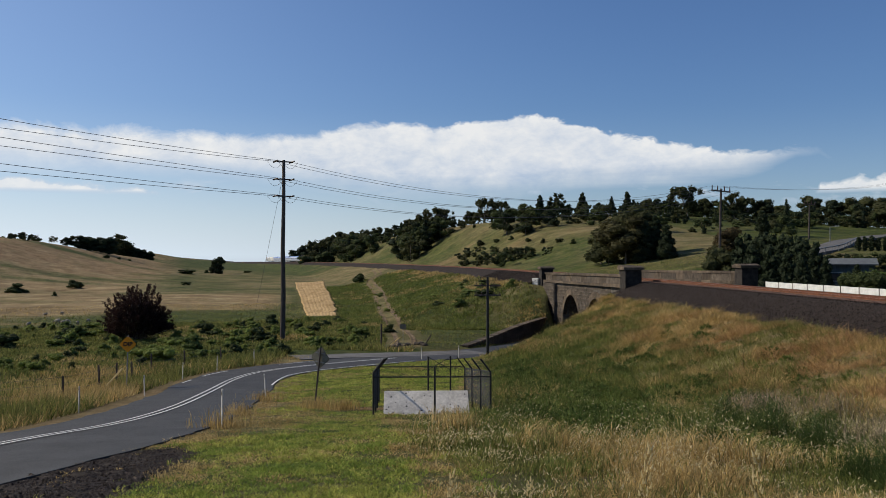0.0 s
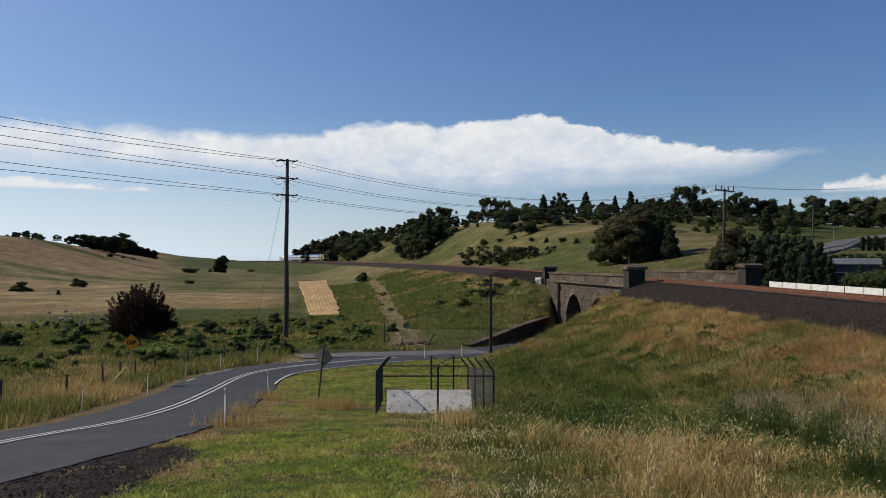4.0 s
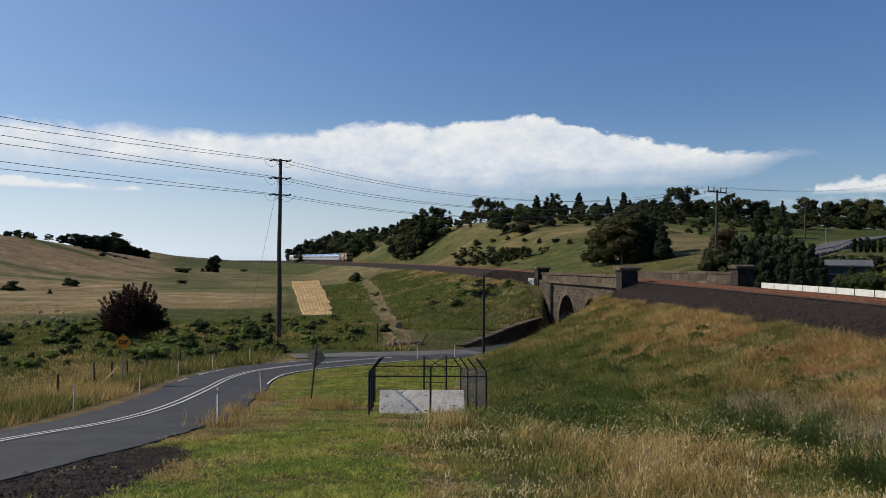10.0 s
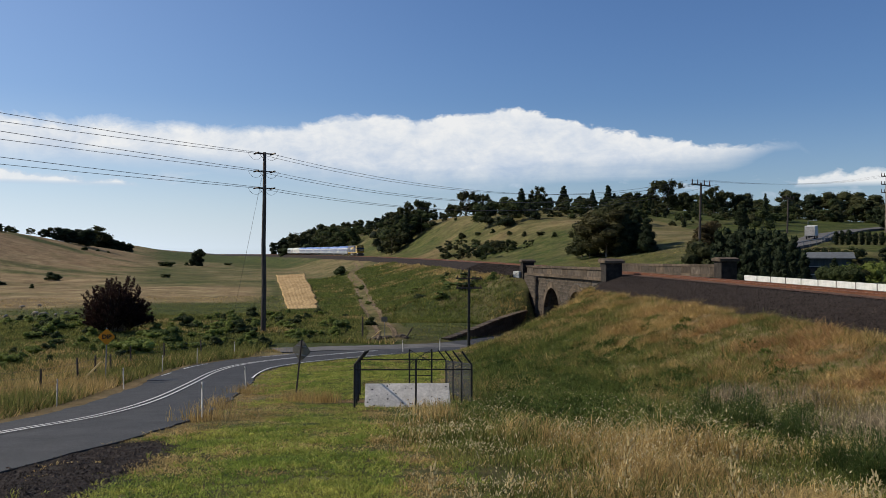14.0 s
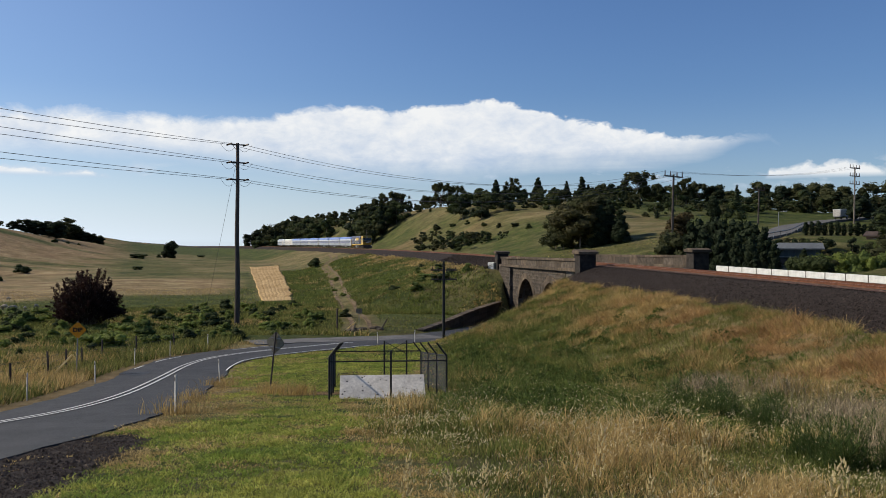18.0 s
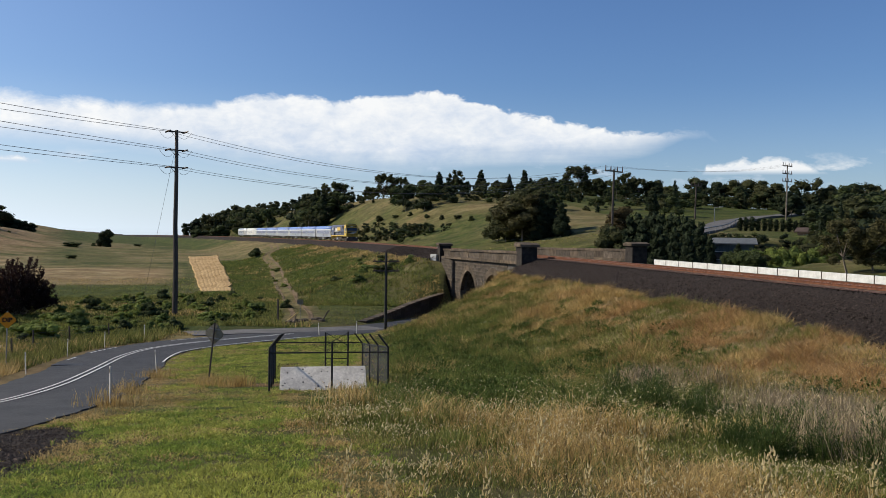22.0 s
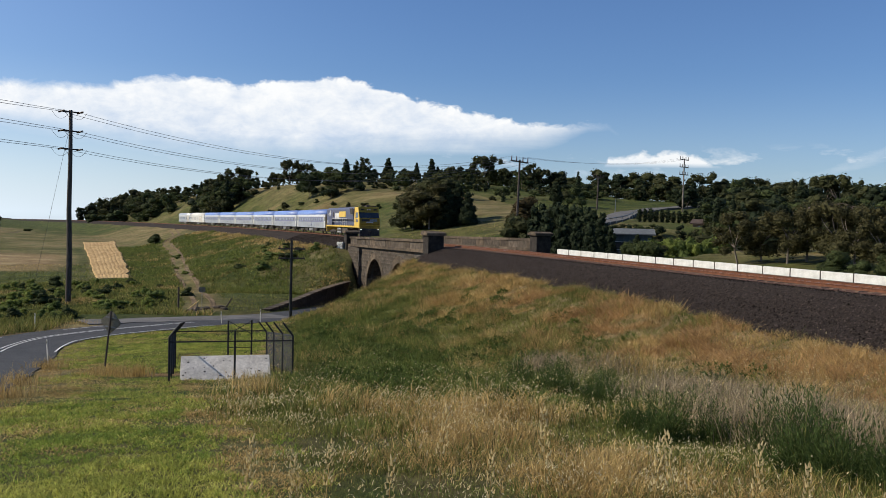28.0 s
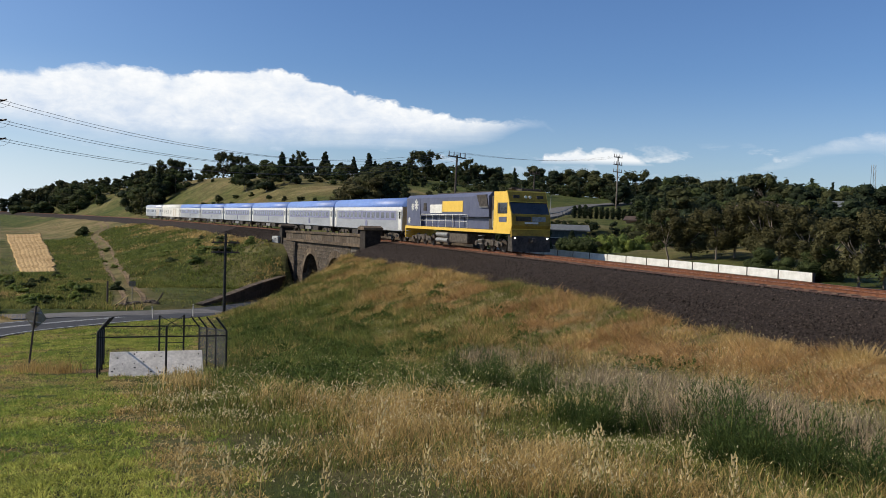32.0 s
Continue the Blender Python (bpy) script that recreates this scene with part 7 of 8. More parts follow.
# ---------- lorry on the hillside road ----------
def box_truck():
    """White box lorry; x points forward, its middle over the origin at road level."""
    ob = thing("box_truck", "white box lorry driving up the hillside road", "truck")
    part("cargo_box", box(-3.9, 1.7, -1.22, 1.22, 0.95, 3.35, 0.04), "white", ob, "white cargo box")
    for y in (-0.6, 0.6):
        part("rear_door", box(-3.94, -3.9, y - 0.57, y + 0.57, 1.05, 3.25), "concrete", ob)
    part("cab", prism([(1.85, 0.6), (3.75, 0.6), (3.8, 1.4), (3.45, 2.35), (1.85, 2.45)], "y", -1.08, 1.08), "white", ob, "white cab")
    part("windscreen", prism([(3.81, 1.45), (3.48, 2.28), (3.45, 2.28), (3.77, 1.45)], "y", -0.98, 0.98), "glass", ob)
    for y in (-1.085, 1.085):
        part("side_window", box(2.4, 3.35, y - 0.012, y + 0.012, 1.45, 2.15), "glass", ob)
    part("chassis", box(-3.7, 3.5, -0.5, 0.5, 0.55, 0.95), "underframe", ob)
    part("bumper", box(3.7, 3.86, -1.1, 1.1, 0.45, 0.75, 0.02), "underframe", ob)
    for x in (-2.3, 2.75):
        for y in (-0.95, 0.95):
            w = part("wheel", rod((x, y - 0.15, 0.48), (x, y + 0.15, 0.48), 0.48, seg=18), "black_steel", ob)
            part("rim", rod((x, y - 0.16, 0.48), (x, y + 0.16, 0.48), 0.24, seg=12), "galv", w)
    # a small lorry: 2.5 m high
    for c in ob.children_recursive:
        c.data.transform(Matrix.Scale(0.74, 4))
    return ob


TRUCK = box_truck()
HILL_RUN = np.concatenate([[0], np.cumsum(np.hypot(*np.diff(HILL_LINE[:, :2], axis=0).T))])


def truck_pose(run):
    """Where the lorry stands after so many metres of the hillside road."""
    a, b = (np.array([np.interp(run + d, HILL_RUN, HILL_LINE[:, k]) for k in range(3)]) for d in (-2.5, 2.5))
    d = b - a
    m = (a + b) / 2
    return Matrix.Translation((m[0], m[1], m[2] + 0.12)) @ Euler((0, -math.atan2(d[2], math.hypot(d[0], d[1])), math.atan2(d[1], d[0]))).to_matrix().to_4x4()


TRUCK_RUN = float(HILL_RUN[np.argmin(np.hypot(HILL_LINE[:, 0] - 93.3, HILL_LINE[:, 1] - 188.7))])     # metres of road behind it at 15.5 s


# ---------- sheep in the far paddock ----------
def sheep_flock():
    def make():
        ob = thing("sheep", "pale woolly sheep grazing in the dry paddock", "sheep", group="sheep in the paddock")
        bm = bmesh.new()
        bmesh.ops.create_icosphere(bm, subdivisions=2, radius=0.5)
        rng = random.Random(1)
        for v in bm.verts:
            v.co.x *= 1.15 * rng.uniform(0.94, 1.05)
            v.co.y *= 0.62 * rng.uniform(0.94, 1.05)
            v.co.z = 0.72 + v.co.z * 0.62 * rng.uniform(0.94, 1.05)
        part("body", bm, "sheep", ob)
        bm = rod((0.5, 0, 0.72), (0.85, 0, 0.35), 0.14, 0.09, 8)
        part("head", bm, "sheep", ob)
        for x in (-0.35, 0.32):
            for y in (-0.16, 0.16):
                part("leg", rod((x, y, -0.02), (x, y, 0.5), 0.05, seg=6), "timber", ob)
        return ob
    rng = random.Random(12)
    first = None
    for az, r in ((-24.3, 128), (-24.0, 127), (-23.8, 129), (-23.2, 126), (-25.9, 126), (-25.0, 150), (-24.1, 152), (-22.6, 131)):
        x, y = polar(az, r)
        m = pose(x, y, ground_z(x, y), 0, 0, rng.uniform(0, 360)) @ Matrix.Diagonal((0.75, 0.75, 0.75, 1))
        if first is None:
            first = make()
            first.matrix_basis = m
        else:
            copy_thing(first, pose(x, y, ground_z(x, y), 0, 0, rng.uniform(0, 360)) @ Matrix.Diagonal((0.75, 0.75, 0.75, 1)))


sheep_flock()


# ---------- grass ----------
M["grass_pink"] = leafy("pinkish_grass", (0.27, 0.155, 0.085), (0.42, 0.27, 0.16), 0.4, 0.3, 0.3)


def blades(name, x, y, h, w, lean, material, label, rng, lift=0.0, near=20.0, toward=None):
    """Blades standing on the land, in one mesh: bent strips close by, single spears further off."""
    n = len(x)
    order = np.argsort(np.hypot(x, y))
    x, y, h, w, lean = x[order], y[order], h[order], w[order], lean[order]
    toward = rng.normal(0.6, 1.9, n) if toward is None else toward[order] + rng.normal(0, 0.5, n)
    m = int(np.searchsorted(np.hypot(x, y), near))
    z = height(x, y) - 0.03 + (lift[order] if np.ndim(lift) else lift)
    a = rng.uniform(0, 2 * np.pi, n)
    b = toward          # from the tuft outwards, or with a light wind
    side = np.c_[np.cos(a) * w / 2, np.sin(a) * w / 2, 0 * w]
    bend = np.c_[np.cos(b) * lean * h, np.sin(b) * lean * h, 0 * h]
    base, up = np.c_[x, y, z], np.c_[0 * h, 0 * h, h]
    tip = base + bend + up * (1 - 0.25 * lean)[:, None]
    mid = base + bend * 0.35 + up * 0.6
    v1 = np.stack([base - side, base + side, mid - side * 0.75, mid + side * 0.75, tip], 1)[:m].reshape(-1, 3)
    v2 = np.stack([base - side, base + side, tip], 1)[m:].reshape(-1, 3)
    i = np.arange(m)[:, None] * 5
    f1 = np.concatenate([i + [0, 1, 3], i + [0, 3, 2], i + [2, 3, 4]], 1).reshape(-1, 3)
    f2 = np.arange(len(v2)).reshape(-1, 3) + len(v1)
    ob = from_arrays(name, np.vstack([v1, v2]), np.vstack([f1, f2]), material)
    return tagged(ob, label, "grass", kind="stuff")


def fan(rng, n, az0, az1, r0, r1, power=1.0):
    """Plan points in a fan before the standing place, thinning outwards."""
    az = np.radians(rng.uniform(az0, az1, n))
    r = r0 + (r1 - r0) * rng.random(n) ** power
    return r * np.sin(az), r * np.cos(az), r


def open_ground(x, y, margin=3.3):
    d, _ = to_road(x, y)
    s, u = to_track(x, y)
    pit = (np.abs(x + 0.6) < 1.7) & (np.abs(y - 30) < 1.5)
    tr = ((np.abs(u) > 5.55) | ((s > BRIDGE_A) & (s < BRIDGE_B) & (np.abs(u) > 4.6)))
    apron = (np.abs(y - 67.5 - 0.35 * (x + 8)) < 2.6) & (x > -11.5) & (x < 3)
    return (d > margin) & tr & ~pit & ~apron, s, u


def lawn_edge(y):
    return np.interp(y, (5, 8.4, 9.8, 11.4, 16, 23, 25, 27, 34, 46, 62), (1.7, 0.9, 0.6, 0.3, -0.05, -0.8, -0.9, 0.9, 1.2, 1.8, 3.0)) + 0.7 * (fbm2(y, 0 * y, 1.6, 77) - 0.5)


TUFTS = ((-5.7, 22.3, 0.35), (-4.0, 30.2, 0.45), (-3.4, 29.4, 0.3), (-6.6, 27.5, 0.4), (-7.4, 35.5, 0.4), (-4.6, 30.8, 0.3), (-14.8, 60.5, 0.8), (-13.0, 62.5, 0.8), (-11.6, 64.8, 0.6), (0.2, 23.5, 0.4), (0.3, 20.0, 0.35))


def along(x, y, pts, w):
    """1 on a line through plan points, fading to nothing about two widths away."""
    q = smooth_line([(a, b, 0) for a, b in pts], 1.0)
    d2 = np.full(len(x), 1e9)
    for a, b, _ in q:
        d2 = np.minimum(d2, (x - a) ** 2 + (y - b) ** 2)
    return np.exp(-d2 / (w * w))


def tufts(rng, cx, cy, spread, per):
    """Blades in tufts: plan places, the tuft each belongs to, and the way each leans."""
    m = len(cx)
    a = rng.uniform(0, 6.283, (m, per))
    off = np.abs(rng.normal(0, 1, (m, per))) * spread[:, None]
    return (cx[:, None] + np.cos(a) * off).ravel(), (cy[:, None] + np.sin(a) * off).ravel(), np.repeat(np.arange(m), per), a.ravel()


SWARD_STRAW = [(3.9, 19.5), (3.7, 16.5), (3.2, 13.0), (2.9, 10.0), (3.0, 7.8), (4.6, 6.6)]       # bleached oats before the hollow
FOOT_GREEN = [(4.0, 54.0), (5.2, 46.0), (6.2, 39.0), (6.0, 33.0), (4.6, 27.0), (4.2, 22.0), (5.2, 17.5)]    # lush strip at the foot of the bank
TOP_RUST = [(14.6, 44.0), (15.2, 36.0), (15.8, 30.0), (15.8, 25.0), (15.6, 20.0), (15.0, 16.0)]       # fallen rusty grass under the ballast


def grass():
    rng = np.random.default_rng(5)
    # mown lawn beside the road: short leafy tufts, worn and strawy in places
    cx, cy, cr = fan(rng, 62000, -34, 6, 4.0, 64, 1.25)
    ok, s, u = open_ground(cx, cy, 2.9)
    up_to = near_index(-4.0, 64.5)
    ok &= (cx > np.interp(cy, ROADLINE[:up_to, 1], ROADLINE[:up_to, 0] + ROAD_R[:up_to]) + rng.normal(0.22, 0.12, len(cx)))
    stony = wedge(cx, cy, LAYBY, 0.3)
    worn = fbm2(cx, cy, 0.9, 29)
    rd = to_road(cx, cy)[0]
    rim = cx - lawn_edge(cy)
    k = ok & (rim < rng.normal(0.1, 0.25, len(cx))) & (rng.random(len(cx)) > stony * 0.985) & (np.hypot((cx + 3.2) / 1.7, (cy - 29.6) / 1.7) > 0.9 + rng.normal(0, 0.15, len(cx))) & (worn > 0.27)
    cx, cy, cr, rd, rim = cx[k], cy[k], cr[k], rd[k], rim[k]
    m = len(cx)
    sear = 1.15 * fbm2(cx, cy, 2.2, 44) + 0.5 * (fbm2(cx, cy, 0.7, 47) - 0.5) + 0.36 * (1 - sstep(rd, 3.6, 7.2)) * (cy < 40) + 0.50 * np.exp(-((rim + 0.35) / 0.55) ** 2) + 0.2 * (1 - sstep(np.hypot(cx + 4.6, cy - 14.5), 1.0, 3.2)) + rng.normal(0, 0.10, m)
    deep = fbm2(cx, cy, 1.1, 52) + rng.normal(0, 0.12, m)
    tall = (0.035 + 0.11 * fbm2(cx, cy, 0.8, 71) ** 1.6) * rng.uniform(0.7, 1.35, m)
    x, y, own, way = tufts(rng, cx, cy, rng.uniform(0.02, 0.06, m) * (1 + 0.05 * cr), 8)
    r = cr[own]
    h = tall[own] * rng.uniform(0.55, 1.25, len(x)) + 0.0011 * r
    w = 0.006 + 0.00095 * r
    straw = sear[own] + rng.normal(0, 0.05, len(x)) > 0.79
    dark = ~straw & (deep[own] < 0.44)
    lean = rng.uniform(0.35, 1.25, len(x))
    for name, q, mt, label in (("lawn_grass", ~straw & ~dark, "grass_lawn", "short mown bright green grass"), ("lawn_clover", dark, "grass_clover", "darker green clover and broad weeds in the lawn"),
                               ("lawn_straw", straw, "grass_dry", "dry clippings and straw in the mown grass")):
        blades(name, x[q], y[q], h[q] * (0.8 if name == "lawn_straw" else 1), w[q], lean[q], mt, label, rng, toward=way[q])
    # tall grass of the bank: tussocks, and looser blades between them
    def bank_filter(x, y, r):
        ok, s, u = open_ground(x, y, 3.6)
        return ok & (u < -5.55 + 0.5 * (fbm2(s, 0 * s, 2.2, 66) - 0.3)) & (x > lawn_edge(y) + rng.normal(0, 0.3, len(x))) & ((s < 34) | (u < -6)) & ~((y > 60) & (x < 2)), u
    cx, cy, cr = fan(rng, 66000, -7, 50, 3.6, 84, 0.95)
    k, cu = bank_filter(cx, cy, cr)
    cx, cy, cr = cx[k], cy[k], cr[k]
    m = len(cx)
    x, y, own, way = tufts(rng, cx, cy, rng.uniform(0.05, 0.15, m) * (1 + cr * 0.018), 11)
    # more of them on the upper slope
    us, uu = rng.uniform(-38, 26, 15000), -5.7 - 13 * rng.random(15000)
    px, py, pt = (np.interp(us, TS, t) for t in (TX, TY, TH))
    px, py = px + uu * np.cos(pt), py + uu * np.sin(pt)
    k, _u = bank_filter(px, py, px)
    px, py = px[k], py[k]
    x2, y2, own2, way2 = tufts(rng, px, py, rng.uniform(0.06, 0.2, len(px)), 9)
    x, y, own, way = np.concatenate([x, x2]), np.concatenate([y, y2]), np.concatenate([own, own2 + m]), np.concatenate([way, way2])
    m += len(px)
    tone, tall = rng.normal(0, 0.16, m)[own], rng.uniform(0.5, 1.5, m)[own]
    lx, ly, lr = fan(rng, 110000, -7, 50, 3.6, 92, 1.15)
    k, _u = bank_filter(lx, ly, lr)
    x, y, way = np.concatenate([x, lx[k]]), np.concatenate([y, ly[k]]), np.concatenate([way, rng.uniform(0, 6.283, k.sum())])
    tone, tall = np.concatenate([tone, rng.normal(0, 0.2, k.sum())]), np.concatenate([tall, np.full(k.sum(), 0.7)])
    r = np.hypot(x, y)
    s, u = to_track(x, y)
    n = len(x)
    big, mid, small = fbm2(x, y, 4.5, 91), fbm2(x, y, 1.6, 58), fbm2(x, y, 0.8, 37)
    up = sstep(u, -15, -7.5)
    rusty = along(x, y, TOP_RUST, 2.6)
    lush, oats = along(x, y, FOOT_GREEN, 3.2), along(x, y, SWARD_STRAW, 1.5)
    dryness = 0.20 + 0.40 * up + 1.4 * (big - 0.5) + 1.5 * (mid - 0.5) + 0.7 * (small - 0.5) + 1.3 * tone + 0.25 * rusty - 0.24 * lush - 0.16 * (1 - sstep(x - lawn_edge(y), 0.4, 2.6)) + 0.15 * oats + 0.06 * (1 - sstep(r, 9, 13)) * sstep(x, 4.0, 7.0)
    lump = sstep(mid, 0.3, 0.7)
    h = (0.15 + 0.34 * lump * (0.5 + small)) * tall * rng.uniform(0.5, 1.25, n) * (0.52 + 0.48 * sstep(r, 7, 16))
    h *= 0.45 + 0.55 * sstep(x - lawn_edge(y), 0.0, 2.2)
    w = 0.0026 + 0.00070 * r
    g = dryness < 0.5
    rust = (~g) & (fbm2(x, y, 3.0, 17) + 0.20 * up + 0.30 * rusty + tone * 0.5 > 0.80)
    d = (~g) & (~rust)
    fresh = g & (fbm2(x, y, 2.4, 19) + 0.25 * lush + tone > 0.62)
    g = g & ~fresh
    for name, q, mt, lo, hi, label in (("tall_green_grass", g, "grass_green", 0.15, 0.95, "tall olive-green grass on the railway bank"), ("fresh_grass", fresh, "grass_fresh", 0.15, 0.8, "lush dark green grass at the foot of the bank"),
                                       ("dry_grass", d, "grass_dry", 0.35, 1.3, "tall straw-coloured dry grass on the bank"), ("rusty_grass", rust, "grass_rust", 0.6, 1.5, "rust-brown fallen grass under the ballast")):
        blades(name, x[q], y[q], h[q] * (1.0 if name != "rusty_grass" else 0.9), w[q], rng.uniform(lo, hi, q.sum()), mt, label, rng, toward=way[q])
    # seed heads over the nearer grass, in drifts
    drift = sstep(fbm2(x, y, 2.0, 63), 0.42, 0.66)
    k = rng.random(n) < (0.03 + 0.20 * drift) * (r < 30) * (1 - 0.6 * up)
    blades("seed_heads", x[k] + rng.normal(0, 0.06, k.sum()), y[k] + rng.normal(0, 0.06, k.sum()), rng.uniform(0.02, 0.055, k.sum()), 0.0032 + 0.0010 * r[k], rng.uniform(0.5, 2.2, k.sum()), "seed", "pale nodding grass seed heads", rng, lift=h[k] * 0.92)
    # far verge and paddock tussocks
    x, y, r = fan(rng, 170000, -33, -2, 22, 120, 1.0)
    ok, s, u = open_ground(x, y, 3.5)
    k = ok & ((x < -12.5) | (y > 72)) & (np.min((x[:, None] - _lane[None, :, 0]) ** 2 + (y[:, None] - _lane[None, :, 1]) ** 2, axis=1) > 4)
    x, y, r = x[k], y[k], r[k]
    n = len(x)
    d, _ = to_road(x, y)
    verge = 1 - sstep(d, 7, 13)
    dryn = 0.20 + 0.36 * verge * (y < 62) + 1.4 * (fbm2(x, y, 8, 61) - 0.5) + rng.normal(0, 0.15, n)
    h = (0.22 + 0.5 * verge * fbm2(x, y, 2.0, 13) + 0.15 * fbm2(x, y, 5, 3)) * rng.uniform(0.6, 1.35, n)
    w = 0.003 + 0.0010 * r
    g = dryn < 0.5
    blades("verge_grass", x[g], y[g], h[g], w[g], rng.uniform(0.15, 0.7, g.sum()), "grass_green", "rough green grass across the road", rng)
    blades("verge_straw", x[~g], y[~g], h[~g], w[~g], rng.uniform(0.25, 0.9, (~g).sum()), "grass_dry", "dry straw grass along the far verge", rng)
    # rank grass on the bank beyond the bridge and above the sunken road
    q = rng.random(14000)
    bs, bu = 50 + 160 * q ** 1.7, -5.2 - 31 * rng.random(14000)
    bx, by, bt = (np.interp(bs, TS, t) for t in (TX, TY, TH))
    cx, cy = bx + bu * np.cos(bt), by + bu * np.sin(bt)
    ok, s, u = open_ground(cx, cy, 4.2)
    ok &= (np.min((cx[:, None] - _lane[None, :, 0]) ** 2 + (cy[:, None] - _lane[None, :, 1]) ** 2, axis=1) > 1.7) & (wedge(cx, cy, STUBBLE, 1.0) < 0.3)
    cx, cy, u = cx[ok], cy[ok], u[ok]
    x, y, own, way = tufts(rng, cx, cy, rng.uniform(0.15, 0.4, len(cx)), 7)
    r = np.hypot(x, y)
    tone = (-0.06 + 1.5 * (fbm2(cx, cy, 9, 23) - 0.5) + 1.1 * (fbm2(cx, cy, 3, 24) - 0.5) + 0.55 * sstep(u, -15, -7) + rng.normal(0, 0.12, len(cx)))[own]
    h = (rng.uniform(0.15, 0.6, len(cx)) * (0.5 + fbm2(cx, cy, 4, 25)))[own] * rng.uniform(0.6, 1.2, len(x))
    for name, k, mt, label in (("bank_grass", (tone < 0.4) & (tone > 0.05), "grass_green", "rank olive grass on the bank past the bridge"), ("bank_lush_grass", tone <= 0.05, "grass_fresh", "lush green growth on the bank past the bridge"), ("bank_straw", tone >= 0.4, "grass_dry", "straw-coloured grass on the bank past the bridge")):
        blades(name, x[k], y[k], h[k], 0.0008 * r[k], rng.uniform(0.2, 0.9, k.sum()), mt, label, rng, toward=way[k])
    # dry tufts by the posts and the bare patch
    tx = np.concatenate([px + rng.normal(0, q, 260) for px, py, q in TUFTS])
    ty = np.concatenate([py + rng.normal(0, q, 260) for px, py, q in TUFTS])
    blades("dry_tufts", tx, ty, rng.uniform(0.15, 0.62, len(tx)), np.full(len(tx), 0.016), rng.uniform(0.1, 0.8, len(tx)), "grass_dry", "bleached tufts of rank grass by the posts", rng, near=60)
    # rough cover on the hills
    az = np.radians(rng.uniform(-33, 48, 80000))
    r = 75 + 95 * rng.random(len(az)) ** 1.2
    x, y = r * np.sin(az), r * np.cos(az)
    ok, s, u = open_ground(x, y, 4.0)
    stub = wedge(x, y, STUBBLE, 1.0)
    k = ok & (stub < 0.3) & ~((u > 7) & (az > 0.33)) & (np.min((x[:, None] - _lane[None, :, 0]) ** 2 + (y[:, None] - _lane[None, :, 1]) ** 2, axis=1) > 5)
    x, y, r = x[k], y[k], r[k]
    dr, ba, _ = cover(x, y)
    n = len(x)
    h = rng.uniform(0.10, 0.3, n)
    w = 0.0009 * r
    g = dr + rng.normal(0, 0.18, n) < 0.5
    blades("hill_grass", x[g], y[g], h[g], w[g], rng.uniform(0.2, 0.8, g.sum()), "grass_green", "rough green pasture on the hills", rng)
    red = (~g) & (ba + rng.normal(0, 0.08, n) > 0.26)
    g2 = ~(g | red)
    blades("hill_straw", x[g2], y[g2], h[g2], w[g2], rng.uniform(0.3, 0.9, g2.sum()), "grass_dry", "dried-off pasture on the hills", rng)
    blades("hill_seed_grass", x[red], y[red], h[red], w[red], rng.uniform(0.3, 0.9, red.sum()), "grass_pink", "pinkish-brown seeding grass on the hilltop", rng)


grass()


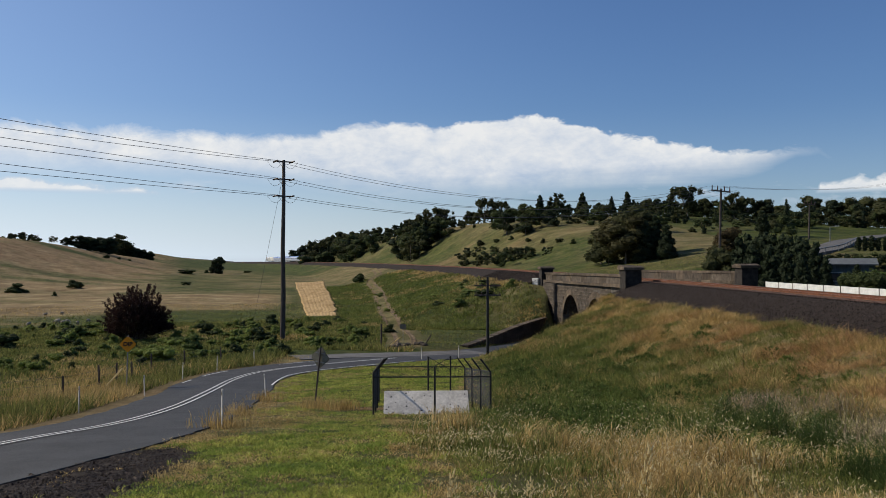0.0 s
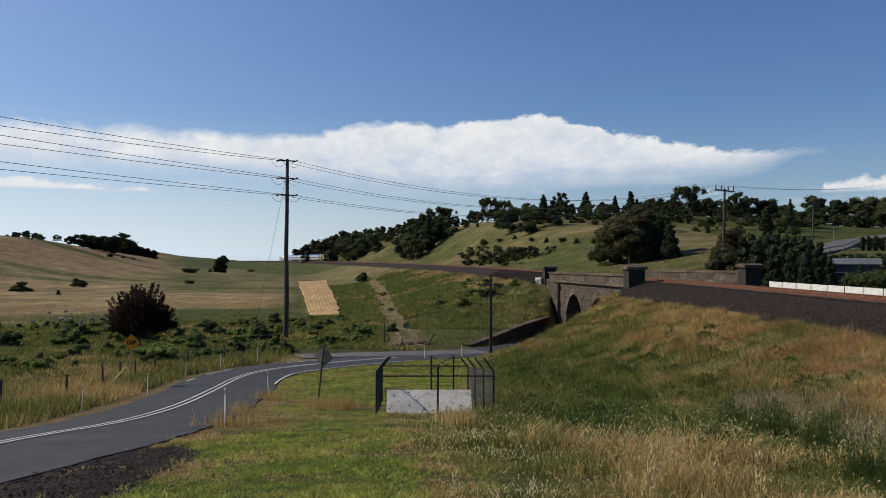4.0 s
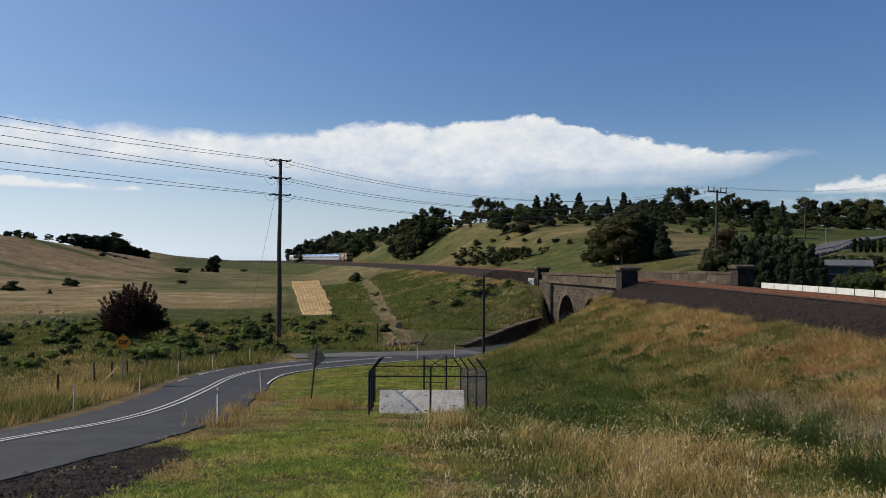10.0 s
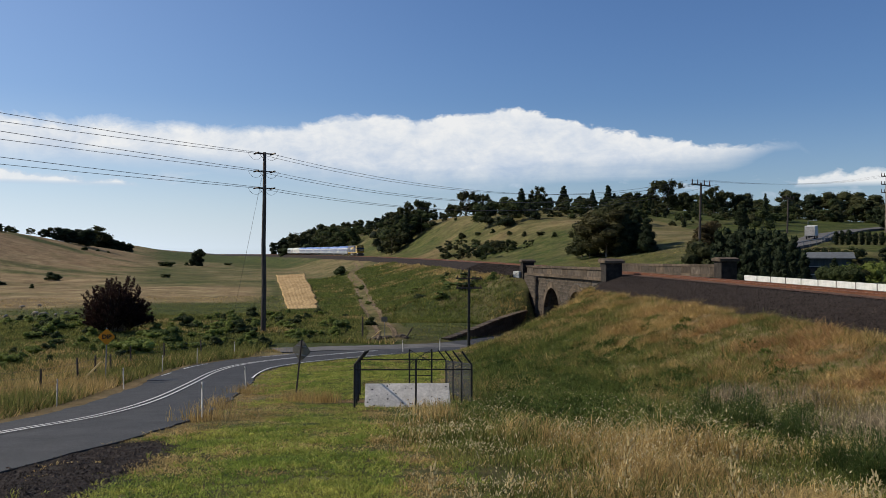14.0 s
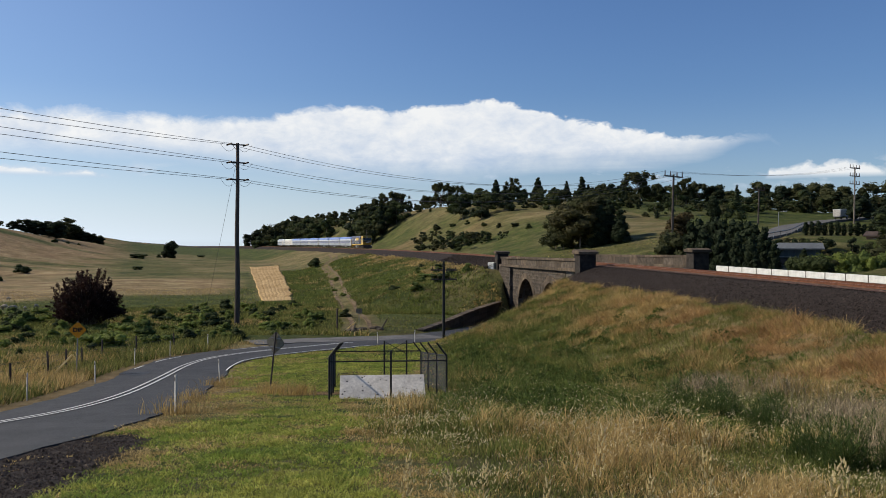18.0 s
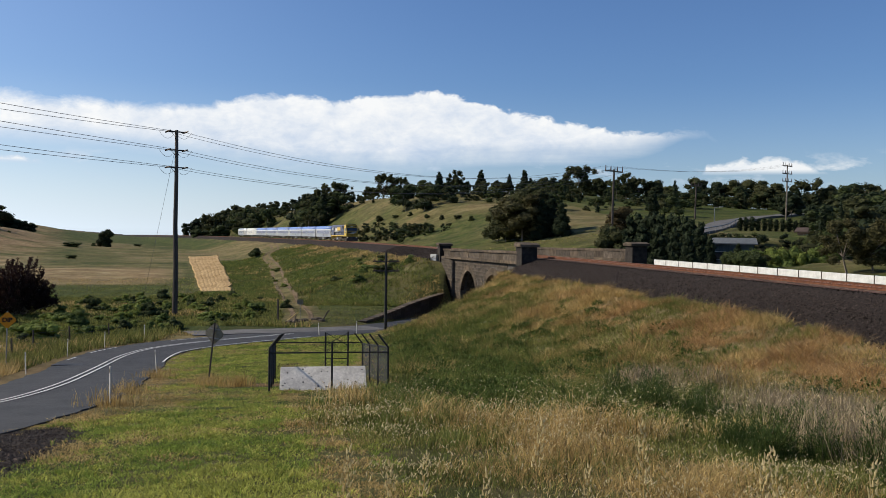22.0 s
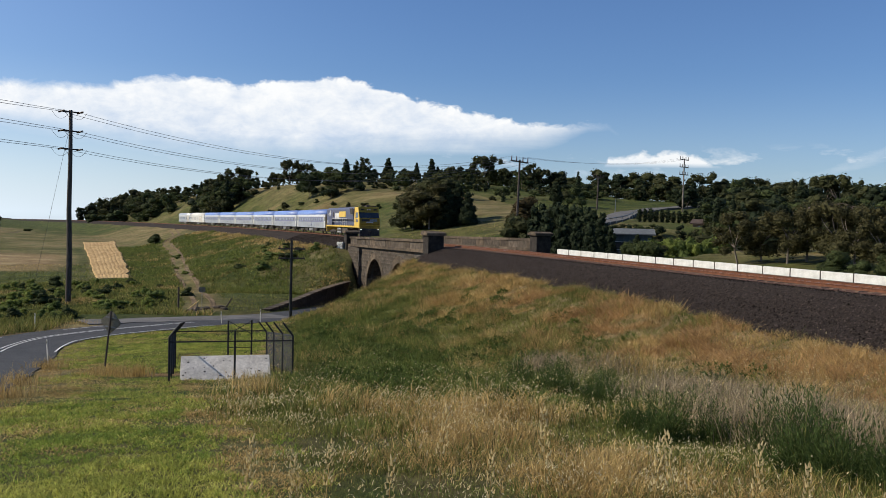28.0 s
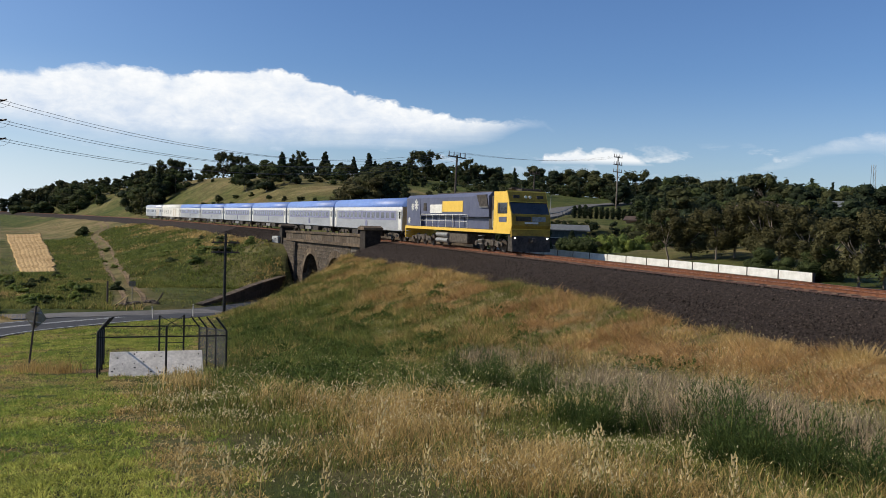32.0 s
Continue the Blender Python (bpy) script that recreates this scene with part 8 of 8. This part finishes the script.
def weeds():
    """Dead branching stalks and green fennel in the hollow before the bank."""
    rng = np.random.default_rng(15)
    pr = random.Random(21)
    spots = []
    while len(spots) < 125:
        py = pr.uniform(7.2, 30) if pr.random() < 0.6 else pr.uniform(7.2, 17)
        x0, x1 = np.interp(py, (7.2, 10, 12.3, 15.6, 19, 28), (6.7, 7.3, 7.5, 7.8, 8.0, 9.4)), np.interp(py, (7.2, 11.8, 13, 19.4, 22, 25, 30), (9.6, 10.4, 10.9, 12.6, 12.6, 12.4, 12.2))
        px = pr.uniform(x0, x1)
        if fbm2(np.array([px]), np.array([py]), 2.4, 83)[0] > 0.40:
            spots.append((px, py))
    # fennel grows along the foot of the slope
    fennel = [(6.6, 19.6), (7.0, 18.4), (7.6, 17.4), (7.2, 16.2), (6.3, 12.9), (6.4, 12.0), (7.0, 11.6), (7.6, 11.0), (7.6, 10.3), (6.9, 9.3), (6.9, 8.6), (7.1, 8.1), (7.5, 7.6), (8.4, 9.2), (8.6, 11.6), (9.6, 21.5), (8.8, 23.0), (8.2, 14.2), (8.9, 8.2)]
    # clumps of dead stalks
    cx, cy = np.array(spots).T
    per = 72
    x = (cx[:, None] + rng.normal(0, 0.42, (len(cx), per))).ravel()
    y = (cy[:, None] + rng.normal(0, 0.42, (len(cx), per))).ravel()
    tall = np.repeat(rng.uniform(0.6, 1.25, len(cx)), per)
    h = tall * rng.uniform(0.5, 1.0, len(x))
    w = 0.004 + 0.00045 * np.hypot(x, y)
    blades("dead_stalks", x, y, h, w * 0.8, rng.uniform(0.05, 1.0, len(x)), "stalk", "grey-brown clumps of dead thistle stalks", rng, near=60)
    j = rng.choice(len(x), len(x) // 2)
    blades("stalk_tops", x[j] + rng.normal(0, 0.10, len(j)), y[j] + rng.normal(0, 0.10, len(j)), h[j] * 0.35, w[j] * 0.6, rng.uniform(0.6, 2.0, len(j)), "stalk", "brittle side shoots of dead thistles", rng, lift=h[j] * 0.55)
    # fennel bushes: feathery sprays rising from one root
    shapes = []
    for k in range(3):
        n = 5200
        d = rng.normal(size=(n, 3)) * [1, 1, 0.8] + [0, 0, 0.5]
        d /= np.linalg.norm(d, axis=1)[:, None]
        d[:, 2] = np.abs(d[:, 2])
        p = d * [0.5, 0.5, 0.92] * (rng.random((n, 1)) ** 0.4) * (0.72 + 0.28 * np.sin(5 * np.arctan2(d[:, 1:2], d[:, :1]) + k) * np.cos(7 * d[:, 2:3]))
        a = d * 0.7 + rng.normal(0, 0.4, (n, 3)) + [0, 0, 0.6]
        a /= np.linalg.norm(a, axis=1)[:, None]
        b = np.cross(a, rng.normal(size=(n, 3)))
        b /= np.linalg.norm(b, axis=1)[:, None]
        ln = rng.uniform(0.03, 0.085, (n, 1))
        v = np.stack([p - b * 0.0055, p + b * 0.0055, p + a * ln], 1).reshape(-1, 3)
        shapes.append((v, np.arange(n * 3).reshape(-1, 3)))
    made = {}
    for i, (px, py) in enumerate(fennel):
        hgt = pr.uniform(0.85, 1.35)
        wd = hgt * pr.uniform(0.9, 1.35)
        m = Matrix.Translation((px, py, ground_z(px, py) - 0.05)) @ pose(0, 0, 0, 0, 0, pr.uniform(0, 360)) @ Matrix.Diagonal((wd, wd, hgt, 1))
        if i % 3 not in made:
            ob = thing("fennel_bush", "feathery dark green fennel among dead stalks", "shrub", group="fennel bushes in the hollow")
            part("stem", limb_mesh((0, 0, -0.05), (0, 0, 0.1), [(0.3, 0.1, 0.6), (-0.25, 0.2, 0.7), (0.05, -0.3, 0.65), (0, 0, 0.8)], 0.016), "grass_green", ob)
            from_arrays("sprays", *shapes[i % 3], "fennel", ob)
            ob.matrix_basis = m
            made[i % 3] = ob
        else:
            src = made[i % 3]
            keep = src.scale.copy()
            src.scale = (1, 1, 1)
            copy_thing(src, m)
            src.scale = keep
    src = None
    # oat spikes close to the standing place
    for az, q, hgt in ((-0.5, 5.6, 0.92), (4.0, 5.4, 0.85), (5.2, 5.9, 0.8), (9.5, 5.2, 0.8), (13.0, 6.6, 1.0), (16.5, 5.6, 0.8), (20.5, 6.4, 1.05), (27.0, 6.0, 0.95), (29.5, 6.2, 0.95), (33.5, 6.4, 0.9), (37.0, 5.9, 0.85)):
        px, py = polar(az, q)
        m = pose(px, py, ground_z(px, py), pr.uniform(-6, 6), pr.uniform(-6, 6), pr.uniform(0, 360))
        if src is None:
            ob = thing("oat_spike", "pale flowering oat spike standing over the grass", "plant", group="oat spikes")
            part("stalk", rod((0, 0, -0.05), (0.03, 0, 0.72), 0.004, 0.003, 5), "grass_dry", ob)
            bm = bmesh.new()
            for i in range(22):
                zz, a = 0.55 + 0.016 * i, i * 2.4
                rr = 0.035 * (1 - i / 30)
                c = Vector((0.03 + rr * math.cos(a), rr * math.sin(a), zz))
                add_rod(bm, c, c + Vector((0.012 * math.cos(a), 0.012 * math.sin(a), 0.035)), 0.009, 0.003, 5)
            part("flower_head", bm, "seed", ob)
            src = ob
            src.matrix_basis = m
        else:
            ob = copy_thing(src, m @ Matrix.Diagonal((hgt / 0.9, hgt / 0.9, hgt / 0.9, 1)))


M["fennel"] = leafy("fennel_green", (0.045, 0.072, 0.020), (0.105, 0.145, 0.040), 1.2)
M["weed"] = leafy("weed_leaves", (0.055, 0.085, 0.020), (0.13, 0.165, 0.040), 0.8)


def weed_mounds():
    """Low leafy weeds heaped over the lush strip and scattered up the bank, in one mesh."""
    rng = np.random.default_rng(61)
    line = smooth_line([(a, b, 0) for a, b in FOOT_GREEN], 0.4)
    c = line[rng.integers(0, len(line), 330), :2] + rng.normal(0, 1.5, (330, 2))
    e = np.c_[rng.uniform(4, 15, 150), rng.uniform(14, 50, 150)]
    c = np.vstack([c, e])
    ok, s, u = open_ground(c[:, 0], c[:, 1], 4.5)
    c = c[ok & (u < -7.5) & (c[:, 0] > lawn_edge(c[:, 1]) + 1.5)]
    vs = []
    z = height(c[:, 0], c[:, 1])
    for (x, y), z0 in zip(c, z):
        w, h, m = rng.uniform(0.22, 0.65), rng.uniform(0.18, 0.5), 110
        d = rng.normal(size=(m, 3))
        d /= np.linalg.norm(d, axis=1)[:, None]
        d[:, 2] = np.abs(d[:, 2])
        p = d * [w, w, h] * rng.uniform(0.6, 1.05, (m, 1)) + [x, y, z0]
        a = d + rng.normal(0, 0.6, (m, 3))
        a /= np.linalg.norm(a, axis=1)[:, None]
        b = np.cross(a, rng.normal(size=(m, 3)))
        b /= np.linalg.norm(b, axis=1)[:, None]
        k = rng.uniform(0.04, 0.10, (m, 1)) * (1 + 0.012 * math.hypot(x, y))
        vs.append(np.stack([p - b * k * 0.3, p + b * k * 0.3, p + a * k], 1).reshape(-1, 3))
    v = np.vstack(vs)
    tagged(from_arrays("weed_mounds", v, np.arange(len(v)).reshape(-1, 3), "weed"), "low leafy green weeds heaped on the bank", "weeds", kind="stuff")


weed_mounds()
weeds()


def ballast_stones():
    """Loose stones over the ballast shoulder: small angular lumps in one mesh."""
    rng = np.random.default_rng(77)
    n = 52000
    s = -48 + 150 * rng.random(n) ** 1.3
    u = np.where(rng.random(n) < 0.9, rng.uniform(-6.2, -1.5, n), rng.uniform(1.5, 3.4, n))
    k = (s < BRIDGE_A) | (s > BRIDGE_B)
    s, u = s[k], u[k]
    n = len(s)
    x, y, th = (np.interp(s, TS, q) for q in (TX, TY, TH))
    z = rail_z(s) + np.interp(u, (-6.6, -4.4, -2.35, -1.6, 1.6, 2.35, 3.6), (-1.86, -1.02, -0.24, -0.19, -0.19, -0.24, -0.62))
    c = np.c_[x + u * np.cos(th), y + u * np.sin(th), z]
    r = rng.uniform(0.020, 0.046, n) * np.where(rng.random(n) < 0.05, 1.6, 1.0) * (1 + 0.006 * np.hypot(x, y))
    d = rng.normal(size=(n, 5, 3)) * [1, 1, 0.8]
    d /= np.linalg.norm(d, axis=2)[:, :, None]
    d[:, 4] = [0, 0, 1]
    a = rng.uniform(0, 6.28, n)
    for q in range(4):
        d[:, q] = np.c_[np.cos(a + q * 1.571), np.sin(a + q * 1.571), rng.uniform(-0.6, 0.3, n)]
    v = c[:, None, :] + d * (r[:, None] * rng.uniform(0.7, 1.2, (n, 5)))[:, :, None]
    i = np.arange(n)[:, None] * 5
    f = np.concatenate([i + [0, 1, 4], i + [1, 2, 4], i + [2, 3, 4], i + [3, 0, 4]], 1).reshape(-1, 3)
    ob = from_arrays("ballast_stones", v.reshape(-1, 3), f, "ballast_lump")
    tagged(ob, "loose dark angular ballast stones beside the track", "stones", kind="stuff")


def layby_gravel():
    """Loose dark stones of the strip at the road edge, in one mesh."""
    rng = np.random.default_rng(78)
    x, y = rng.uniform(-9.5, -3.6, 26000), rng.uniform(5.0, 18.0, 26000)
    k = (wedge(x, y, LAYBY, 0.3) > rng.uniform(0.2, 0.9, len(x))) & (to_road(x, y)[0] > 3.7)
    x, y = x[k], y[k]
    n = len(x)
    r = rng.uniform(0.008, 0.022, n) * np.where(rng.random(n) < 0.04, 2.0, 1.0)
    c = np.c_[x, y, height(x, y) + 0.2 * r]
    a = rng.uniform(0, 6.28, n)
    d = np.stack([np.c_[np.cos(a + q * 1.571), np.sin(a + q * 1.571), rng.uniform(-0.6, 0.3, n)] for q in range(4)] + [np.c_[0 * a, 0 * a, 0 * a + 0.8]], 1)
    v = c[:, None, :] + d * (r[:, None] * rng.uniform(0.7, 1.2, (n, 5)))[:, :, None]
    i = np.arange(n)[:, None] * 5
    f = np.concatenate([i + [0, 1, 4], i + [1, 2, 4], i + [2, 3, 4], i + [3, 0, 4]], 1).reshape(-1, 3)
    tagged(from_arrays("layby_gravel", v.reshape(-1, 3), f, "layby_stone"), "loose dark gravel at the road edge", "gravel", kind="stuff")


M["layby_stone"] = mat("layby_stone", (0.035, 0.026, 0.021), (0.10, 0.078, 0.062), 9, 1.0, 0, rand=0.7, grime=0.3, spec=0.1)
layby_gravel()
M["ballast_lump"] = mat("ballast_lump", (0.020, 0.0155, 0.013), (0.066, 0.052, 0.045), 9, 1.0, 0, rand=0.7, grime=0.3, spec=0.1)
ballast_stones()


# ---------- pieces of the setting ----------
build_sleepers()


# ---------- what moves ----------
def motions():
    times = [0.5 * k for k in range(65)]
    for car, back, half in CARS:
        walk(car, [(t, car_pose(front_at(t) + back, half)) for t in times])
    # the lorry waits behind the windbreak, climbs past the shed and stops among the trees
    walk(TRUCK, [(t, truck_pose(min(max(TRUCK_RUN + (9.4 if t > 15.5 else 23.0) * (t - 15.5), 6.0), HILL_RUN[-1] - 6.0))) for t in times])


motions()
